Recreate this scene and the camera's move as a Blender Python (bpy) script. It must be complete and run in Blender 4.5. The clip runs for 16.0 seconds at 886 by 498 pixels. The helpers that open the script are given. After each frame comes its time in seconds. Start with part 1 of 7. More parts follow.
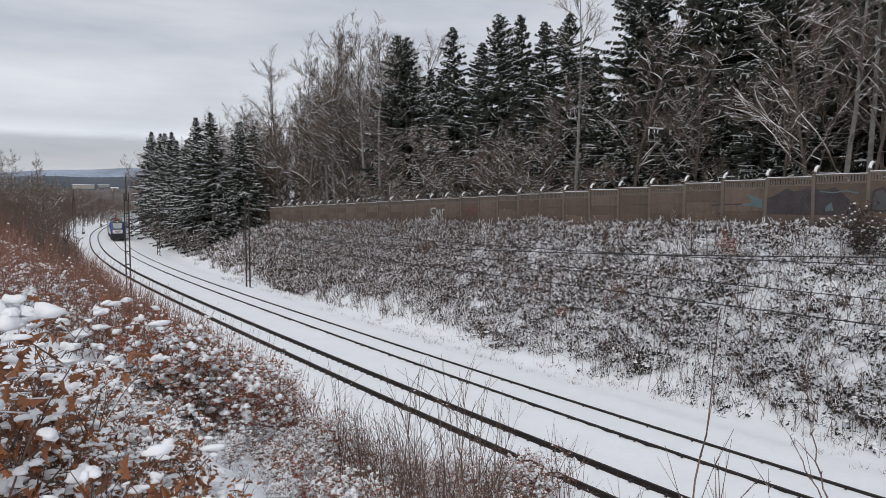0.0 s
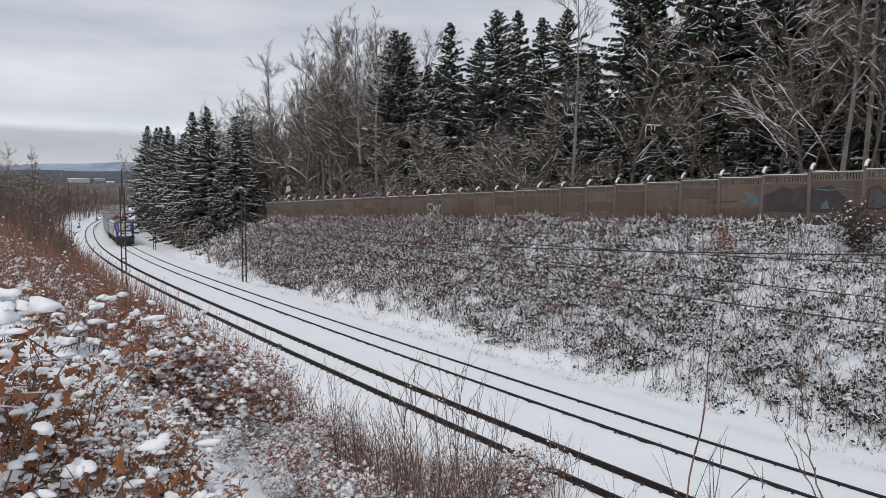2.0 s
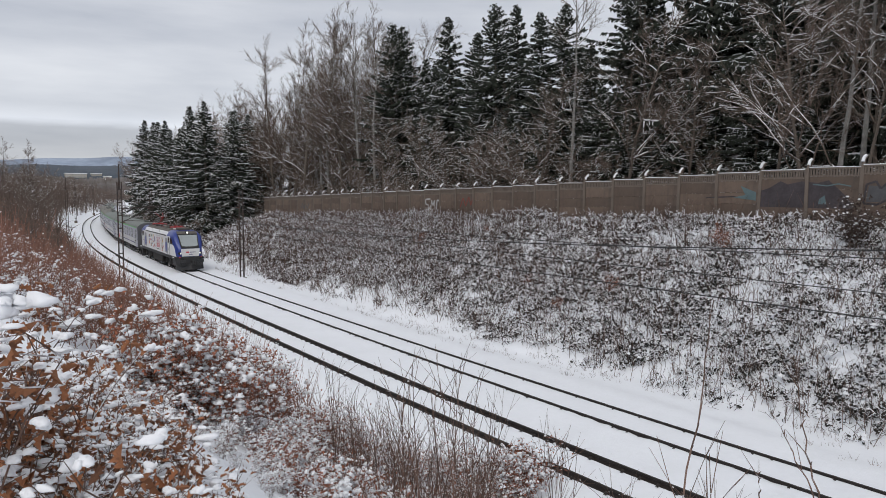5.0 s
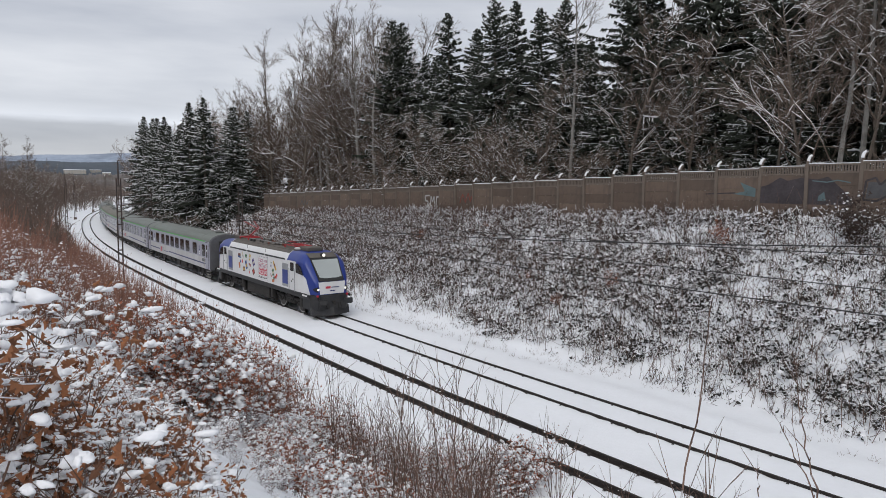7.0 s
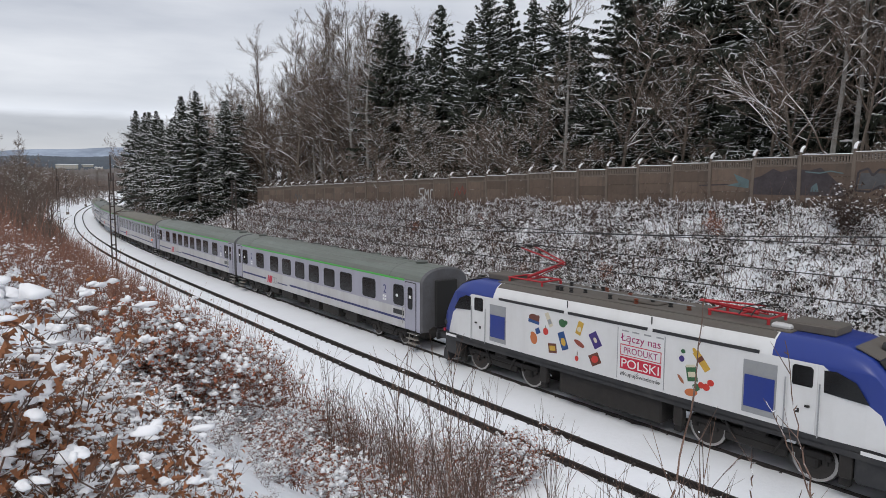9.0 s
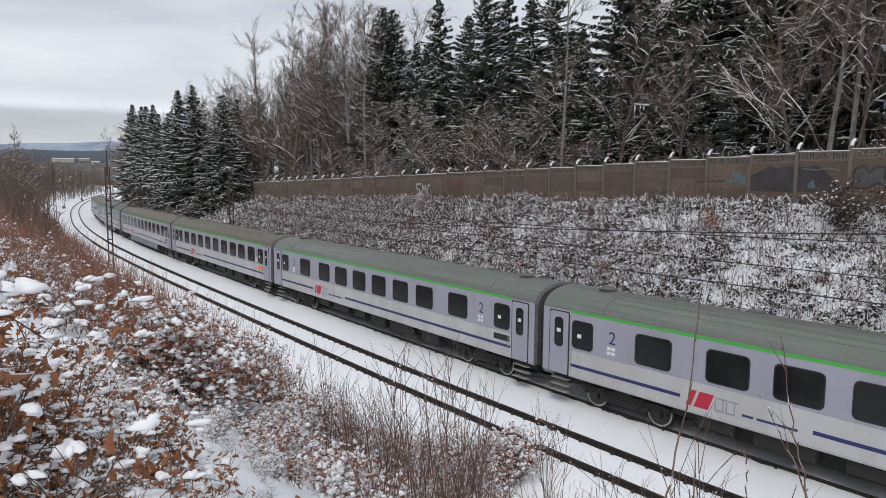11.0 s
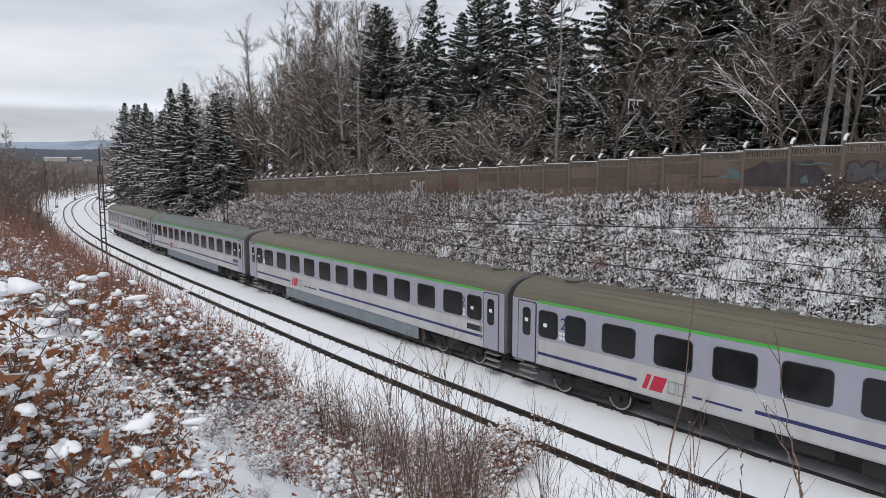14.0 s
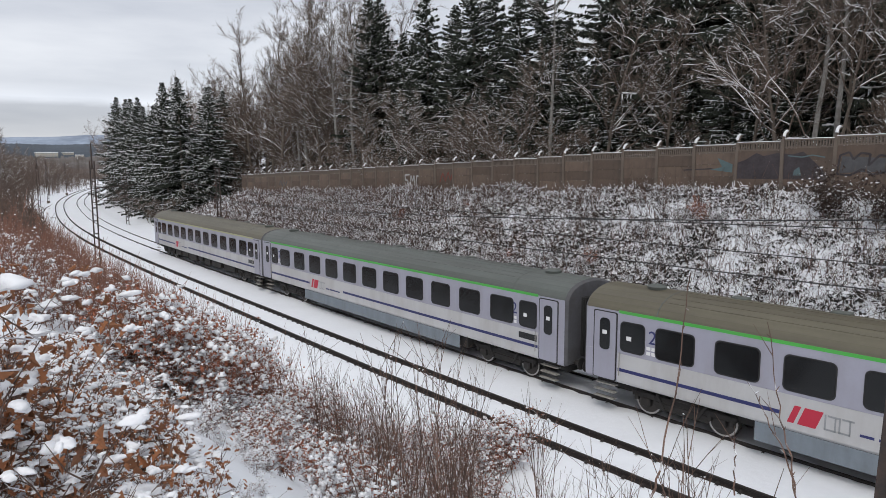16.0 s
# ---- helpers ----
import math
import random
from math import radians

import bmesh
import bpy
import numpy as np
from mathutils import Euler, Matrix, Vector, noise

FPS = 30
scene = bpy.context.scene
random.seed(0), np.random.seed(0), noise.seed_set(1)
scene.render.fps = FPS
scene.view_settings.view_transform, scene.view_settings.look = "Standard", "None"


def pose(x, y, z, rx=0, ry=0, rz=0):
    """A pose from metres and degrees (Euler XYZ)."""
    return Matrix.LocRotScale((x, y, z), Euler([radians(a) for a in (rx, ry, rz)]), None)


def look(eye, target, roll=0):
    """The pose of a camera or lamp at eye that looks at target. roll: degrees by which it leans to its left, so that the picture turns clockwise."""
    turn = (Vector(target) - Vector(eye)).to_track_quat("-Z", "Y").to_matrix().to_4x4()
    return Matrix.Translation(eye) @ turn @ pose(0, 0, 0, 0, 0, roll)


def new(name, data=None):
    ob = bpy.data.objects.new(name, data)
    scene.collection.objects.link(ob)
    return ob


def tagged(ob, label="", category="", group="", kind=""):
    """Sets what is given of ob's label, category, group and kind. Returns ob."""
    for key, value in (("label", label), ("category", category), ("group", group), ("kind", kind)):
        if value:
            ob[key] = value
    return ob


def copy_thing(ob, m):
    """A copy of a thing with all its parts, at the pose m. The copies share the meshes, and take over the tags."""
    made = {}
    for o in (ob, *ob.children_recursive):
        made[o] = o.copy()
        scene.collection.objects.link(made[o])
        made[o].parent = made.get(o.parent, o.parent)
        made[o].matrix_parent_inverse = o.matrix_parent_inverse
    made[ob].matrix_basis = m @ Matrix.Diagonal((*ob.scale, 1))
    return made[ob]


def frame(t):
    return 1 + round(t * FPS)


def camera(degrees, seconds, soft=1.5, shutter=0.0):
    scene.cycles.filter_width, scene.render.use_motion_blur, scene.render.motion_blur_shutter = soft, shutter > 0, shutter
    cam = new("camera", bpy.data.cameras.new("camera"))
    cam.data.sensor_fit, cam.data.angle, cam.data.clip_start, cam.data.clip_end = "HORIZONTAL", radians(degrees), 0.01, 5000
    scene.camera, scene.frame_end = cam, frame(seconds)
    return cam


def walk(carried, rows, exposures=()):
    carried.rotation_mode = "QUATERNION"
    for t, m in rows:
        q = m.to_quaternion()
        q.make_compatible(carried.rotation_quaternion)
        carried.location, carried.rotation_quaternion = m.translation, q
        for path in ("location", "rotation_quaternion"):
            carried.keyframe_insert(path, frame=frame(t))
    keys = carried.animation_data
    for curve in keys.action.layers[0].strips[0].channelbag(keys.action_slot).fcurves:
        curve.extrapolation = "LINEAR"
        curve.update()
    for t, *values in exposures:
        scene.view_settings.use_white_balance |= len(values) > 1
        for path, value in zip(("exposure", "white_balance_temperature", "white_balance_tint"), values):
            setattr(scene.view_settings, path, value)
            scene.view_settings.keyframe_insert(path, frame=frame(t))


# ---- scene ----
EYE_Z = 8.132
cam = camera(68.2, 16.0, soft=0.8)
walk(cam, [
    (0.0, pose(0, 0, EYE_Z, 85.751, -0.173, 0.000)),
    (0.5, pose(0, 0, EYE_Z, 85.733, -0.337, -0.119)),
    (1.0, pose(0, 0, EYE_Z, 85.503, -0.332, 0.038)),
    (1.5, pose(0, 0, EYE_Z, 85.486, -0.410, -0.020)),
    (2.0, pose(0, 0, EYE_Z, 85.385, -0.452, -0.281)),
    (2.5, pose(0, 0, EYE_Z, 85.388, -0.471, -0.391)),
    (3.0, pose(0, 0, EYE_Z, 85.286, -0.487, -0.236)),
    (3.5, pose(0, 0, EYE_Z, 85.257, -0.604, -0.203)),
    (4.0, pose(0, 0, EYE_Z, 85.336, -0.446, -0.351)),
    (6.5, pose(0, 0, EYE_Z, 84.263, -0.651, -0.625)),
    (7.0, pose(0, 0, EYE_Z, 84.645, -0.499, -0.505)),
    (7.5, pose(0, 0, EYE_Z, 84.579, -0.209, -0.280)),
    (8.0, pose(0, 0, EYE_Z, 84.162, -0.336, -0.814)),
    (8.5, pose(0, 0, EYE_Z, 83.929, -0.423, -1.141)),
    (9.0, pose(0, 0, EYE_Z, 84.030, -0.209, -1.013)),
    (11.5, pose(0, 0, EYE_Z, 83.475, -0.436, -1.280)),
    (12.0, pose(0, 0, EYE_Z, 83.361, -0.192, -1.194)),
    (12.5, pose(0, 0, EYE_Z, 83.563, 0.054, -1.285)),
    (13.0, pose(0, 0, EYE_Z, 83.571, -0.178, -1.665)),
    (13.5, pose(0, 0, EYE_Z, 83.451, -0.133, -1.521)),
    (14.0, pose(0, 0, EYE_Z, 83.369, -0.101, -1.727)),
    (14.5, pose(0, 0, EYE_Z, 83.203, -0.029, -1.897)),
    (15.0, pose(0, 0, EYE_Z, 83.252, -0.157, -2.075)),
    (15.5, pose(0, 0, EYE_Z, 83.046, -0.034, -2.249)),
    (16.0, pose(0, 0, EYE_Z, 82.824, 0.123, -2.256)),
], exposures=[(0.0, -0.05), (6.5, -0.02), (9.0, 0.06), (12.0, 0.10), (16.0, 0.12)])

# ---------------------------------------------------------------- light
world = bpy.data.worlds.new("overcast")
scene.world = world
world.use_nodes = True
wn, wl = world.node_tree.nodes, world.node_tree.links
wn.clear()
w_out = wn.new("ShaderNodeOutputWorld")
w_bg = wn.new("ShaderNodeBackground")
w_sky = wn.new("ShaderNodeTexSky")
w_sky.sky_type, w_sky.sun_disc = "NISHITA", False
w_sky.sun_elevation, w_sky.sun_rotation = radians(51), radians(165)
w_tc = wn.new("ShaderNodeTexCoord")
w_map = wn.new("ShaderNodeMapping")
w_map.inputs["Scale"].default_value = (1.6, 1.6, 9.0)
w_noise = wn.new("ShaderNodeTexNoise")
w_noise.inputs["Scale"].default_value = 1.7
w_noise.inputs["Detail"].default_value = 7
w_noise.inputs["Roughness"].default_value = 0.52
w_ramp = wn.new("ShaderNodeValToRGB")
w_ramp.color_ramp.elements[0].position, w_ramp.color_ramp.elements[0].color = 0.25, (0.525, 0.555, 0.62, 1)
w_ramp.color_ramp.elements[1].position, w_ramp.color_ramp.elements[1].color = 0.74, (0.85, 0.87, 0.91, 1)
w_scale = wn.new("ShaderNodeMixRGB")
w_scale.blend_type = "MULTIPLY"
w_scale.inputs[0].default_value = 1.0
w_scale.inputs[2].default_value = (0.08, 0.08, 0.08, 1)
w_mix = wn.new("ShaderNodeMixRGB")
w_mix.inputs[0].default_value = 0.9
wl.new(w_tc.outputs["Generated"], w_map.inputs[0])
wl.new(w_map.outputs[0], w_noise.inputs[0])
wl.new(w_noise.outputs[0], w_ramp.inputs[0])
wl.new(w_sky.outputs[0], w_scale.inputs[1])
wl.new(w_scale.outputs[0], w_mix.inputs[1])
wl.new(w_ramp.outputs[0], w_mix.inputs[2])
# a pale gap in the cloud low over the land
w_sep = wn.new("ShaderNodeSeparateXYZ")
wl.new(w_tc.outputs["Generated"], w_sep.inputs[0])
w_wob = wn.new("ShaderNodeMath")
w_wob.operation = "MULTIPLY_ADD"
wl.new(w_noise.outputs[0], w_wob.inputs[0])
w_wob.inputs[1].default_value = 0.035
wl.new(w_sep.outputs[2], w_wob.inputs[2])
w_low = wn.new("ShaderNodeValToRGB")
for p_, v_ in ((0.075, 0.80), (0.094, 0.84), (0.104, 1.22), (0.112, 1.12), (0.125, 1.0)):
    el = w_low.color_ramp.elements.new(p_)
    el.color = (v_ * 0.5, v_ * 0.5, v_ * 0.505, 1)
w_low.color_ramp.elements.remove(w_low.color_ramp.elements[0])
w_low.color_ramp.elements[-1].color = (0.5, 0.5, 0.5, 1)
wl.new(w_wob.outputs[0], w_low.inputs[0])
w_fin = wn.new("ShaderNodeMixRGB")
w_fin.blend_type = "MULTIPLY"
w_fin.inputs[0].default_value = 1.0
wl.new(w_mix.outputs[0], w_fin.inputs[1])
wl.new(w_low.outputs[0], w_fin.inputs[2])
wl.new(w_fin.outputs[0], w_bg.inputs[0])
w_bg.inputs[1].default_value = 2.0
wl.new(w_bg.outputs[0], w_out.inputs[0])
sun = new("sun", bpy.data.lights.new("sun", "SUN"))
sun.data.energy, sun.data.angle, sun.data.color = 1.1, radians(25), (1, 0.95, 0.88)
sun.matrix_world = look((0, 0, 60), (8, 30, 22))


# ---------------------------------------------------------------- mesh tools
class Soup:
    """Triangles and quads gathered in arrays, with a material slot for each face."""

    def __init__(self):
        self.v, self.t, self.m, self.n = [], [], [], 0

    def add(self, verts, tris, mat=0):
        verts, tris = np.asarray(verts, float).reshape(-1, 3), np.asarray(tris, int).reshape(-1, 3)
        self.v.append(verts)
        self.t.append(tris + self.n)
        self.m.append(np.full(len(tris), mat))
        self.n += len(verts)

    def tubes(self, a, b, ra, rb, sides=3, mat=0):
        """Tapered rods from the points a to b."""
        a, b = np.asarray(a, float).reshape(-1, 3), np.asarray(b, float).reshape(-1, 3)
        n = len(a)
        if not n:
            return
        ra, rb = np.broadcast_to(ra, n), np.broadcast_to(rb, n)
        d = b - a
        d /= np.linalg.norm(d, axis=1)[:, None] + 1e-9
        up = np.where(np.abs(d[:, 2:3]) > 0.9, [[1.0, 0, 0]], [[0, 0, 1.0]])
        u = np.cross(d, up)
        u /= np.linalg.norm(u, axis=1)[:, None] + 1e-9
        w = np.cross(u, d)
        ang = np.arange(sides) * 2 * np.pi / sides + np.pi / 2
        ring = u[:, None] * np.cos(ang)[None, :, None] + w[:, None] * np.sin(ang)[None, :, None]
        va = a[:, None] + ring * ra[:, None, None]
        vb = b[:, None] + ring * rb[:, None, None]
        verts = np.concatenate([va, vb], 1).reshape(-1, 3)
        i = np.arange(sides)
        j = (i + 1) % sides
        tri = np.concatenate([np.stack([i, j, j + sides], 1), np.stack([i, j + sides, i + sides], 1)])
        tris = (np.arange(n) * 2 * sides)[:, None, None] + tri[None]
        self.add(verts, tris, mat)

    def blobs(self, c, r, mat=0, seed=0):
        """Small uneven lumps, flattened, as snow lies on twigs."""
        c = np.asarray(c, float).reshape(-1, 3)
        n = len(c)
        if not n:
            return
        rng = np.random.default_rng(seed)
        r = np.broadcast_to(np.asarray(r, float), n)
        ring = np.array([[1, 0], [0.3, 0.95], [-0.8, 0.6], [-0.8, -0.6], [0.3, -0.95]])
        turn = np.array([[0.8, -0.6], [0.6, 0.8]])
        base = np.concatenate([np.c_[ring, np.zeros(5)], np.c_[ring @ turn * 0.72, np.full(5, 0.5)], [[0.05, 0.05, 0.74], [0, 0, -0.3]]])
        i = np.arange(5)
        j = (i + 1) % 5
        tri = np.concatenate([np.stack([i, j, i + 5], 1), np.stack([j, j + 5, i + 5], 1), np.stack([i + 5, j + 5, np.full(5, 10)], 1), np.stack([j, i, np.full(5, 11)], 1)])
        v = base[None] * (1 + 0.34 * rng.standard_normal((n, 12, 1))) * r[:, None, None]
        a = rng.uniform(0, 6.28, n)
        x = v[:, :, 0] * np.cos(a)[:, None] - v[:, :, 1] * np.sin(a)[:, None]
        y = v[:, :, 0] * np.sin(a)[:, None] + v[:, :, 1] * np.cos(a)[:, None]
        v = np.stack([x, y, v[:, :, 2]], 2) + c[:, None]
        self.add(v.reshape(-1, 3), (np.arange(n) * 12)[:, None, None] + tri[None], mat)

    def leaves(self, c, size, rng, mat=0, droop=0.5, lobed=False):
        """Folded, lobed leaves: six triangles each, with two halves at an angle."""
        c = np.asarray(c, float).reshape(-1, 3)
        n = len(c)
        if not n:
            return
        size = np.broadcast_to(np.asarray(size, float), n)
        d = rng.standard_normal((n, 3))
        d[:, 2] -= droop
        d /= np.linalg.norm(d, axis=1)[:, None]
        u = np.cross(d, rng.standard_normal((n, 3)))
        u /= np.linalg.norm(u, axis=1)[:, None] + 1e-9
        w = np.cross(u, d)
        k = rng.uniform(0.1, 0.9, n)[:, None]
        p = lambda l, s, h: c + size[:, None] * (d * l + u * s + w * h * k)
        if lobed:
            rim = ((0, 0.02, 0), (0.22, 0.16, 0.4), (0.32, 0.08, 0.2), (0.48, 0.27, 0.5), (0.60, 0.11, 0.2), (0.76, 0.22, 0.3), (1, 0.0, -0.5), (0.78, -0.2, 0.2), (0.62, -0.1, 0.2), (0.5, -0.28, 0.6), (0.34, -0.08, 0.2), (0.2, -0.17, 0.5))
            vs = np.stack([p(*q) for q in rim] + [p(0.5, 0, -0.1)], 1)
            i = np.arange(12)
            tri = np.stack([i, (i + 1) % 12, np.full(12, 12)], 1)
            self.add(vs.reshape(-1, 3), (np.arange(n) * 13)[:, None, None] + tri[None], mat)
            return
        vs = np.stack([p(0, 0, 0), p(0.35, 0.28, 0.3), p(0.7, 0.22, 0.3), p(1, 0, -0.2), p(0.7, -0.24, 0.3), p(0.3, -0.26, 0.3), p(0.5, 0, 0)], 1)
        tri = np.array([[0, 1, 6], [1, 2, 6], [2, 3, 6], [3, 4, 6], [4, 5, 6], [5, 0, 6]])
        self.add(vs.reshape(-1, 3), (np.arange(n) * 7)[:, None, None] + tri[None], mat)

    def mesh(self, name, mats, smooth=False):
        me = bpy.data.meshes.new(name)
        v, t, m = np.concatenate(self.v), np.concatenate(self.t), np.concatenate(self.m)
        me.vertices.add(len(v))
        me.vertices.foreach_set("co", v.ravel())
        me.loops.add(len(t) * 3)
        me.loops.foreach_set("vertex_index", t.ravel())
        me.polygons.add(len(t))
        me.polygons.foreach_set("loop_start", np.arange(len(t)) * 3)
        me.polygons.foreach_set("material_index", m)
        me.polygons.foreach_set("use_smooth", np.full(len(t), smooth))
        for q in mats:
            me.materials.append(q)
        me.update(calc_edges=True)
        me.validate()
        return me


def part(name, bm, material, parent=None, label=""):
    """A bmesh or mesh as one object under its thing."""
    if isinstance(bm, bpy.types.Mesh):
        me = bm
    else:
        me = bpy.data.meshes.new(name)
        bm.normal_update()
        bm.to_mesh(me)
        bm.free()
    if material and not me.materials:
        me.materials.append(material)
    ob = new(name, me)
    ob.parent = parent
    return tagged(ob, label)


def thing(name, m, label, category, group="", kind=""):
    ob = new(name)
    ob.empty_display_size = 0.2
    ob.matrix_basis = m
    return tagged(ob, label, category, group, kind)


def box(bm, x0, x1, y0, y1, z0, z1, bevel=0.0):
    r = bmesh.ops.create_cube(bm, size=1, matrix=Matrix.Translation(((x0 + x1) / 2, (y0 + y1) / 2, (z0 + z1) / 2)) @ Matrix.Diagonal((abs(x1 - x0), abs(y1 - y0), abs(z1 - z0), 1)))
    if bevel:
        es = list({e for v in r["verts"] for e in v.link_edges})
        bmesh.ops.bevel(bm, geom=es, offset=bevel, segments=1, affect="EDGES")
    return bm


def boxed(*a, **k):
    return box(bmesh.new(), *a, **k)


def cyl(bm, a, b, r, r2=None, seg=12, caps=True):
    a, b = Vector(a), Vector(b)
    d = b - a
    m = Matrix.Translation((a + b) / 2) @ d.to_track_quat("Z", "Y").to_matrix().to_4x4()
    bmesh.ops.create_cone(bm, cap_ends=caps, segments=seg, radius1=r, radius2=r if r2 is None else r2, depth=d.length, matrix=m)
    return bm


def rounded_plate(bm, x0, x1, z0, z1, y, r, depth=0.03, seg=4, flip=False):
    """A plate with rounded corners in the x-z plane at y, towards -y."""
    pts = []
    for cx, cz, a0 in ((x1 - r, z1 - r, 0), (x0 + r, z1 - r, 90), (x0 + r, z0 + r, 180), (x1 - r, z0 + r, 270)):
        for k in range(seg + 1):
            a = radians(a0 + 90 * k / seg)
            pts.append((cx + r * math.cos(a), cz + r * math.sin(a)))
    f = bm.faces.new([bm.verts.new((px, y, pz)) for px, pz in pts])
    e = bmesh.ops.extrude_face_region(bm, geom=[f])
    bmesh.ops.translate(bm, verts=[q for q in e["geom"] if isinstance(q, bmesh.types.BMVert)], vec=(0, -depth, 0))
    bmesh.ops.recalc_face_normals(bm, faces=bm.faces[:])
    return bm


# ---------------------------------------------------------------- materials
def material(name, color, rough=0.7, metal=0.0, spec=0.5, noise_scale=0.0, vary=0.0, bump=0.0, bump_scale=40.0, dirt=None, dirt_amount=0.0, dirt_scale=1.0, snow=0.0, snow_edge=0.35, snow_noise=3.0, snow_vary=0.75, island=0.0, streak=False, emit=0.0, each=0.0):
    m = bpy.data.materials.new(name)
    m.use_nodes = True
    n, l = m.node_tree.nodes, m.node_tree.links
    b = n["Principled BSDF"]
    b.inputs["Roughness"].default_value, b.inputs["Metallic"].default_value = rough, metal
    b.inputs["Specular IOR Level"].default_value = spec
    tc = n.new("ShaderNodeTexCoord")
    col = n.new("ShaderNodeRGB")
    col.outputs[0].default_value = (*color, 1)
    out = col.outputs[0]

    def tex(scale, detail=5, rough_=0.6, stretch=None):
        t = n.new("ShaderNodeTexNoise")
        t.inputs["Scale"].default_value, t.inputs["Detail"].default_value, t.inputs["Roughness"].default_value = scale, detail, rough_
        if stretch:
            mp = n.new("ShaderNodeMapping")
            mp.inputs["Scale"].default_value = stretch
            l.new(tc.outputs["Object"], mp.inputs[0])
            l.new(mp.outputs[0], t.inputs[0])
        else:
            l.new(tc.outputs["Object"], t.inputs[0])
        return t.outputs[0]

    def scaled(value, lo, hi):
        r = n.new("ShaderNodeMapRange")
        r.inputs["To Min"].default_value, r.inputs["To Max"].default_value = lo, hi
        l.new(value, r.inputs[0])
        return r.outputs[0]

    def multiply(c, f):
        x = n.new("ShaderNodeVectorMath")
        x.operation = "SCALE"
        l.new(c, x.inputs[0])
        l.new(f, x.inputs["Scale"])
        return x.outputs[0]

    def mixed(fac, a, c2):
        x = n.new("ShaderNodeMixRGB")
        l.new(fac, x.inputs[0])
        l.new(a, x.inputs[1])
        if isinstance(c2, tuple):
            x.inputs[2].default_value = (*c2, 1)
        else:
            l.new(c2, x.inputs[2])
        return x.outputs[0]

    if vary:
        out = multiply(out, scaled(tex(noise_scale or 3.0), 1 - vary * 1.6, 1 + vary * 1.6))
        out = multiply(out, scaled(tex((noise_scale or 3.0) * 9, 3), 1 - vary * 0.8, 1 + vary * 0.8))
    if island:
        g = n.new("ShaderNodeNewGeometry")
        out = multiply(out, scaled(g.outputs["Random Per Island"], 1 - island, 1 + island))
    if each:
        oi = n.new("ShaderNodeObjectInfo")
        out = multiply(out, scaled(oi.outputs["Random"], 1 - each, 1 + each))
    if dirt:
        r = n.new("ShaderNodeValToRGB")
        r.color_ramp.elements[0].position, r.color_ramp.elements[1].position = 0.62 - 0.3 * dirt_amount, 0.80
        r.color_ramp.elements[1].color = (dirt_amount, dirt_amount, dirt_amount, 1)
        l.new(tex(dirt_scale, 8, 0.65, (0.1, 2.2, 2.2) if streak == "along" else (1, 1, 0.25) if streak else None), r.inputs[0])
        out = mixed(r.outputs[0], out, dirt)
    if snow:
        g = n.new("ShaderNodeNewGeometry")
        sp = n.new("ShaderNodeSeparateXYZ")
        l.new(g.outputs["Normal"], sp.inputs[0])
        ad = n.new("ShaderNodeMath")
        l.new(sp.outputs[2], ad.inputs[0])
        l.new(scaled(tex(snow_noise, 3), -snow_vary, snow_vary), ad.inputs[1])
        r = n.new("ShaderNodeMapRange")
        r.inputs["From Min"].default_value, r.inputs["From Max"].default_value = snow_edge, snow_edge + 0.15
        r.inputs["To Max"].default_value = snow
        l.new(ad.outputs[0], r.inputs[0])
        out = mixed(r.outputs[0], out, (0.82, 0.84, 0.88))
    l.new(out, b.inputs["Base Color"])
    if bump:
        bp = n.new("ShaderNodeBump")
        bp.inputs["Strength"].default_value = bump
        bp.inputs["Distance"].default_value = 0.02
        l.new(tex(bump_scale, 6, 0.7), bp.inputs["Height"])
        l.new(bp.outputs[0], b.inputs["Normal"])
    if emit:
        b.inputs["Emission Color"].default_value = (*color, 1)
        b.inputs["Emission Strength"].default_value = emit
    return m


M_SNOW = material("snow", (0.83, 0.85, 0.89), 0.75, spec=0.25, noise_scale=0.6, vary=0.04, bump=0.9, bump_scale=5)
M_SNOW_CLUMP = material("snow_clump", (0.86, 0.87, 0.90), 0.7, spec=0.25, bump=0.2, bump_scale=30)
M_BARK = material("bark", (0.13, 0.107, 0.088), 0.9, noise_scale=5, vary=0.25, snow=1.0, snow_edge=0.55, snow_noise=1.5)
M_TWIG = material("twig_bark", (0.135, 0.10, 0.08), 0.9, island=0.4, snow=1.0, snow_edge=0.95, snow_noise=1.2)
M_BIRCH = material("birch_bark", (0.27, 0.26, 0.245), 0.85, noise_scale=4, vary=0.2, dirt=(0.04, 0.035, 0.03), dirt_amount=0.8, dirt_scale=3, snow=1.0, snow_edge=0.5)
M_NEEDLE = material("spruce_needles", (0.026, 0.032, 0.022), 0.85, noise_scale=2, vary=0.25, island=0.35, snow=0.8, snow_edge=0.80, snow_noise=1.4, snow_vary=0.9)
M_REDTWIG = material("red_twig", (0.22, 0.11, 0.078), 0.85, island=0.4, snow=1.0, snow_edge=0.6, snow_noise=2.0)
M_STEM = material("dry_stem", (0.125, 0.078, 0.06), 0.9, island=0.45, snow=1.0, snow_edge=0.5, snow_noise=2.0)
M_LEAF = material("oak_leaf", (0.27, 0.108, 0.046), 0.75, noise_scale=30, vary=0.2, island=0.45)
# dark foliage, blackened further for the shade at the foot of the clumps
M_BRAMBLE = material("bramble_leaf_shade", (0.022, 0.022, 0.019), 0.8, island=0.5)
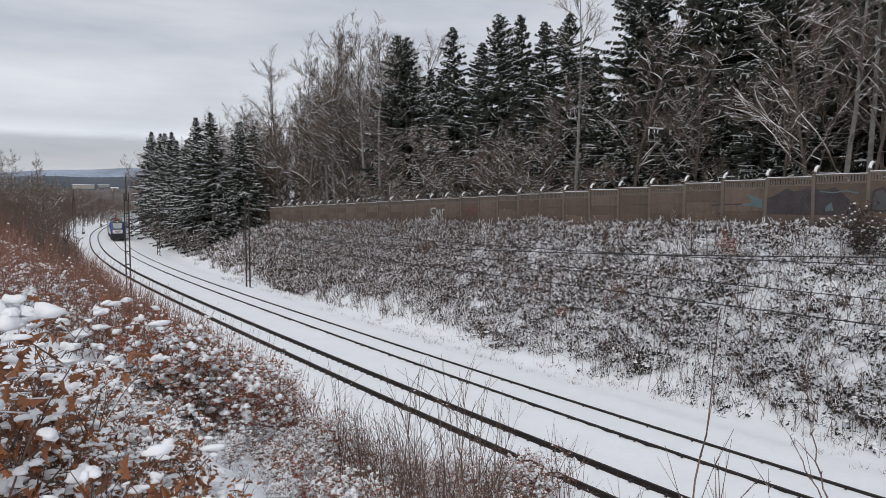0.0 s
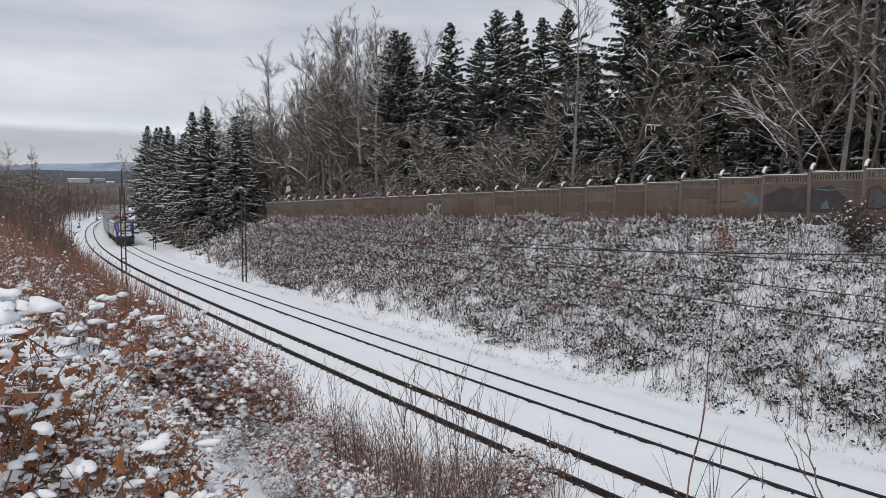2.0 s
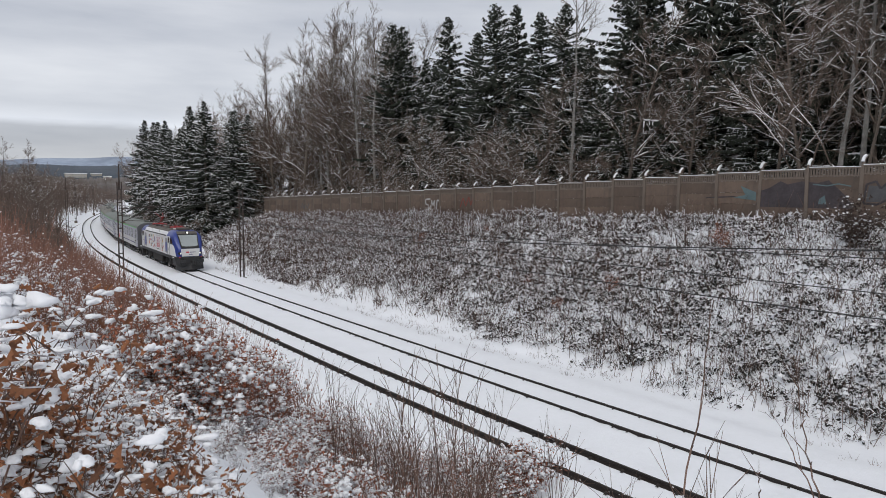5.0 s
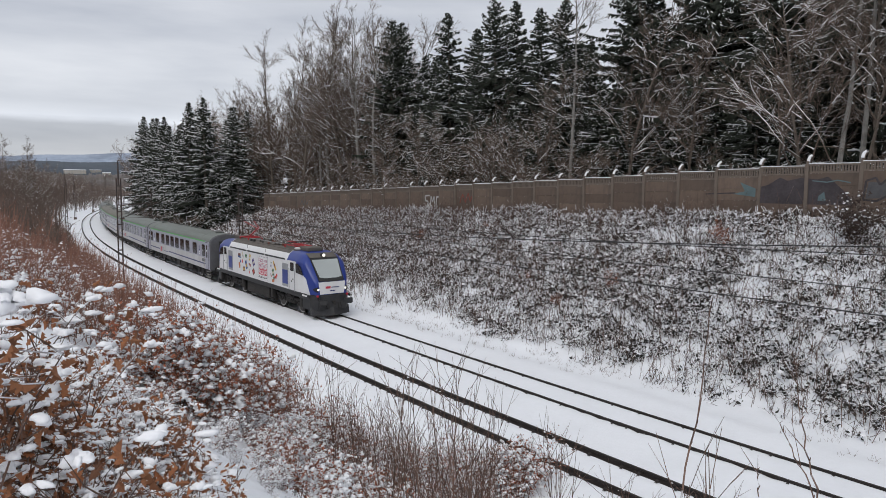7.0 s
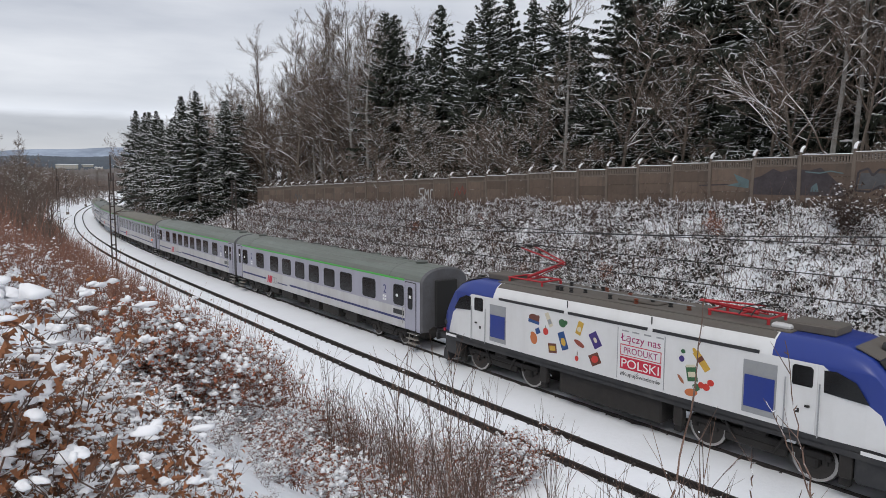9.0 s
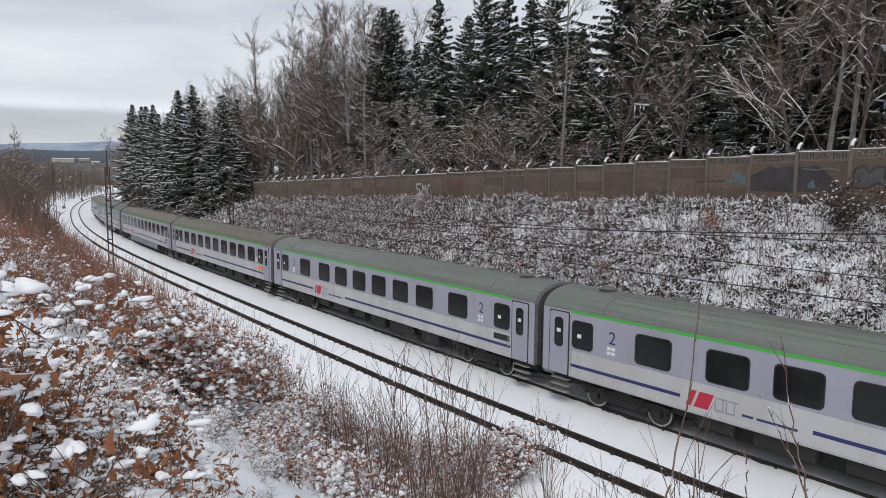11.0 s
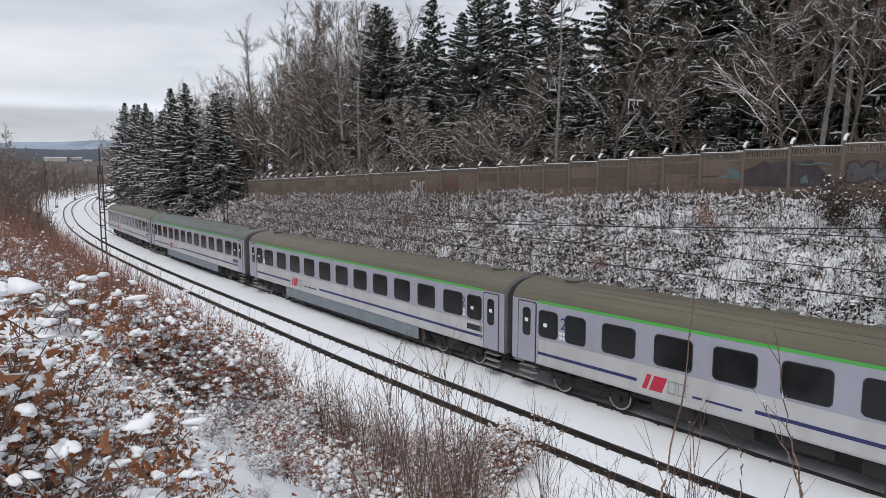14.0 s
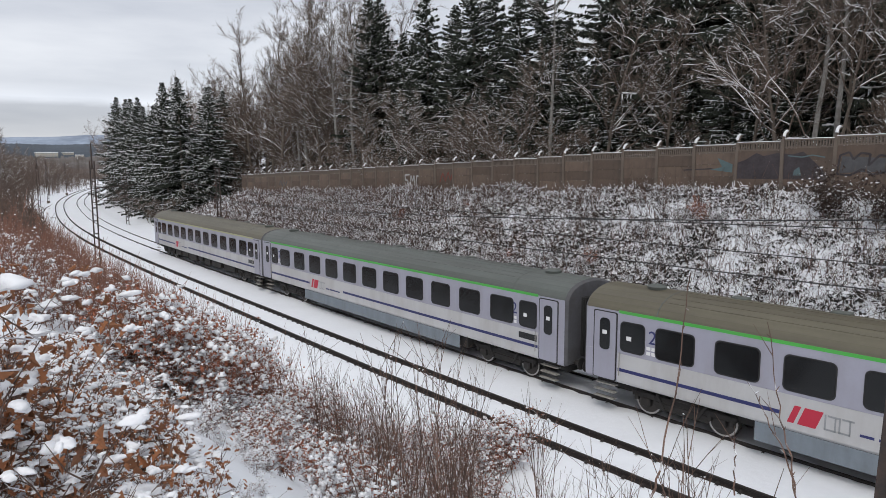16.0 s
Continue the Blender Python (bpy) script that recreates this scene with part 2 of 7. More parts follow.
M_STEEL = material("mast_steel", (0.05, 0.042, 0.04), 0.75, metal=0.2, noise_scale=4, vary=0.3, dirt=(0.11, 0.055, 0.035), dirt_amount=0.7, dirt_scale=4, bump=0.3)
M_RAIL = material("rail_steel", (0.022, 0.017, 0.015), 0.7, metal=0.2, noise_scale=3, vary=0.3, bump=0.3)
M_WIRE = material("wire", (0.05, 0.05, 0.05), 0.6, metal=0.5)
M_CONCRETE = material("concrete", (0.150, 0.108, 0.083), 0.9, each=0.22, noise_scale=1.2, vary=0.16, dirt=(0.06, 0.05, 0.044), dirt_amount=0.8, dirt_scale=1.6, bump=0.4, bump_scale=25, streak=True)
M_CONCRETE_PALE = material("concrete_pale", (0.155, 0.124, 0.102), 0.9, noise_scale=1.2, vary=0.16, dirt=(0.13, 0.11, 0.10), dirt_amount=0.6, dirt_scale=1.6, bump=0.4, bump_scale=25, streak=True)

# ---------------------------------------------------------------- the line of the railway
# s runs along the farther track away from the camera, o across it (plus: away from the camera)
BEND = np.array([0, 35, 70, 105, 140, 170, 200, 230]) * 1.05
CURVE = np.array([-0.00248, -0.00026, -0.00156, -0.00203, -0.00047, -0.00161, -0.00093, -0.00079]) / 1.05
TRACK_GAP, GRADE, GAUGE = 4.247, -0.0018, 0.783
LINE_S = np.arange(-160.0, 420.0, 1.0)
_k = np.interp(LINE_S, BEND, CURVE)
_th = np.concatenate([[0], np.cumsum((_k[1:] + _k[:-1]) / 2)])
_th = _th - np.interp(0, LINE_S, _th) + radians(39.26)
_dx, _dy = -np.sin(_th), np.cos(_th)
LINE_X = np.concatenate([[0], np.cumsum((_dx[1:] + _dx[:-1]) / 2)])
LINE_Y = np.concatenate([[0], np.cumsum((_dy[1:] + _dy[:-1]) / 2)])
LINE_X += 15.139 - np.interp(0, LINE_S, LINE_X)
LINE_Y += 12.6 - np.interp(0, LINE_S, LINE_Y)


def on_line(s, o=0.0, h=0.0):
    """The place at s along the line, o across it and h over the rails."""
    s, o, h = np.broadcast_arrays(np.asarray(s, float), o, h)
    th = np.interp(s, LINE_S, _th)
    return np.stack([np.interp(s, LINE_S, LINE_X) + np.cos(th) * o, np.interp(s, LINE_S, LINE_Y) + np.sin(th) * o, GRADE * s + h], -1)


def line_coords(x, y):
    """s and o of places in the plan."""
    x, y = np.ravel(x), np.ravel(y)
    s, o = np.empty(len(x)), np.empty(len(x))
    for i in range(0, len(x), 20000):
        dx, dy = x[i:i + 20000, None] - LINE_X[None], y[i:i + 20000, None] - LINE_Y[None]
        j = (dx * dx + dy * dy).argmin(1)
        r = np.arange(len(j))
        c, n = np.cos(_th[j]), np.sin(_th[j])
        s[i:i + 20000] = LINE_S[j] + dx[r, j] * -n + dy[r, j] * c
        o[i:i + 20000] = dx[r, j] * c + dy[r, j] * n
    return s, o


def wave(x, y, a, seed):
    """Smooth unevenness of the ground."""
    rng = np.random.default_rng(seed)
    z = 0
    for k in range(7):
        f = a * 1.6 ** k
        p = rng.uniform(0, 6.28, 3)
        d = rng.uniform(0, 6.28)
        z = z + np.sin(x * f * math.cos(d) + y * f * math.sin(d) + p[0]) * np.sin(x * f * math.sin(d + 1) - y * f * math.cos(d + 1) + p[1]) / 1.5 ** k
    return z


def step(x, a, b):
    t = np.clip((x - a) / (b - a), 0, 1)
    return t * t * (3 - 2 * t)


def ground_z(x, y, s=None, o=None):
    x, y = np.ravel(np.asarray(x, float)), np.ravel(np.asarray(y, float))
    if s is None:
        s, o = line_coords(x, y)
    rail = GRADE * np.clip(s, -200, 400)
    near = np.where(o < -2.12, -0.17, -0.085)
    bed = np.where(np.abs(o + 2.12) < 1.0, -0.15 + 0.03 * wave(x, y, 1.2, 5), near)
    # far bank up to the fence
    end = 1 - step(s + 0.55 * (o - 8), 90, 112)
    top = 7.55 - 0.029 * np.clip(s, -40, 120)
    bank = np.clip((o - 5.2 + 0.5 * wave(x, y, 0.25, 2)) / 10.6, 0, 1)
    bank = bank * (1.12 - 0.12 * bank)
    rough = (0.16 * wave(x, y, 0.7, 3) + 0.05 * wave(x, y, 2.2, 6)) * step(o, 4.2, 7)
    far = (top * end + (1 - end) * (1.0 + 3.0 * step(o, 8, 40))) * bank + rough - 0.3 * step(o, 2.5, 3.6)
    # near bank on which the camera stands
    q = -o
    crest = 6.75 - 0.012 * np.clip(s, 0, 400)
    nb = np.clip((q - 7.6) / 11.0, 0, 1) ** 1.4
    side = crest * nb + 0.12 * wave(x, y, 0.9, 4) * step(q, 7, 10) - 0.35 * step(q, 6.3, 7.4) - 0.4 * step(q, 20.5, 40)
    z = np.where(o > 2.2, np.where(o > 2.6, far - 0.0, -0.1), np.where(q > 6.2, side - 0.17, bed))
    # the valley and the land beyond it
    r = np.hypot(x, y)
    land = 6 * wave(x, y, 0.004, 8) * step(r, 300, 900) + 26 * step(r, 330, 1100) + 45 * step(r, 1100, 3000)
    return z + rail + land * step(y, 50, 500) - 2.0 * step(r, 150, 320)

# ---------------------------------------------------------------- ground
def build_ground():
    def axis(lo, hi, fine_lo, fine_hi, d):
        a = np.arange(fine_lo, fine_hi + d / 2, d)
        g = np.cumsum(1.3 ** np.arange(40) * d)
        up, down = a[-1] + g, (a[0] - g)[::-1]
        return np.concatenate([[lo], down[down > lo], a, up[up < hi], [hi]])
    xs, ys = axis(-4500, 4500, -100, 40, 0.55), axis(-1500, 4800, -8, 160, 0.6)
    gx, gy = np.meshgrid(xs, ys)
    z = ground_z(gx, gy)
    nx, ny = len(xs), len(ys)
    v = np.stack([gx.ravel(), gy.ravel(), z], 1)
    i = (np.arange(ny - 1)[:, None] * nx + np.arange(nx - 1)[None]).ravel()
    t = np.concatenate([np.stack([i, i + 1, i + nx + 1], 1), np.stack([i, i + nx + 1, i + nx], 1)])
    sp = Soup()
    sp.add(v, t)
    tagged(part("ground", sp.mesh("ground", [M_SNOW], smooth=True), None), "snow-covered railway cutting and banks", "ground", kind="structure")


build_ground()


def build_rails():
    prof = [(-0.036, 0), (0.036, 0), (0.036, -0.04), (0.016, -0.055), (0.016, -0.13), (0.085, -0.15), (0.085, -0.19), (-0.085, -0.19), (-0.085, -0.15), (-0.016, -0.13), (-0.016, -0.055), (-0.036, -0.04)]
    ss = np.concatenate([np.arange(-150, -10, 5.0), np.arange(-10, 130, 1.0), np.arange(130, 400, 3.0)])
    for o in (GAUGE, -GAUGE, -TRACK_GAP + GAUGE, -TRACK_GAP - GAUGE):
        sp = Soup()
        n = len(prof)
        v = np.stack([on_line(ss, o + a, b) for a, b in prof], 1).reshape(-1, 3)
        i = np.arange(len(ss) - 1)[:, None] * n + np.arange(n)[None]
        j = np.arange(len(ss) - 1)[:, None] * n + (np.arange(n)[None] + 1) % n
        t = np.concatenate([np.stack([i, j, j + n], 2).reshape(-1, 3), np.stack([i, j + n, i + n], 2).reshape(-1, 3)])
        sp.add(v, t)
        rail = part("rail", sp.mesh("rail", [M_RAIL]), None)
        near = o < -2
        tagged(rail, "dark rusty steel rail standing out of the snow" if near else "steel rail half sunk in fresh snow", "rail", "rails of the two tracks", "structure")
        # fastenings at each sleeper
        fs = Soup()
        rng = np.random.default_rng(int(o * 100) + 900)
        st = np.arange(-12, 90, 0.6)
        for side in (-1, 1):
            keep = st[rng.uniform(size=len(st)) < (0.97 if near else 0.35)]
            w = 0.11 if near else 0.05
            p = on_line(keep, o + side * 0.07, -0.10 if near else -0.07)
            q = on_line(keep, o + side * (0.07 + w), -0.165 if near else -0.09)
            fs.tubes(p, q, 0.055 if near else 0.04, 0.045 if near else 0.035, 4)
        part("fastenings", fs.mesh("fastenings", [M_RAIL]), None, rail)


build_rails()


# ---------------------------------------------------------------- masts and wires
M_INSULATOR = material("insulator_brown", (0.09, 0.035, 0.02), 0.3)


def lattice_mast(s, o, height, h0=-0.4, gap=0.34, lean=0.0, tip=0.0):
    """Two steel channels side by side, tied by short plates."""
    p = on_line(s, o, h0)
    th = float(np.interp(s, LINE_S, _th))
    m = Matrix.Translation(p) @ pose(0, 0, 0, 0, 0, math.degrees(th)) @ pose(0, 0, 0, -lean, 0, 0)
    ob = thing("catenary_mast", m, "dark rusty steel catenary mast of two tied channels beside the track", "mast", "catenary masts along the line")
    for k in (-1, 1):
        b = bmesh.new()
        box(b, k * gap / 2 - 0.035, k * gap / 2 + 0.035, -0.08, 0.08, 0, height)
        box(b, k * gap / 2 - 0.05, k * gap / 2 + 0.05, -0.095, -0.08, 0, height)
        part("channel", b, M_STEEL, ob)
    z = 0.8
    while z < height:
        part("tie_plate", boxed(-gap / 2 - 0.05, gap / 2 + 0.05, -0.11, -0.096, z, z + 0.10), M_STEEL, ob)
        z += 1.1
    part("footing", boxed(-0.35, 0.35, -0.4, 0.4, -0.6, 0.22, bevel=0.04), M_CONCRETE_PALE, ob, "snowy concrete footing")
    if tip:
        part("mast_head", cyl(bmesh.new(), (0, 0, height - 0.6), (0, 0, height + tip), 0.07, 0.05, seg=8), M_STEEL, ob)
    arm = 1 if o < 0 else -1
    reach = abs(o - (-TRACK_GAP if o < 0 else 0))
    b = bmesh.new()
    cyl(b, (0, 0, 6.9), (arm * reach, 0, 7.15), 0.035, seg=8)
    cyl(b, (0, 0, 5.7), (arm * (reach - 0.2), 0, 7.1), 0.03, seg=8)
    cyl(b, (arm * 0.3, 0, 5.9), (arm * (reach + 0.1), 0, 5.75), 0.022, seg=8)
    cyl(b, (arm * (reach + 0.1), 0, 5.75), (arm * (reach - 0.5), 0, 5.52), 0.015, seg=6)
    part("cantilever", b, M_STEEL, ob)
    for z in (6.9, 5.75):
        b = bmesh.new()
        cyl(b, (arm * 0.1, 0, z), (arm * 0.42, 0, z), 0.035, seg=8)
        for k in range(5):
            x = arm * (0.14 + 0.05 * k)
            cyl(b, (x, 0, z), (x + arm * 0.025, 0, z), 0.07, seg=10)
        part("insulator", b, M_INSULATOR, ob, "brown ribbed insulator")
    return ob


NEAR_MASTS = [-60, 2.7, 60.5, 132, 196, 260]
FAR_MASTS = [-68, -9, 60.6, 105, 183, 247]


def build_wires():
    for o, masts, name in ((0, FAR_MASTS, "far"), (-TRACK_GAP, NEAR_MASTS, "near")):
        sp = Soup()
        for a, b in zip(masts, masts[1:]):
            n = 24
            u = np.linspace(0, 1, n + 1)
            s = a + (b - a) * u
            sag = 7.1 - 0.95 * 4 * u * (1 - u)
            zig = 0.25 * (1 - 2 * u) * (1 if masts.index(a) % 2 else -1)
            con, mes = on_line(s, o + zig, 5.55), on_line(s, o + zig, sag)
            sp.tubes(con[:-1], con[1:], 0.014, 0.014, 4)
            sp.tubes(mes[:-1], mes[1:], 0.014, 0.014, 4)
            k = np.arange(2, n, 3)
            sp.tubes(con[k], mes[k], 0.006, 0.006, 3)
        tagged(part("overhead_wire", sp.mesh("overhead_wire", [M_WIRE]), None), "thin dark catenary wires with droppers over the track", "overhead wire", "overhead wires")


for s in NEAR_MASTS:
    lattice_mast(s, -7.5, 9.2, lean=-1.6, tip=1.5)
for s in FAR_MASTS:
    lattice_mast(s, 3.1, 8.6)
build_wires()


# ---------------------------------------------------------------- fence
FENCE_A, FENCE_DIR = Vector((20.30, 31.33)), Vector((-0.573, 0.8192))
PANEL = 2.5


def fence_place(n):
    return FENCE_A + FENCE_DIR * (PANEL * n)


def build_fence():
    yaw = math.degrees(math.atan2(-FENCE_DIR.y, -FENCE_DIR.x))
    fence = thing("concrete_fence", pose(0, 0, 0), "long weathered precast concrete fence with curved post tops and graffiti", "fence")
    plain = boxed(-PANEL / 2 + 0.08, PANEL / 2 - 0.08, -0.035, 0.035, 0, 0.62, bevel=0.012)
    me = bpy.data.meshes.new("panel")
    plain.to_mesh(me)
    plain.free()
    me.materials.append(M_CONCRETE)
    b = bmesh.new()
    box(b, -PANEL / 2 + 0.08, PANEL / 2 - 0.08, -0.035, 0.035, 0, 0.08)
    box(b, -PANEL / 2 + 0.08, PANEL / 2 - 0.08, -0.05, 0.05, 0.37, 0.45)
    n = 17
    for k in range(n):
        x = -PANEL / 2 + 0.08 + (PANEL - 0.16) * (k + 0.5) / n
        box(b, x - 0.042, x + 0.042, -0.03, 0.03, 0.08, 0.37)
    slotted = bpy.data.meshes.new("slotted_panel")
    b.to_mesh(slotted)
    b.free()
    slotted.materials.append(M_CONCRETE_PALE)
    b = bmesh.new()
    box(b, -PANEL / 2 + 0.05, PANEL / 2 - 0.05, -0.06, 0.06, 0.45, 0.49, bevel=0.015)
    cap = bpy.data.meshes.new("snow_cap")
    b.to_mesh(cap)
    b.free()
    cap.materials.append(M_SNOW_CLUMP)
    b = bmesh.new()
    box(b, -0.09, 0.09, -0.1, 0.1, -0.7, 2.36, bevel=0.015)
    pts = [(0, 2.3)] + [(0.0 + 0.34 * (1 - math.cos(a)), 2.36 + 0.42 * math.sin(a)) for a in (0.3, 0.6, 0.9, 1.2, 1.5)]
    for (y0, z0), (y1, z1) in zip(pts, pts[1:]):
        cyl(b, (0, y0, z0), (0, y1, z1), 0.075, 0.065, seg=6)
    post = bpy.data.meshes.new("post")
    b.to_mesh(post)
    b.free()
    post.materials.append(M_CONCRETE_PALE)
    b = bmesh.new()
    for (y0, z0), (y1, z1) in zip(pts[1:], pts[2:]):
        cyl(b, (0, y0 - 0.02, z0 + 0.045), (0, y1 - 0.01, z1 + 0.05), 0.075, 0.075, seg=6)
    psnow = bpy.data.meshes.new("post_snow")
    b.to_mesh(psnow)
    b.free()
    psnow.materials.append(M_SNOW_CLUMP)
    rng = random.Random(4)
    for i in range(-8, 32):
        z0 = FENCE_Z(i + 0.5)
        p = fence_place(i + 0.5)
        j = rng.uniform(-0.6, 0.6)
        for k in range(4):
            o = part("panel", me, None, fence)
            o.matrix_basis = pose(p.x, p.y, z0 - 0.62 + 0.625 * k, 0, 0, yaw)
        o = part("slotted_panel", slotted, None, fence)
        o.matrix_basis = pose(p.x, p.y, z0 - 0.62 + 2.5, 0, j * 0.3, yaw)
        o = part("snow_cap", cap, None, fence)
        o.matrix_basis = pose(p.x, p.y, z0 - 0.62 + 2.5, 0, j * 0.3, yaw)
        q = fence_place(i)
        zp = FENCE_Z(i)
        o = part("post", post, None, fence)
        o.matrix_basis = pose(q.x, q.y, zp, rng.uniform(-1.5, 1.5), rng.uniform(-1, 1), yaw)
        o = part("post_snow", psnow, None, fence)
        o.matrix_basis = pose(q.x, q.y, zp, 0, 0, yaw)


def build_graffiti():
    """Sprayed shapes on the panels: flat films just proud of the concrete."""
    yaw = math.degrees(math.atan2(-FENCE_DIR.y, -FENCE_DIR.x))
    fence = bpy.data.objects["concrete_fence"]

    def film(name, n, z, shapes, mat, label, lift):
        p = fence_place(n)
        b = bmesh.new()
        for pts in shapes:
            b.faces.new([b.verts.new((x, -0.042 - lift, h)) for x, h in pts])
        r = bmesh.ops.extrude_face_region(b, geom=b.faces[:])
        bmesh.ops.translate(b, verts=[q for q in r["geom"] if isinstance(q, bmesh.types.BMVert)], vec=(0, -0.004, 0))
        bmesh.ops.recalc_face_normals(b, faces=b.faces[:])
        o = part(name, b, mat, fence, label)
        o.matrix_basis = pose(p.x, p.y, FENCE_Z(n) + z, 0, 0, yaw)
        if len(shapes) > 3:
            tagged(o, kind="stuff")

    def stroke(pts, w):
        out = []
        for (x0, z0), (x1, z1) in zip(pts, pts[1:]):
            d = math.hypot(x1 - x0, z1 - z0)
            nx, nz = -(z1 - z0) / d * w / 2, (x1 - x0) / d * w / 2
            out.append([(x0 + nx, z0 + nz), (x1 + nx, z1 + nz), (x1 - nx, z1 - nz), (x0 - nx, z0 - nz)])
        return out

    plum = material("spray_plum", (0.052, 0.043, 0.048), 0.8, noise_scale=1.2, vary=0.5)
    teal = material("spray_teal", (0.10, 0.15, 0.16), 0.8, noise_scale=1.5, vary=0.3)
    pale = material("spray_pale", (0.42, 0.42, 0.42), 0.8, noise_scale=4, vary=0.2)
    red = material("spray_red", (0.20, 0.045, 0.035), 0.8, noise_scale=3, vary=0.3)
    blue = material("spray_blue", (0.085, 0.085, 0.09), 0.8, noise_scale=3, vary=0.3)
    film("mural", 1.03, 0, [[(-2.55, 0.5), (-2.3, 0.35), (2.3, 0.35), (2.2, 0.7), (1.7, 1.2), (1.1, 1.75), (0.6, 1.62), (-0.2, 1.70), (-0.9, 1.55), (-1.3, 1.72), (-1.9, 1.35), (-2.4, 1.2)]], plum, "dark sprayed mural", 0.0)
    film("mural_wash", 2.23, 0, [[(-0.9, 0.95), (0.4, 0.8), (0.4, 1.25), (-0.5, 1.6), (-0.2, 1.1)]], teal, "teal sprayed wash", 0.0)
    film("mural_light", 0.53, 0, [[(-0.6, 0.5), (-0.2, 0.5), (-0.3, 0.95), (-0.55, 0.75)]], teal, "", 0.006)
    film("mural_line", 0.53, 0, stroke([(-0.9, 1.5), (-0.2, 1.42), (0.3, 1.52), (0.9, 1.4)], 0.06), teal, "", 0.006)
    film("tag_outline", -0.5, 0, stroke([(-1.1, 0.5), (-1.0, 1.4), (-0.6, 1.55), (-0.4, 1.2), (-0.1, 1.5), (0.3, 1.45), (0.25, 0.9), (0.7, 1.4), (1.1, 1.3), (1.0, 0.6), (0.4, 0.5), (0.0, 0.75), (-0.5, 0.45), (-1.1, 0.5)], 0.10), plum, "black sprayed outline", 0.004)
    film("tag_fill", -0.5, 0, [[(-1.0, 0.55), (0.0, 0.6), (0.95, 0.6), (0.95, 1.25), (-0.9, 1.35)]], blue, "blue-grey sprayed fill", 0.0)
    film("pale_tag", 14.7, 0, stroke([(0.2, 1.5), (-0.6, 1.45), (-0.55, 1.0), (-0.1, 0.95), (-0.1, 0.5), (-0.7, 0.45)], 0.14) + stroke([(0.3, 0.45), (0.4, 1.4), (0.65, 0.9), (0.9, 1.4), (1.0, 0.45)], 0.14) + stroke([(1.8, 1.35), (1.3, 1.4), (1.2, 0.5), (1.8, 0.5), (1.8, 0.9)], 0.14), pale, "pale sprayed strokes", 0.0)
    film("red_tag", 12.4, 0, stroke([(-0.9, 0.7), (-0.5, 1.5), (-0.1, 0.8), (0.3, 1.6), (0.6, 0.9), (0.9, 1.5)], 0.10), red, "red sprayed scribble", 0.0)
    film("long_line", 3.18, 0, stroke([(-0.2, 1.02), (1.6, 1.1)], 0.07), plum, "", 0.0)
    film("far_tag", 26, 0, stroke([(-1.5, 0.7), (-1, 1.3), (-0.5, 0.7), (0, 1.3), (0.5, 0.7), (1, 1.3)], 0.16), blue, "", 0.0)


def FENCE_Z(n):
    return float(np.interp(n, (-10, 0, 8, 34), (7.85, 7.2, 6.40, 4.48)))


build_fence()
build_graffiti()

# ---------------------------------------------------------------- trees
def unit(v):
    return v / (np.linalg.norm(v, axis=-1, keepdims=True) + 1e-9)


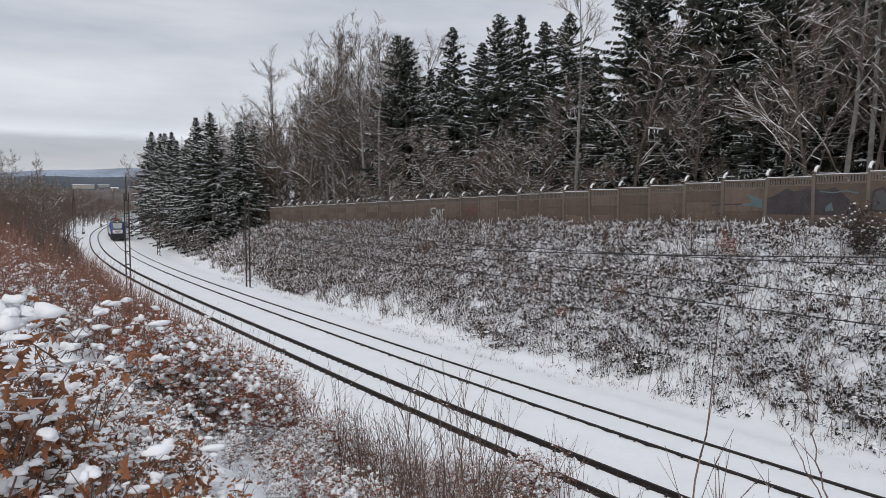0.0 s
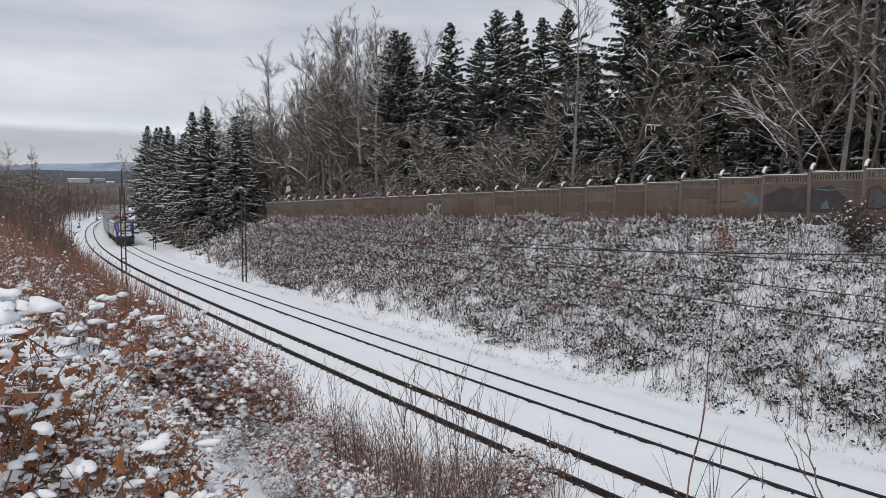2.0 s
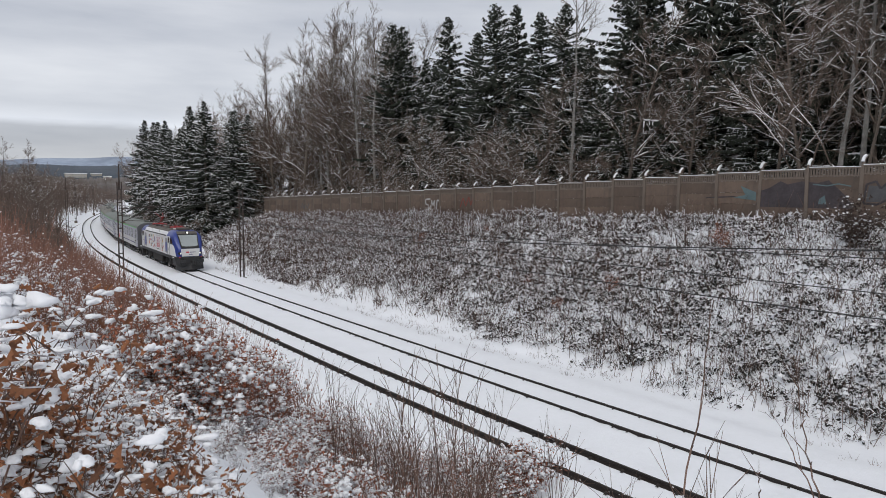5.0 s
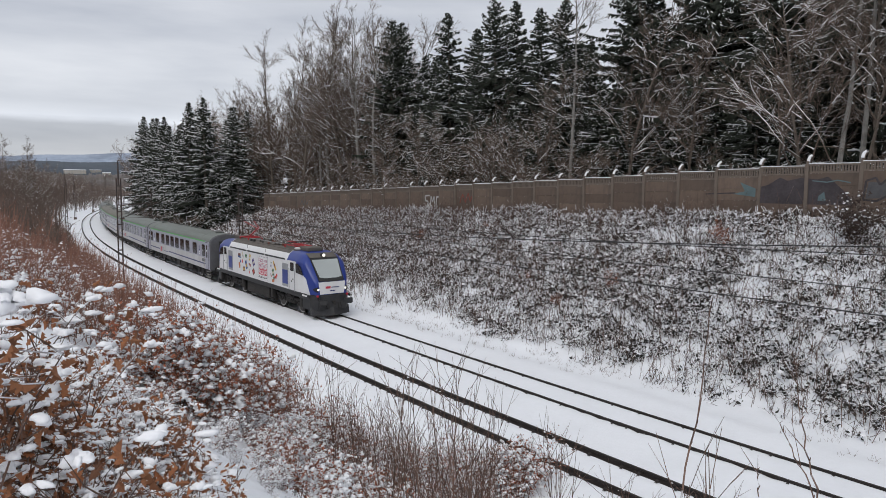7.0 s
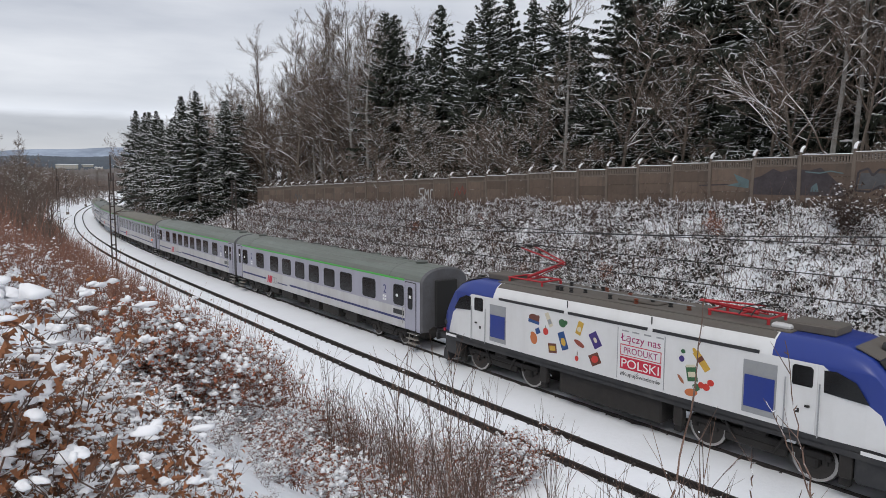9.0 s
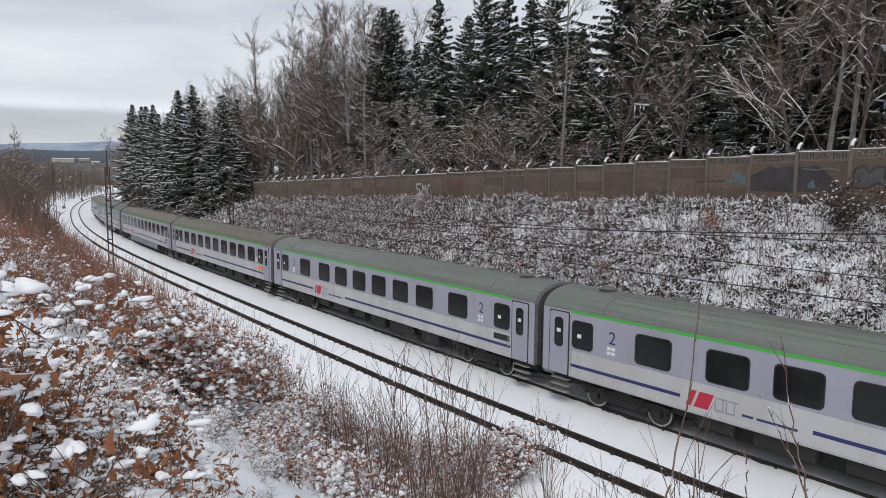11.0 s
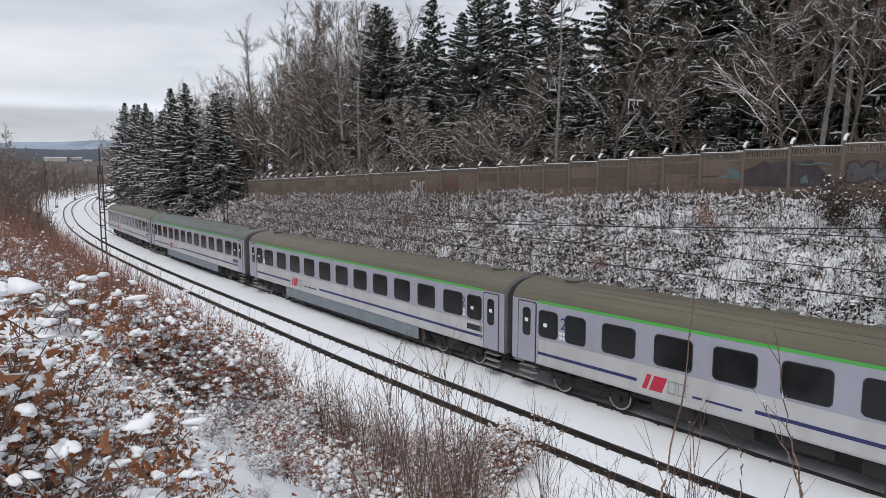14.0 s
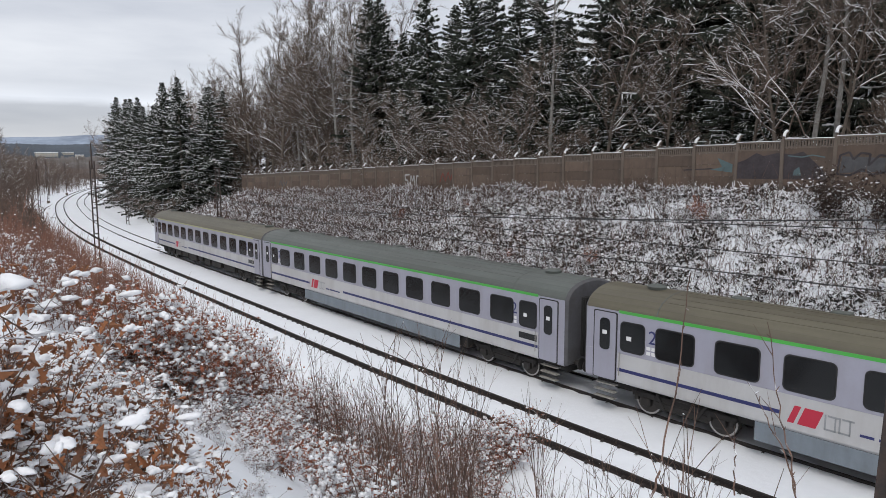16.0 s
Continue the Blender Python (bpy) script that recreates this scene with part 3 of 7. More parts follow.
def spruce_meshes(seed, height, radius, droop, taper=0.8, snowy=0.55):
    """A spruce: boughs at uneven heights, hanging sprays along them, snow lying on the upper sides."""
    rng = np.random.default_rng(seed)
    trunk, crown = Soup(), Soup()
    zs = np.linspace(0, height, 9)
    lean = np.stack([0.08 * np.sin(zs * 0.3), 0.08 * np.cos(zs * 0.25), zs], 1)
    rr = 0.02 + 0.2 * (1 - zs / height)
    trunk.tubes(lean[:-1], lean[1:], rr[:-1], rr[1:], 7)
    z = height * 0.05
    while z < height * 0.99:
        f = 1 - z / height
        a = rng.uniform(0, 6.283)
        length = (min(radius, 1.42 * radius * f ** taper) + 0.12) * rng.uniform(0.55, 1.12) * (1.22 if rng.uniform() < 0.14 else 1.0)
        out = np.array([math.cos(a), math.sin(a), 0])
        side = np.array([-out[1], out[0], 0])
        u = np.linspace(0, 1, 6)[:, None]
        sag = droop * (0.15 + 0.85 * f) * rng.uniform(0.7, 1.3)
        rise = 0.35 * (1 - f) ** 2
        axis = np.array([[0, 0, z]]) + out * u * length + np.array([[0, 0, 1]]) * ((0.1 + rise) * u - sag * u ** 1.5 + 0.4 * sag * u ** 4) * length + side * 0.1 * length * np.sin(u * 3 + a)
        w = np.linspace(0.06, 0.025, 6)
        crown.tubes(axis[:-1], axis[1:], w[:-1], w[1:], 3, 0)
        m = max(7, int(length * 13))
        t = rng.uniform(0.08, 1.0, m)
        base = np.stack([np.interp(t, u[:, 0], axis[:, q]) for q in range(3)], 1)
        sgn = rng.choice([-1, 1], m)[:, None]
        reach = (0.22 + 0.30 * length * (1.05 - t[:, None])) * rng.uniform(0.5, 1.1, (m, 1))
        tip = base + (side * sgn * rng.uniform(0.3, 0.9, (m, 1)) + out * rng.uniform(0.15, 0.7, (m, 1))) * reach + np.array([[0, 0, -1]]) * rng.uniform(0.05, 0.55, (m, 1)) * (0.35 + 0.65 * f)
        crown.tubes(base, tip, 0.09, 0.02, 3, 0)
        # a skirt of short needles hanging under the bough
        hang = base + rng.normal(0, 0.05, (m, 3))
        crown.tubes(hang, hang + (out * 0.15 + (0, 0, -1)) * rng.uniform(0.12, 0.42, (m, 1)) * (0.3 + 0.7 * f), 0.075, 0.015, 3, 0)
        load = rng.uniform() < snowy
        if load:
            k = np.flatnonzero(rng.uniform(size=5) < 0.62 * (0.35 + np.arange(5) / 5))
            up = np.array([0, 0, 0.055])
            crown.tubes(axis[k] + up, axis[k + 1] + up, 0.055, 0.045, 4, 1)
            k = rng.uniform(size=m) < 0.32 * snowy
            mid = base[k] + (tip[k] - base[k]) * 0.25
            crown.tubes(mid + (0, 0, 0.07), tip[k] + (0, 0, 0.03), 0.05, 0.022, 3, 1)
        z += height * 0.0046 * (0.5 + 0.9 * f)
    return trunk.mesh("trunk", [M_BARK]), crown.mesh("crown", [M_NEEDLE, M_SNOW_CLUMP])


def bare_tree_meshes(seed, height, spread, bark, stems=1, clear=0.25, twig_r=0.010, fork=11, white=0.55, rise=0.9):
    """A leafless tree: stems, limbs, boughs and fine twigs, with snow along the flatter ones."""
    rng = np.random.default_rng(seed)
    trunk, crown = Soup(), Soup()

    def grow(p, d, length, r0, r1, n, wob, up):
        pts = [np.array(p, float)]
        d = np.array(d, float)
        for _ in range(n):
            d = unit(d + rng.normal(0, wob, 3) + np.array([0, 0, up]))
            pts.append(pts[-1] + d * length / n)
        return np.array(pts), np.linspace(r0, r1, n + 1)

    def snow_on(a, b, r, chance):
        d = unit(b - a)
        k = (rng.uniform(size=len(a)) < chance) & (np.abs(d[:, 2]) < 0.86)
        lift = np.array([0, 0, 1.0]) * (r[k] * 0.9 + 0.006)[:, None]
        crown.tubes(a[k] + lift, b[k] + lift, r[k] * 0.6 + 0.009, r[k] * 0.5 + 0.007, 3, 1)

    for _ in range(stems):
        tilt = 0.06 if stems == 1 else 0.3
        p, r = grow((rng.normal(0, 0.12 * (stems > 1)), rng.normal(0, 0.12 * (stems > 1)), -0.3), (rng.normal(0, tilt), rng.normal(0, tilt), 1), height * rng.uniform(0.85, 1.05), height * 0.0085 + 0.012, 0.012, 12, 0.06, 0.03)
        trunk.tubes(p[:-1], p[1:], r[:-1], r[1:], 6)
        limbs = int(fork * (1.0 if stems == 1 else 0.6))
        for t in np.sort(rng.uniform(clear, 0.98, limbs)):
            a = rng.uniform(0, 6.28)
            base = np.array([np.interp(t * 12, np.arange(13), p[:, q]) for q in range(3)])
            rb = np.interp(t * 12, np.arange(13), r) * 0.55
            ln = spread * (1.2 - t) * rng.uniform(0.6, 1.2) + 0.05 * height
            q1, s1 = grow(base, (math.cos(a), math.sin(a), rng.uniform(0.35, 1.3) * rise), ln, rb, 0.012, 6, 0.2, 0.06)
            crown.tubes(q1[:-1], q1[1:], s1[:-1], s1[1:], 4)
            snow_on(q1[:-1], q1[1:], s1[1:], white)
            for v in rng.uniform(0.15, 1.0, 7):
                b2 = np.array([np.interp(v * 6, np.arange(7), q1[:, k]) for k in range(3)])
                d2 = unit(q1[-1] - q1[0]) + rng.normal(0, 0.5, 3) + (0, 0, 0.15)
                q2, s2 = grow(b2, d2, ln * rng.uniform(0.25, 0.55), max(0.014, rb * 0.35), 0.008, 4, 0.2, 0.05)
                crown.tubes(q2[:-1], q2[1:], s2[:-1], s2[1:], 3)
                snow_on(q2[:-1], q2[1:], s2[1:], white * 0.8)
                m = 7
                w = rng.uniform(0.15, 1, m)
                b3 = np.stack([np.interp(w * 4, np.arange(5), q2[:, k]) for k in range(3)], 1)
                d3 = unit(unit(q2[-1] - q2[0])[None] + rng.normal(0, 0.5, (m, 3)) + (0, 0, 0.15))
                mid = b3 + d3 * ln * rng.uniform(0.07, 0.18, (m, 1))
                crown.tubes(b3, mid, twig_r, twig_r * 0.7, 3)
                for fork_ in (0, 1):
                    d4 = unit(d3 + rng.normal(0, 0.4, (m, 3)) + (0, 0, 0.1))
                    crown.tubes(mid, mid + d4 * ln * rng.uniform(0.06, 0.17, (m, 1)), twig_r * 0.7, twig_r * 0.35, 3)
                snow_on(b3, mid, np.full(m, twig_r * 0.7), white * 0.15)
    return trunk.mesh("trunk", [bark]), crown.mesh("crown", [M_TWIG if bark is not M_BIRCH else M_BARK, M_SNOW_CLUMP])


def tree_thing(name, meshes, label, category, group):
    ob = thing(name, pose(0, 0, -500), label, category, group)
    part("trunk", meshes[0], None, ob)
    part("crown", meshes[1], None, ob)
    return ob


def plant(proto, used, x, y, sc=1.0, turn=None, rng=random, sink=0.15, label=""):
    """Sets the prototype itself at its first place, and copies after it."""
    z = float(ground_z(x, y)[0]) - sink
    m = pose(x, y, z, rng.uniform(-1.5, 1.5), rng.uniform(-1.5, 1.5), rng.uniform(0, 360) if turn is None else turn)
    if proto not in used:
        used.add(proto)
        ob = proto
        ob.matrix_basis = m
    else:
        ob = copy_thing(proto, m)
    ob.scale = (sc, sc, sc * rng.uniform(0.94, 1.06))
    if label:
        tagged(ob, label)
    return ob


WOOD = random.Random(11)
USED = set()
SPRUCES = [tree_thing("spruce_tree", spruce_meshes(s, h, r, d, e, w), "tall dark spruce with snow lying on drooping boughs", "tree", "spruces in the wood") for s, h, r, d, e, w in ((1, 21, 4.2, 0.42, 0.76, 0.7), (2, 19, 4.0, 0.55, 0.84, 0.8), (3, 22, 4.6, 0.36, 0.74, 0.7))]
SNOWY = tree_thing("snowy_spruce", spruce_meshes(4, 20, 4.8, 0.62, 0.9, 0.85), "broad spruce with snow-lined sweeping boughs beside the bend", "tree", "spruces in the wood")
BARES = [tree_thing("bare_tree", bare_tree_meshes(s, h, sp, b, fork=f, clear=c, white=w, rise=r), lab, "tree", "leafless trees in the wood") for s, h, sp, b, f, c, w, r, lab in (
    (5, 20, 4.6, M_BARK, 24, 0.22, 0.55, 1.0, "leafless grey-brown tree with snow along its branches"),
    (6, 21, 3.6, M_BARK, 24, 0.25, 0.4, 1.3, "leafless grey-brown tree with snow along its branches"),
    (7, 19, 4.2, M_BARK, 24, 0.18, 0.6, 1.0, "leafless grey-brown tree with snow along its branches"))]
BIRCHES = [tree_thing("birch_tree", bare_tree_meshes(s, h, sp, M_BIRCH, fork=f, clear=c, white=0.4, rise=1.2), "slender leafless birch with pale blotched bark", "tree", "birches in the wood") for s, h, sp, f, c in ((8, 20, 2.8, 17, 0.3), (9, 21, 3.6, 15, 0.22))]
LACY = [tree_thing("snow_laced_tree", bare_tree_meshes(s, h, sp, M_BARK, fork=f, clear=0.12, white=0.75, rise=0.9), "leafless tree with every bough thickly lined with snow", "tree", "leafless trees in the wood") for s, h, sp, f in ((14, 14, 5.5, 17), (15, 11, 4.6, 15))]
UNDER = [tree_thing("understorey_shrub", bare_tree_meshes(s, h, sp, M_BARK, stems=4, clear=0.15, fork=10, twig_r=0.011, white=0.6), "many-stemmed bare shrub whitened by snow", "shrub", "bare shrubs behind the fence") for s, h, sp in ((12, 6.5, 2.6), (13, 5.0, 2.4))]


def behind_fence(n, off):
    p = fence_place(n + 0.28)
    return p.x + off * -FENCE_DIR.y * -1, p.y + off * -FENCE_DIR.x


def build_wood():
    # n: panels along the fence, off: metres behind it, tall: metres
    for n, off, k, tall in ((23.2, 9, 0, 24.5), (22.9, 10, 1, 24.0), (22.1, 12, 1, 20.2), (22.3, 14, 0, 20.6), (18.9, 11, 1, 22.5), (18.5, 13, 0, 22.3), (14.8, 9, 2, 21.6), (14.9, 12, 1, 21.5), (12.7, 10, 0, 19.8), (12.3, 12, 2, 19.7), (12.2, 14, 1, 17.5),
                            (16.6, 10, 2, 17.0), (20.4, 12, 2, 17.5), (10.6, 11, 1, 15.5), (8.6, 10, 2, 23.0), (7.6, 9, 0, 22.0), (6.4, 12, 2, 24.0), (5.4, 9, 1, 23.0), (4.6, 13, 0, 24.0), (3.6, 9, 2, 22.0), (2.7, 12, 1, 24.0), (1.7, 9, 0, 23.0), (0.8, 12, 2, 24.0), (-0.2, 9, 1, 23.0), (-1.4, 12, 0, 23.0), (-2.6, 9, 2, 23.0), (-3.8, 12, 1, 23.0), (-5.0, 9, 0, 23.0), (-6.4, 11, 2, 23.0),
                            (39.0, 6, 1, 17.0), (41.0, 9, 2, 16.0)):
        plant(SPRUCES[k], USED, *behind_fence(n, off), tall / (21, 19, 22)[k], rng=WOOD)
    # the depth of the wood
    for n in np.arange(-8, 11, 0.62):
        plant(SPRUCES[WOOD.randrange(3)], USED, *behind_fence(n + WOOD.uniform(-0.4, 0.4), WOOD.uniform(15, 30)), WOOD.uniform(0.85, 1.05), rng=WOOD)
    for n in np.arange(11, 46, 0.7):
        plant(SPRUCES[WOOD.randrange(3)], USED, *behind_fence(n + WOOD.uniform(-0.4, 0.4), WOOD.uniform(14, 34)), WOOD.uniform(0.5, 0.68), rng=WOOD)
    # young spruces under the tall ones, close behind the fence
    for n in np.arange(-7, 23, 0.9):
        plant(SPRUCES[WOOD.randrange(3)], USED, *behind_fence(n + WOOD.uniform(-0.3, 0.3), WOOD.uniform(5.5, 9)), WOOD.uniform(0.4, 0.62), rng=WOOD)
    # leafless trees
    for n in np.arange(23.6, 44, 0.72):
        big = 1.46 if n < 33 else 1.38 - 0.018 * (n - 33)
        for off in (WOOD.uniform(3, 9), WOOD.uniform(10, 24)):
            plant(BARES[WOOD.randrange(3)], USED, *behind_fence(n + WOOD.uniform(-0.4, 0.4), off), WOOD.uniform(0.72, 1.0) * big, rng=WOOD)
    for n in np.arange(-7, 23, 1.9):
        plant(BARES[WOOD.randrange(3)], USED, *behind_fence(n + WOOD.uniform(-0.5, 0.5), WOOD.uniform(3, 9)), WOOD.uniform(0.45, 0.8), rng=WOOD)
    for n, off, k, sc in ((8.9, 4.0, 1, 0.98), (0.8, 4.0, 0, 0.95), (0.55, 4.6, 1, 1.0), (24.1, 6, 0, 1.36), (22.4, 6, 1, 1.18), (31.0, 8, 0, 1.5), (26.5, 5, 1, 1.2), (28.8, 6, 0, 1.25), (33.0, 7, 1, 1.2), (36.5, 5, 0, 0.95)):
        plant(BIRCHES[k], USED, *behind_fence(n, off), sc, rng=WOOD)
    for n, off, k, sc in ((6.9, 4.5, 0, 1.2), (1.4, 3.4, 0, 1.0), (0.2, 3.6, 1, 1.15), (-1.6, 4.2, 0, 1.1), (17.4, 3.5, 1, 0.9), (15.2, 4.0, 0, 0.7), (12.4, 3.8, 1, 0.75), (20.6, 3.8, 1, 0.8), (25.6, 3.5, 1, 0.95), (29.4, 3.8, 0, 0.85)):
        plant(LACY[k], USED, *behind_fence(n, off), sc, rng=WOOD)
    for n in np.arange(-6, 42, 1.0):
        plant(UNDER[WOOD.randrange(2)], USED, *behind_fence(n + WOOD.uniform(-0.4, 0.4), WOOD.uniform(1.2, 7)), WOOD.uniform(0.6, 1.15), rng=WOOD)
    # trees beyond the end of the bank, beside the bend
    for s, o, tall in ((101, 10.5, 21.0), (106, 9.2, 20.0), (113, 9.0, 18.0), (121, 9.5, 18.5), (130, 9.8, 20.0), (138, 9.6, 21.0), (97, 14, 18.5), (104, 15, 19.0), (147, 10, 20.0), (118, 14, 19.5), (127, 14, 20.5), (140, 14, 21.0), (110, 19, 20.0), (154, 10, 22.0), (162, 9.5, 23.5), (171, 9, 24.5), (182, 10, 24.0)):
        p = on_line(s, o)
        plant(SNOWY, USED, p[0], p[1], tall / 20.0, rng=WOOD)
    for s in np.arange(92, 190, 4.2):
        for o in (WOOD.uniform(15, 26), WOOD.uniform(24, 44)):
            p = on_line(s + WOOD.uniform(-2, 2), o)
            plant(BARES[WOOD.randrange(3)], USED, p[0], p[1], WOOD.uniform(0.95, 1.3), rng=WOOD)
    for s, o, sc in ((190, 8, 1.25), (200, 8, 1.2), (176, 7, 1.1), (212, 10, 1.1)):
        p = on_line(s, o)
        plant(BARES[WOOD.randrange(3)], USED, p[0], p[1], sc, rng=WOOD)
    for s in np.arange(98, 170, 5.0):
        p = on_line(s, WOOD.uniform(6.5, 8.5))
        plant(UNDER[WOOD.randrange(2)], USED, p[0], p[1], WOOD.uniform(0.5, 0.9), rng=WOOD)
    for s, o, sc in ((190, -38, 0.62), (215, -30, 0.55), (175, -52, 0.75), (240, -60, 0.5), (150, -34, 0.5), (168, -44, 0.6), (140, -40, 0.72)):
        p = on_line(s, o)
        plant(SPRUCES[1], USED, p[0], p[1], sc, rng=WOOD)
    for k in range(50):
        s = WOOD.uniform(105, 330)
        p = on_line(s, -11 - 14 * WOOD.random())
        plant(BARES[WOOD.randrange(3)], USED, p[0], p[1], WOOD.uniform(0.5, 0.72), rng=WOOD)
    for s in np.arange(196, 262, 6.0):
        p = on_line(s, WOOD.uniform(6, 30))
        plant(BARES[WOOD.randrange(3)], USED, p[0], p[1], WOOD.uniform(0.5, 0.7), rng=WOOD)


def build_valley_wood():
    """Brush and small trees down in the valley and along the inner side of the bend."""
    rng = np.random.default_rng(91)
    n = 950
    s_ = rng.uniform(60, 400, n)
    s, o = s_, -10.5 - (10 + 0.08 * s_) * rng.uniform(0, 1, n) ** 1.1
    p = on_line(np.minimum(s, 400), o)
    p = np.concatenate([p, np.stack([rng.uniform(-420, -95, 480), rng.uniform(230, 560, 480), np.zeros(480)], 1)])
    _, oo = line_coords(p[:, 0], p[:, 1])
    p = p[np.abs(oo) > 9]
    p[:, 2] = ground_z(p[:, 0], p[:, 1])
    n = len(p)
    r = np.hypot(p[:, 0], p[:, 1])
    h = (rng.uniform(2.8, 5.4, n) * (1 + 1.0 * step(r, 100, 230)))[:, None]
    sp = Soup()
    lean = unit(rng.normal(0, 0.08, (n, 3)) + (0, 0, 1))
    sp.tubes(p, p + lean * h, 0.05, 0.012, 3)
    for k in range(18):
        u = rng.uniform(0.1, 0.95, (n, 1))
        d = unit(rng.normal(0, 0.6, (n, 3)) + (0, 0, 0.8))
        b = p + lean * h * u
        m = b + d * h * (1.1 - u) * rng.uniform(0.25, 0.6, (n, 1))
        sp.tubes(b, m, 0.04, 0.016, 3)
        sp.tubes(m, m + unit(d + rng.normal(0, 0.5, (n, 3))) * h * 0.16, 0.016, 0.008, 3)
    tagged(part("valley_brush", sp.mesh("valley_brush", [M_VALLEY]), None), "brown leafless brush filling the valley beside the bend", "brush", kind="stuff")


def build_thicket():
    """Thin stems standing close together along the near bank."""
    rng = np.random.default_rng(92)
    n = 6500
    s = 14 + 130 * rng.uniform(0, 1, n) ** 1.25
    o = -9.7 - (10 + 0.06 * s) * rng.uniform(0, 1, n) ** 0.8
    edge = 1500
    s[:edge] = rng.uniform(24, 112, edge)
    o[:edge] = rng.uniform(-11.2, -8.3, edge)
    p = on_line(s, o)
    p[:, 2] = ground_z(p[:, 0], p[:, 1]) - 0.05
    h = (rng.uniform(0.9, 2.3, n) * (1 + 0.004 * s))[:, None]
    h[:edge] *= 1.15
    th = (0.006 + 0.00012 * s)
    sp = Soup()
    d = unit(rng.normal(0, 0.2, (n, 3)) + (0, 0, 1))
    mid = p + d * h * 0.55
    d2 = unit(d + rng.normal(0, 0.15, (n, 3)))
    sp.tubes(p, mid, th * 1.2, th, 3, 0)
    sp.tubes(mid, mid + d2 * h * 0.5, th, th * 0.4, 3, 0)
    for k in range(5):
        u = rng.uniform(0.3, 1.0, (n, 1))
        b = p + (mid - p) * u
        e = b + unit(d + rng.normal(0, 0.45, (n, 3))) * h * rng.uniform(0.15, 0.45, (n, 1))
        sp.tubes(b, e, th * 0.8, th * 0.35, 3, 0)
        m = rng.uniform(size=n) < 0.35
        sp.blobs(e[m], rng.uniform(0.012, 0.038, m.sum()), 1, seed=k)
    tagged(part("thicket", sp.mesh("thicket", [M_REDTWIG, M_SNOW_CLUMP]), None), "dense red-brown thicket of bare stems specked with snow", "thicket", kind="stuff")


M_VALLEY = material("brown_brush", (0.12, 0.088, 0.072), 0.95, island=0.35, snow=0.8, snow_edge=0.8, snow_noise=0.7)
build_wood()
build_valley_wood()
build_thicket()


# ---------------------------------------------------------------- growth on the far bank
M_BANK_TWIG = material("bank_twig", (0.085, 0.062, 0.055), 0.9, island=0.45, snow=1.0, snow_edge=0.8, snow_noise=2.5)


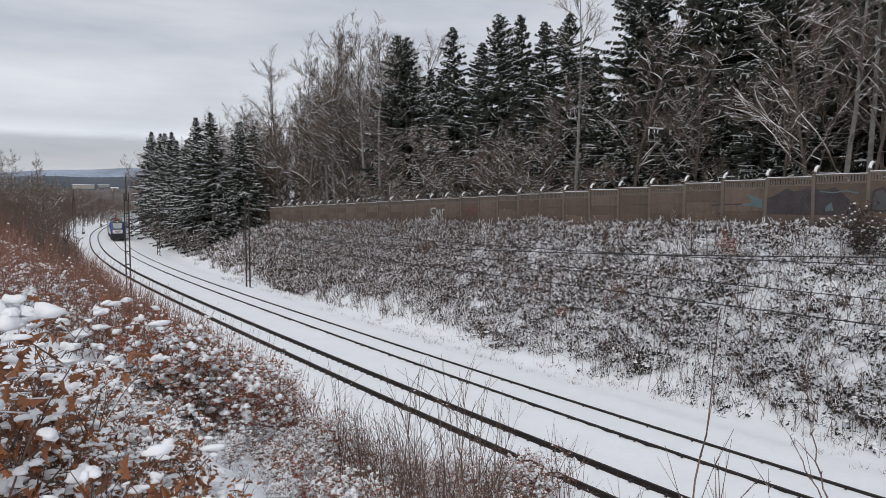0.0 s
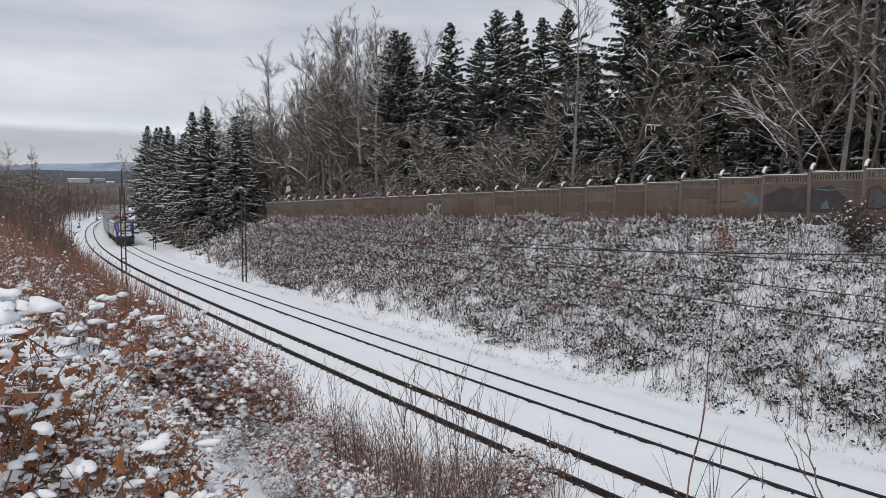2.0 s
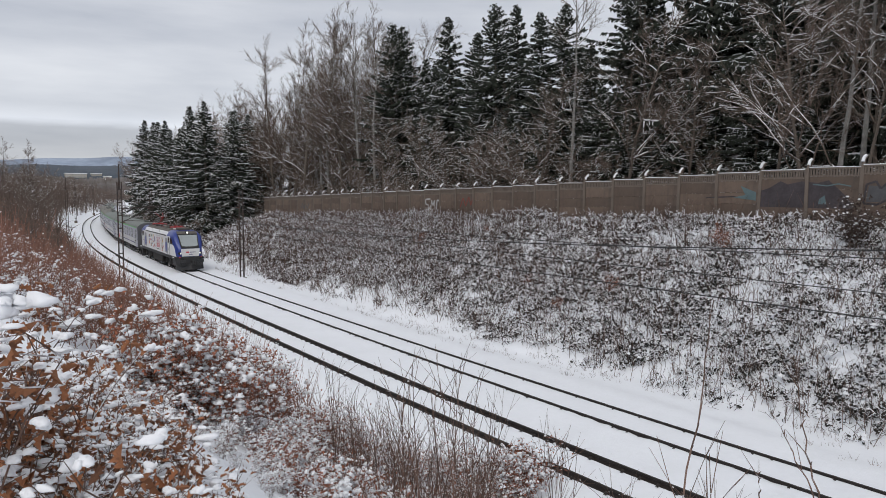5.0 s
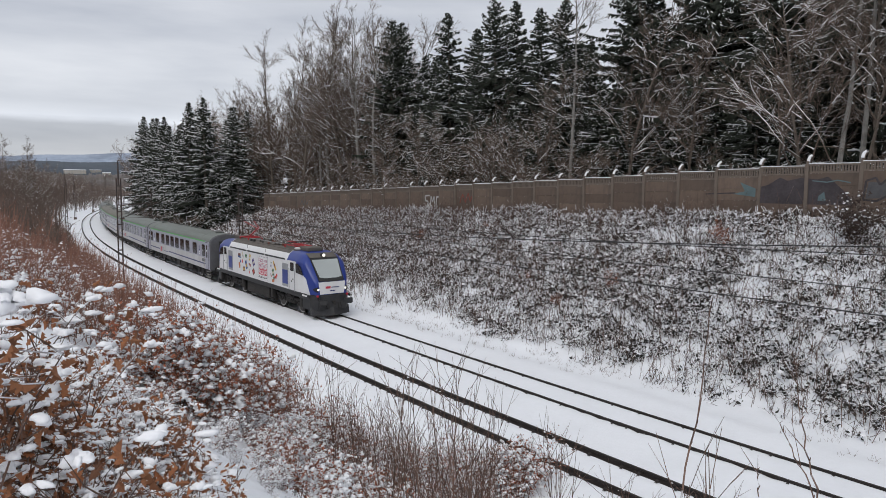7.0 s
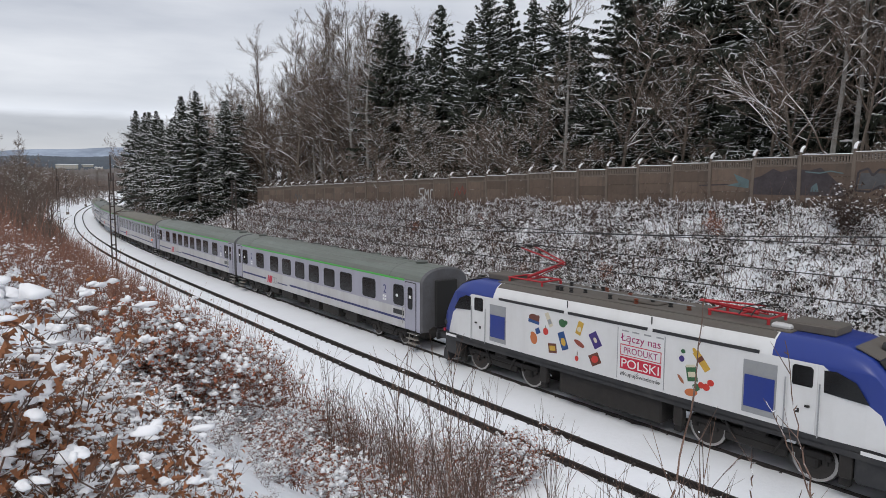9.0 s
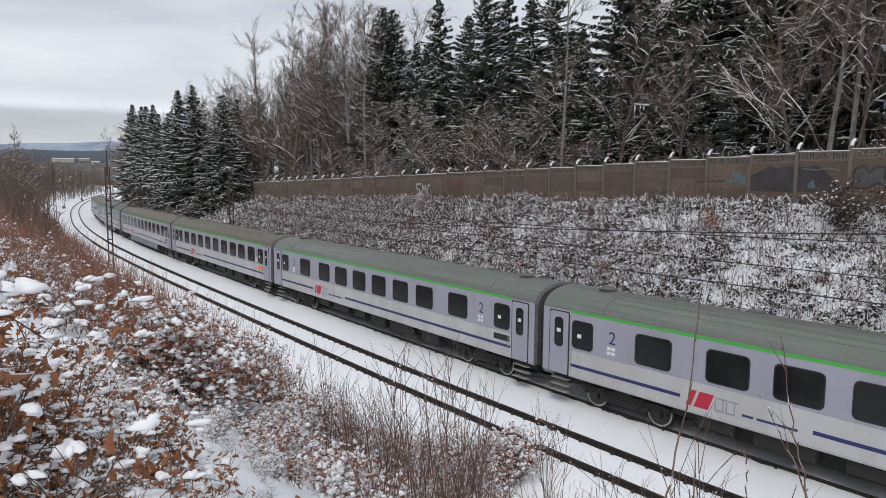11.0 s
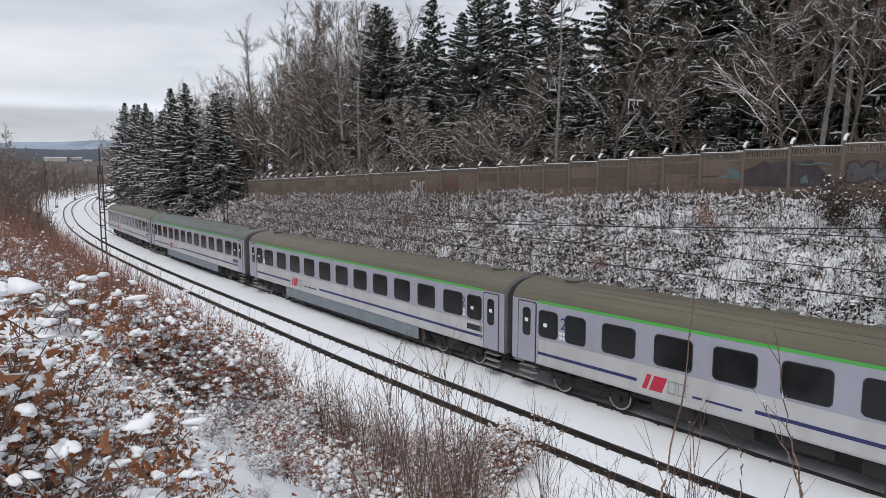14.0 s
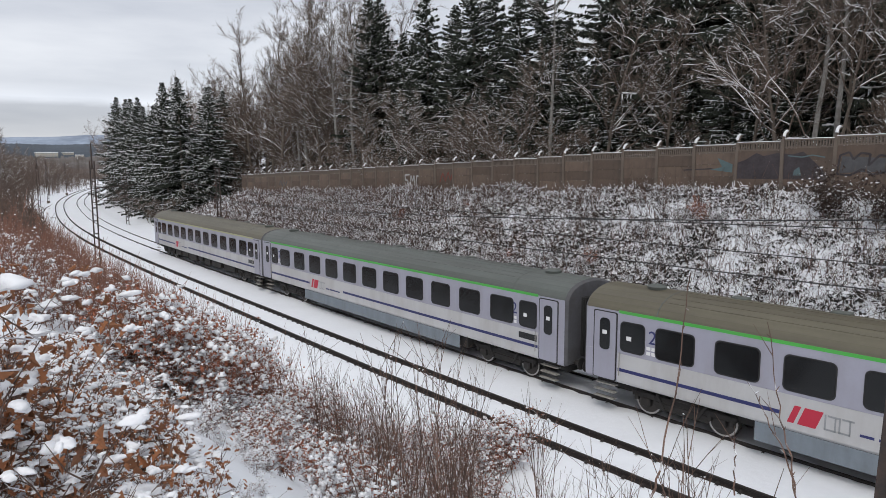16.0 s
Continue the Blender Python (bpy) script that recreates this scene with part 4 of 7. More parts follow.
def build_bank_growth():
    rng = np.random.default_rng(21)
    sp = Soup()
    n = 27000
    s, o = rng.uniform(-14, 100, n), 5.0 + 11.2 * rng.uniform(0, 1, n) ** 0.9
    x = on_line(s, o)
    dens = np.clip(0.5 + 0.5 * wave(x[:, 0], x[:, 1], 0.8, 17) / 1.2, 0, 1)
    patch = np.clip(0.5 + 0.55 * wave(x[:, 0], x[:, 1], 0.28, 19), 0, 1)
    keep = rng.uniform(size=n) < (0.55 + 0.45 * dens) * (0.80 + 0.20 * patch) * np.interp(s, (8, 30), (1.0, 0.86))
    toe = 5.9 + 0.9 * wave(x[:, 0], x[:, 1], 0.45, 23)
    keep &= (o > toe) | (rng.uniform(size=n) < 0.16)
    keep &= (s > 7) | (o < 14.8) | (rng.uniform(size=n) < 0.6)
    keep &= rng.uniform(size=n) < np.interp(s, (30, 55, 72, 84, 100), (1.0, 0.75, 0.45, 0.2, 0.10))
    x, dens = x[keep], dens[keep]
    x[:, 2] = ground_z(x[:, 0], x[:, 1])
    far = np.hypot(x[:, 0], x[:, 1])
    n = len(x)
    # fine twigs, upright and denser towards the far end, with snow caught along them
    tall = 1 + 0.25 * step(far, 34, 56)
    for k in range(11):
        m = rng.uniform(size=n) < 0.62 + 0.38 * step(far, 34, 56)
        c = m.sum()
        b = x[m] + rng.normal(0, 0.24, (c, 3)) * (1, 1, 0.1)
        d = rng.normal(0, 0.55, (c, 3))
        d[:, 2] = np.abs(d[:, 2]) + 0.35 + 0.3 * step(far[m], 34, 56)
        ln = rng.uniform(0.2, 0.66, (c, 1)) * tall[m, None]
        mid = b + unit(d) * ln * 0.55
        w = (0.007 + 0.00013 * far)[m]
        sp.tubes(b, mid, w, w * 0.8, 3, 0)
        end = mid + unit(d + rng.normal(0, 0.6, d.shape) - (0, 0, 0.25)) * ln * 0.55
        sp.tubes(mid, end, w * 0.8, w * 0.4, 3, 0)
        q = rng.uniform(size=c) < 0.42 - 0.2 * step(far[m], 34, 56)
        sp.tubes(mid[q] + (0, 0, 0.014), end[q] + (0, 0, 0.012), w[q] * 1.2 + 0.004, w[q] * 0.8 + 0.003, 3, 2)
    # dark old leaves low in the clumps, near-black to paint the shade there too, and cushions of snow lodged on them
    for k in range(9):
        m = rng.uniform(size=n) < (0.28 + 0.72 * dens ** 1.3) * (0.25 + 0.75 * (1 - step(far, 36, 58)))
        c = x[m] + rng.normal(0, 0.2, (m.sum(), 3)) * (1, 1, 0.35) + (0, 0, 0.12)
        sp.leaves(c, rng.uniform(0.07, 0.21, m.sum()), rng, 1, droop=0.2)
    for k in range(2):
        m = rng.uniform(size=n) < 0.42
        c = x[m] + rng.normal(0, 0.24, (m.sum(), 3)) * (1, 1, 0.3) + (0, 0, 0.24)
        sp.blobs(c, 0.03 + 0.10 * rng.uniform(0, 1, m.sum()) ** 2, 2, seed=k)
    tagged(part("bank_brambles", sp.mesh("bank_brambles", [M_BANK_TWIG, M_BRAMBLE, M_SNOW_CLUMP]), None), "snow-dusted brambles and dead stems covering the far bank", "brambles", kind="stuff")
    # taller dry stems
    sp = Soup()
    n = 5200
    s, o = rng.uniform(-14, 84, n), rng.uniform(5.0, 15.6, n)
    x = on_line(s, o)
    x[:, 2] = ground_z(x[:, 0], x[:, 1])
    h = rng.uniform(0.5, 1.9, (n, 1))
    d = unit(rng.normal(0, 0.22, (n, 3)) + (0, 0, 1))
    mid = x + d * h * 0.6
    tip = mid + unit(d + rng.normal(0, 0.25, (n, 3))) * h * 0.5
    sp.tubes(x, mid, 0.012, 0.009, 3)
    sp.tubes(mid, tip, 0.009, 0.004, 3)
    for k in range(4):
        u = rng.uniform(0.3, 0.95, (n, 1))
        b = x + (mid - x) * u
        sp.tubes(b, b + unit(d * 0.8 + rng.normal(0, 0.5, (n, 3))) * h * rng.uniform(0.15, 0.4, (n, 1)), 0.007, 0.003, 3)
    # short dead grass pricking through the snow beside the rails
    g = 1500
    s, o = rng.uniform(-10, 70, g), np.where(rng.uniform(size=g) < 0.65, 2.3 + 3.2 * rng.uniform(0, 1, g) ** 0.6, rng.uniform(-8.2, -6.0, g))
    x = on_line(s, o)
    x = x[wave(x[:, 0], x[:, 1], 0.6, 31) > -0.1]
    x[:, 2] = ground_z(x[:, 0], x[:, 1]) - 0.02
    for k in range(4):
        b = x + rng.normal(0, 0.07, x.shape) * (1, 1, 0)
        sp.tubes(b, b + unit(rng.normal(0, 0.5, x.shape) + (0, 0, 1)) * rng.uniform(0.08, 0.34, (len(x), 1)), 0.006, 0.002, 3)
    tagged(part("dry_stems", sp.mesh("dry_stems", [M_STEM]), None), "thin dry brown stems on the far bank", "dry stems", kind="stuff")


build_bank_growth()


# ---------------------------------------------------------------- growth on the near bank
def lumps(sp, c, r, mat, rng):
    """Rounded cushions of snow, for close growth."""
    b = bmesh.new()
    bmesh.ops.create_icosphere(b, subdivisions=2, radius=1)
    base = np.array([v.co[:] for v in b.verts])
    tri = np.array([[v.index for v in f.verts] for f in b.faces])
    b.free()
    c = np.asarray(c).reshape(-1, 3)
    for p, q in zip(c, np.broadcast_to(r, len(c))):
        w = rng.normal(0, 1, (3, 3))
        ph = rng.uniform(0, 6, 3)
        k = 1 + 0.24 * np.sin(base @ w * 2.3 + ph).sum(1)[:, None]
        v = base * k * (rng.uniform(0.8, 1.8), rng.uniform(0.6, 1.1), rng.uniform(0.45, 0.8)) * q
        v[:, 2] = np.where(v[:, 2] < 0, v[:, 2] * 0.5, v[:, 2])
        a = rng.uniform(0, 6.28)
        v = np.stack([v[:, 0] * math.cos(a) - v[:, 1] * math.sin(a), v[:, 0] * math.sin(a) + v[:, 1] * math.cos(a), v[:, 2]], 1)
        sp.add(v + p, tri, mat)


def shrub(name, seed, height, spread, stems, twigs, leaves, leaf_size, snow, snow_r, bark, leaf_mat, label, fine=False, group="shrubs on the near bank", upright=False):
    rng = np.random.default_rng(seed)
    wood, leaf, white = Soup(), Soup(), Soup()
    sites = []
    for _ in range(stems):
        a = rng.uniform(0, 6.28)
        p = np.array([rng.normal(0, 0.12 * spread), rng.normal(0, 0.12 * spread), -0.1])
        d = np.array([math.cos(a) * spread * 0.35, math.sin(a) * spread * 0.35, 1.0])
        h = height * rng.uniform(0.6, 1.1)
        pts = [p]
        for _ in range(5):
            d = unit(d + rng.normal(0, 0.05 if upright else 0.14, 3))
            pts.append(pts[-1] + d * h / 5)
        pts = np.array(pts)
        r = np.linspace(0.0026 * height + 0.004, 0.003, 6)
        wood.tubes(pts[:-1], pts[1:], r[:-1], r[1:], 5 if fine else 4)
        u = rng.uniform(0.2, 1, twigs)
        b = np.stack([np.interp(u * 5, np.arange(6), pts[:, q]) for q in range(3)], 1)
        d1 = unit(rng.normal(0, 0.3 if upright else 0.8, (twigs, 3)) * (1, 1, 0.5) + (0, 0, 0.9 if upright else 0.45))
        ln = h * rng.uniform(0.14, 0.36, (twigs, 1))
        m = b + d1 * ln * 0.55
        e = m + unit(d1 + rng.normal(0, 0.12 if upright else 0.4, (twigs, 3))) * ln * 0.5
        wood.tubes(b, m, 0.0045, 0.0035, 3)
        wood.tubes(m, e, 0.0035, 0.002, 3)
        d2 = unit(d1 + rng.normal(0, 0.25 if upright else 0.7, (twigs, 3)))
        e2 = m + d2 * ln * 0.4
        wood.tubes(m, e2, 0.003, 0.0015, 3)
        sites += [m, e, e2, b]
    ob = thing(name, pose(0, 0, -500), label, "shrub", group)
    tagged(part("crown", wood.mesh("crown", [bark]), None, ob), kind="stuff")
    sites = np.concatenate(sites)
    if leaves:
        c = sites[rng.integers(0, len(sites), leaves)] + rng.normal(0, 0.03, (leaves, 3))
        leaf.leaves(c, rng.uniform(0.55, 1.2, leaves) * leaf_size, rng, 0, droop=0.8, lobed=fine)
        tagged(part("foliage", leaf.mesh("foliage", [leaf_mat]), None, ob, "withered brown leaves"), kind="stuff")
    if snow:
        c = sites[rng.integers(0, len(sites), snow)] + (0, 0, 0.01)
        rad = rng.uniform(0.4, 1.0, snow) ** (1.5 if fine else 2.6) * snow_r
        if fine:
            for k in range(3):
                f = rng.uniform(0.45, 1.0, (snow, 1))
                lumps(white, c + rng.normal(0, 0.6, (snow, 3)) * rad[:, None] * (1, 1, 0.3), rad * f[:, 0], 0, rng)
        else:
            white.blobs(c, rad, 0, seed)
        tagged(part("snow_cover", white.mesh("snow_cover", [M_SNOW_CLUMP], smooth=True), None, ob, "cushions of snow"), kind="stuff")
    return ob


M_LEAF_RED = material("shrub_leaf", (0.30, 0.105, 0.055), 0.75, noise_scale=30, vary=0.2, island=0.5)
OAKS = [shrub("oak_sapling", s, 1.5, 1.3, 10, 14, 380, 0.085, 170, 0.05, M_STEM, M_LEAF, "oak sapling holding russet dead leaves under cushions of snow", True) for s in (31, 32)]
LOADED = [shrub("snow_laden_oak", s, 0.62, 1.7, 12, 8, 150, 0.09, 46, 0.085, M_STEM, M_LEAF, "low oak growth pressed down under thick pillows of snow", True) for s in (35, 36)]
LEAFY = [shrub("leafy_shrub", s, 1.7, 1.1, 12, 10, 760, 0.075, 250, 0.10, M_STEM, M_LEAF_RED, "shrub with withered red-brown leaves flecked with snow") for s in (41, 42)]
BRUSH = [shrub("bare_shrub", s, 1.6, 0.9, 10, 9, 130, 0.06, 260, 0.085, M_STEM, M_LEAF_RED, "bare brown shrub with snow on its twigs") for s in (51, 52, 53)]
STEMS = [shrub("sapling_stems", s, 2.9, 0.3, 4, 7, 0, 0.05, 60, 0.02, M_STEM, M_LEAF, "clump of thin upright bare saplings", upright=True) for s in (61, 62)]
REDS = [shrub("red_twig_shrub", s, 1.9, 0.7, 12, 12, 0, 0.05, 130, 0.026, M_REDTWIG, M_LEAF, "dense shrub of reddish bare twigs", upright=True) for s in (71, 72)]


def build_near_bank():
    rng = random.Random(77)

    def put(kinds, s, o, sc):
        p = on_line(s, o)
        plant(kinds[rng.randrange(len(kinds))], USED, float(p[0]), float(p[1]), sc, rng=rng, sink=0.03)

    def clump(kinds, x, y, dx, dy, n, lo, hi):
        for _ in range(n):
            plant(kinds[rng.randrange(len(kinds))], USED, x + rng.uniform(-dx, dx), y + rng.uniform(-dy, dy), rng.uniform(lo, hi), rng=rng, sink=0.03)

    # oak saplings close to the camera
    for s, o, sc in ((2.6, -19.65, 0.85), (3.7, -19.5, 0.8), (2.1, -19.2, 0.6), (5.0, -19.9, 0.9), (2.9, -18.75, 0.46), (2.3, -18.9, 0.42), (3.5, -18.9, 0.5), (2.7, -18.35, 0.34)):
        put(OAKS, s, o, sc)
    for x, y, sc in ((-2.05, 2.75, 0.95), (-2.5, 3.2, 1.0), (-1.75, 2.95, 0.5), (-2.9, 3.9, 0.9), (-1.4, 3.2, 0.3)):
        plant(OAKS[rng.randrange(2)], USED, x, y, sc, rng=rng, sink=0.03)
    for x, y, sc in ((-2.95, 4.5, 0.95), (-2.6, 4.2, 0.85), (-2.3, 4.3, 0.8), (-1.95, 4.7, 0.75), (-2.5, 5.1, 0.9), (-2.0, 5.4, 0.7), (-3.3, 5.4, 0.9), (-3.6, 6.6, 0.9), (-2.9, 6.9, 0.8), (-4.3, 7.6, 0.8)):
        plant(LOADED[rng.randrange(2)], USED, x, y, sc, rng=rng, sink=0.03)
    # leafy clumps on the open snow
    clump(LEAFY, -6.0, 17.0, 1.2, 1.6, 7, 0.9, 1.2)
    clump(LEAFY, -5.4, 20.0, 1.0, 1.6, 6, 0.9, 1.2)
    clump(LEAFY, -7.6, 20.5, 1.2, 1.8, 6, 0.9, 1.2)
    clump(LEAFY, -3.2, 16.6, 0.8, 1.2, 7, 0.6, 0.85)
    clump(LEAFY + BRUSH[:1], -1.7, 16.6, 0.8, 1.0, 7, 0.6, 0.85)
    clump(LEAFY, -0.2, 17.6, 0.8, 0.8, 7, 0.6, 0.85)
    clump(LEAFY + BRUSH[:1], 1.4, 17.9, 0.8, 0.8, 8, 0.6, 0.85)
    clump(LEAFY, 2.5, 17.2, 0.5, 0.9, 5, 0.6, 0.8)
    clump(LEAFY, 0.6, 15.2, 1.2, 0.9, 7, 0.5, 0.7)
    clump(OAKS, -2.4, 4.9, 0.5, 0.7, 4, 0.4, 0.55)
    clump(OAKS, -2.9, 5.9, 0.4, 0.4, 2, 0.35, 0.45)
    clump(LEAFY, -5.0, 12.6, 0.7, 1.1, 7, 0.85, 1.15)
    clump(LEAFY[:1] + BRUSH, -3.0, 13.0, 1.0, 0.9, 6, 0.4, 0.6)
    clump(LEAFY + BRUSH[:1], -6.6, 15.5, 1.0, 1.5, 6, 0.6, 0.9)
    clump(LEAFY, -1.1, 9.6, 0.45, 1.2, 5, 0.42, 0.62)
    clump(LEAFY + BRUSH[:1], -0.9, 12.6, 0.9, 1.4, 9, 0.45, 0.7)
    clump(LEAFY, 1.5, 14.2, 0.8, 1.0, 8, 0.42, 0.62)
    clump(LEAFY + BRUSH, -2.6, 15.2, 1.1, 1.8, 10, 0.4, 0.62)
    clump(BRUSH, -3.2, 9.4, 1.4, 3.0, 16, 0.14, 0.28)
    clump(BRUSH, -1.9, 6.4, 0.6, 1.4, 12, 0.11, 0.2)
    clump(LEAFY, -8.5, 15.5, 1.6, 2.0, 5, 0.4, 0.6)
    # snowy brush on the slope down to the line
    for _ in range(50):
        s = rng.uniform(1.2, 13)
        put(BRUSH + LEAFY[:1], s, rng.uniform(-16.0, -12.6) - 0.05 * s, rng.uniform(0.36, 0.56))
    for _ in range(44):
        s = rng.uniform(12, 28)
        put(BRUSH + LEAFY[:1], s, rng.uniform(-18.4, -11.8) - 0.05 * s, rng.uniform(0.42, 0.66))
    for _ in range(60):
        s = rng.uniform(1.8, 12)
        put(STEMS, s, rng.uniform(-15.4 if s < 7.5 else -13.2, -11.4), rng.uniform(0.6, 1.0))
    # the thicket that runs on along the line
    for _ in range(70):
        s = rng.uniform(16, 54)
        put(BRUSH + LEAFY[:1] if s < 30 else BRUSH + REDS, s, rng.uniform(-21, -11.6), rng.uniform(0.7, 1.0))


build_near_bank()


def build_bank_bushes():
    """Single darker bushes that stand out on the far bank."""
    dark = shrub("dark_bush", 81, 2.4, 1.5, 16, 18, 1100, 0.13, 160, 0.08, M_BARK, M_BUSH, "dark leafy bush dusted with snow below the fence", group="bushes on the far bank")
    rust = shrub("rusty_shrub", 82, 1.3, 1.1, 10, 12, 300, 0.10, 60, 0.05, M_REDTWIG, M_LEAF_RED, "small shrub with rusty leaves on the snowy bank", group="bushes on the far bank")
    rng = random.Random(5)
    for proto, n, off, sc in ((dark, -0.45, -1.6, 1.0), (dark, -1.5, -1.9, 1.15), (dark, -2.6, -1.4, 0.9), (rust, 1.8, -3.0, 1.0), (rust, 3.5, -6.5, 0.7), (rust, 4.4, -8.4, 0.6), (rust, 6.0, -7.0, 0.6), (rust, 12.0, -5.0, 0.8), (rust, 9.5, -3.0, 0.6)):
        x, y = behind_fence(n, off)
        plant(proto, USED, x, y, sc, rng=rng, sink=0.05)


M_BUSH = material("dark_bush_leaf", (0.05, 0.03, 0.025), 0.8, island=0.5)
build_bank_bushes()


def bare_switch(points, r, label):
    """One long thin shoot close to the camera, with buds and a few side twigs."""
    rng = np.random.default_rng(int(points[0][0] * 1000))
    pts = np.array(points, float)
    u = np.linspace(0, len(pts) - 1, 14)
    q = np.stack([np.interp(u, np.arange(len(pts)), pts[:, k]) for k in range(3)], 1)
    q[1:-1] += rng.normal(0, 0.006, (12, 3))
    sp = Soup()
    w = np.linspace(r, r * 0.35, 14)
    sp.tubes(q[:-1], q[1:], w[:-1], w[1:], 6)
    k = rng.integers(2, 13, 9)
    d = unit(rng.normal(0, 0.6, (9, 3)) + (0, 0, 0.8))
    sp.tubes(q[k], q[k] + d * rng.uniform(0.012, 0.03, (9, 1)), r * 0.8, r * 0.3, 4)
    k = rng.integers(1, 12, 2)
    d = unit(rng.normal(0, 0.6, (2, 3)) + (0, 0, 0.8))
    sp.tubes(q[k], q[k] + d * rng.uniform(0.1, 0.22, (2, 1)), r * 0.5, r * 0.15, 4)
    ob = thing("bare_shoot", pose(*pts[0]), label, "shoot", "bare shoots beside the camera")
    me = sp.mesh("stem", [M_STEM])
    me.transform(Matrix.Translation(-Vector(pts[0])))
    tagged(part("stem", me, None, ob), kind="stuff")


bare_switch([(1.095, 2.892, 6.572), (1.174, 2.956, 6.751), (1.304, 3.138, 7.185), (1.404, 3.269, 7.596)], 0.006, "thin bare brown shoot rising before the view")
bare_switch([(1.675, 2.699, 6.678), (1.675, 2.762, 6.843), (1.646, 2.829, 7.075), (1.645, 2.954, 7.401)], 0.005, "thin bare brown shoot rising before the view")
bare_switch([(1.683, 2.698, 6.654), (1.626, 2.714, 6.871), (1.556, 2.776, 7.032), (1.496, 2.836, 7.162)], 0.004, "thin bare brown shoot rising before the view")
bare_switch([(1.302, 2.507, 6.781), (1.297, 2.519, 6.956), (1.315, 2.573, 7.006)], 0.0035, "thin bare brown shoot rising before the view")


def snowy_branch():
    """A bough with a thick load of snow that reaches in close beside the camera."""
    rng = np.random.default_rng(5)
    root, a, c = np.array([-2.035, 2.442, 7.15]), np.array([-1.86, 2.425, 7.57]), np.array([-1.62, 2.481, 7.66])
    ob = thing("oak_branch", pose(*root), "close oak bough under a thick load of snow", "branch")
    sp = Soup()
    u = np.linspace(0, 1, 8)[:, None]
    q = (1 - u) ** 2 * root + 2 * u * (1 - u) * (a + (0, 0, 0.12)) + u ** 2 * c
    sp.tubes(q[:-1], q[1:], 0.012, 0.008, 6)
    k = rng.integers(2, 8, 14)
    d = unit(rng.normal(0, 0.7, (14, 3)) + (0, 0, 0.2))
    tips = q[k] + d * rng.uniform(0.08, 0.24, (14, 1))
    sp.tubes(q[k], tips, 0.005, 0.002, 4)
    leaf = Soup()
    leaf.leaves(np.repeat(tips, 4, 0) + rng.normal(0, 0.03, (56, 3)) - (0, 0, 0.03), rng.uniform(0.06, 0.11, 56), rng, 0, 0.9, True)
    white = Soup()
    top = q[rng.integers(3, 8, 60)] + rng.normal(0, 0.05, (60, 3)) * (1, 1, 0.35) + (0, 0, 0.03)
    lumps(white, top, rng.uniform(0.02, 0.05, 60), 0, rng)
    lumps(white, tips + (0, 0, 0.012), rng.uniform(0.012, 0.035, 14), 0, rng)
    for name, soup, mat, sm in (("bough", sp, M_STEM, False), ("foliage", leaf, M_LEAF, False), ("snow_cover", white, M_SNOW_CLUMP, True)):
        me = soup.mesh(name, [mat], smooth=sm)
        me.transform(Matrix.Translation(-Vector(root)))
        tagged(part(name, me, None, ob), kind="stuff")


snowy_branch()

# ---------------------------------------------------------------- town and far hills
# wood and snow hills: the blue of distance haze is mixed into both colours
M_FAR_WOOD = material("hazy_far_wood", (0.07, 0.085, 0.105), 1.0, noise_scale=0.02, vary=0.25)
M_FAR_SNOW = material("hazy_snow_hill", (0.34, 0.40, 0.50), 1.0, noise_scale=0.006, vary=0.2, dirt=(0.10, 0.13, 0.18), dirt_amount=0.9, dirt_scale=0.008)
# plaster dulled and panes lightened, so haze over the town is in the colours
M_FLATS = material("hazed_plaster", (0.33, 0.305, 0.26), 0.9, noise_scale=0.2, vary=0.06)
M_PANE = material("hazed_pane", (0.24, 0.245, 0.25), 0.4)
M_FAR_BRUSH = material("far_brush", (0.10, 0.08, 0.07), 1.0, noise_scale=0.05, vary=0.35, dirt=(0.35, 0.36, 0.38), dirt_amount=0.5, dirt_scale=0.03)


def ridge(name, dist, a0, a1, low, high, mat, seed, label, ragged=0.0006):
    rng = np.random.default_rng(seed)
    az = np.linspace(radians(a0), radians(a1), 640)
    top = low + (high - low) * (0.55 + 0.18 * np.sin(az * 9 + seed) + 0.12 * np.sin(az * 23 + 2 * seed) + 0.05 * np.sin(az * 61)) + rng.normal(0, dist * ragged, 640)
    sp = Soup()
    rings = []
    for r, f in ((dist, 0.0), (dist * 1.06, 0.7), (dist * 1.14, 1.0), (dist * 1.3, 0.6)):
        rings.append(np.stack([-np.sin(az) * r, np.cos(az) * r, -20 + (top + 20) * f], 1))
    v = np.concatenate(rings)
    t = []
    for k in range(3):
        i = np.arange(639) + k * 640
        t += [np.stack([i, i + 640, i + 641], 1), np.stack([i, i + 641, i + 1], 1)]
    sp.add(v, np.concatenate(t))
    tagged(part(name, sp.mesh(name, [mat], smooth=True), None), label, "backdrop", kind="structure")


def azimuth(px):
    return math.degrees(math.atan((784 - px) / 1158.0))


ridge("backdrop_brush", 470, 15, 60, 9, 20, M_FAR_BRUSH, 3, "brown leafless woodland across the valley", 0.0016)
ridge("backdrop_wood", 900, 15, 60, 28, 46, M_FAR_WOOD, 2, "dark wooded ridge beyond the town, with blue haze in its colour", 0.0003)
ridge("backdrop_hills", 2600, 12, 62, 98, 146, M_FAR_SNOW, 5, "distant snowy hills under cloud, with blue haze in their colour", 0.00004)


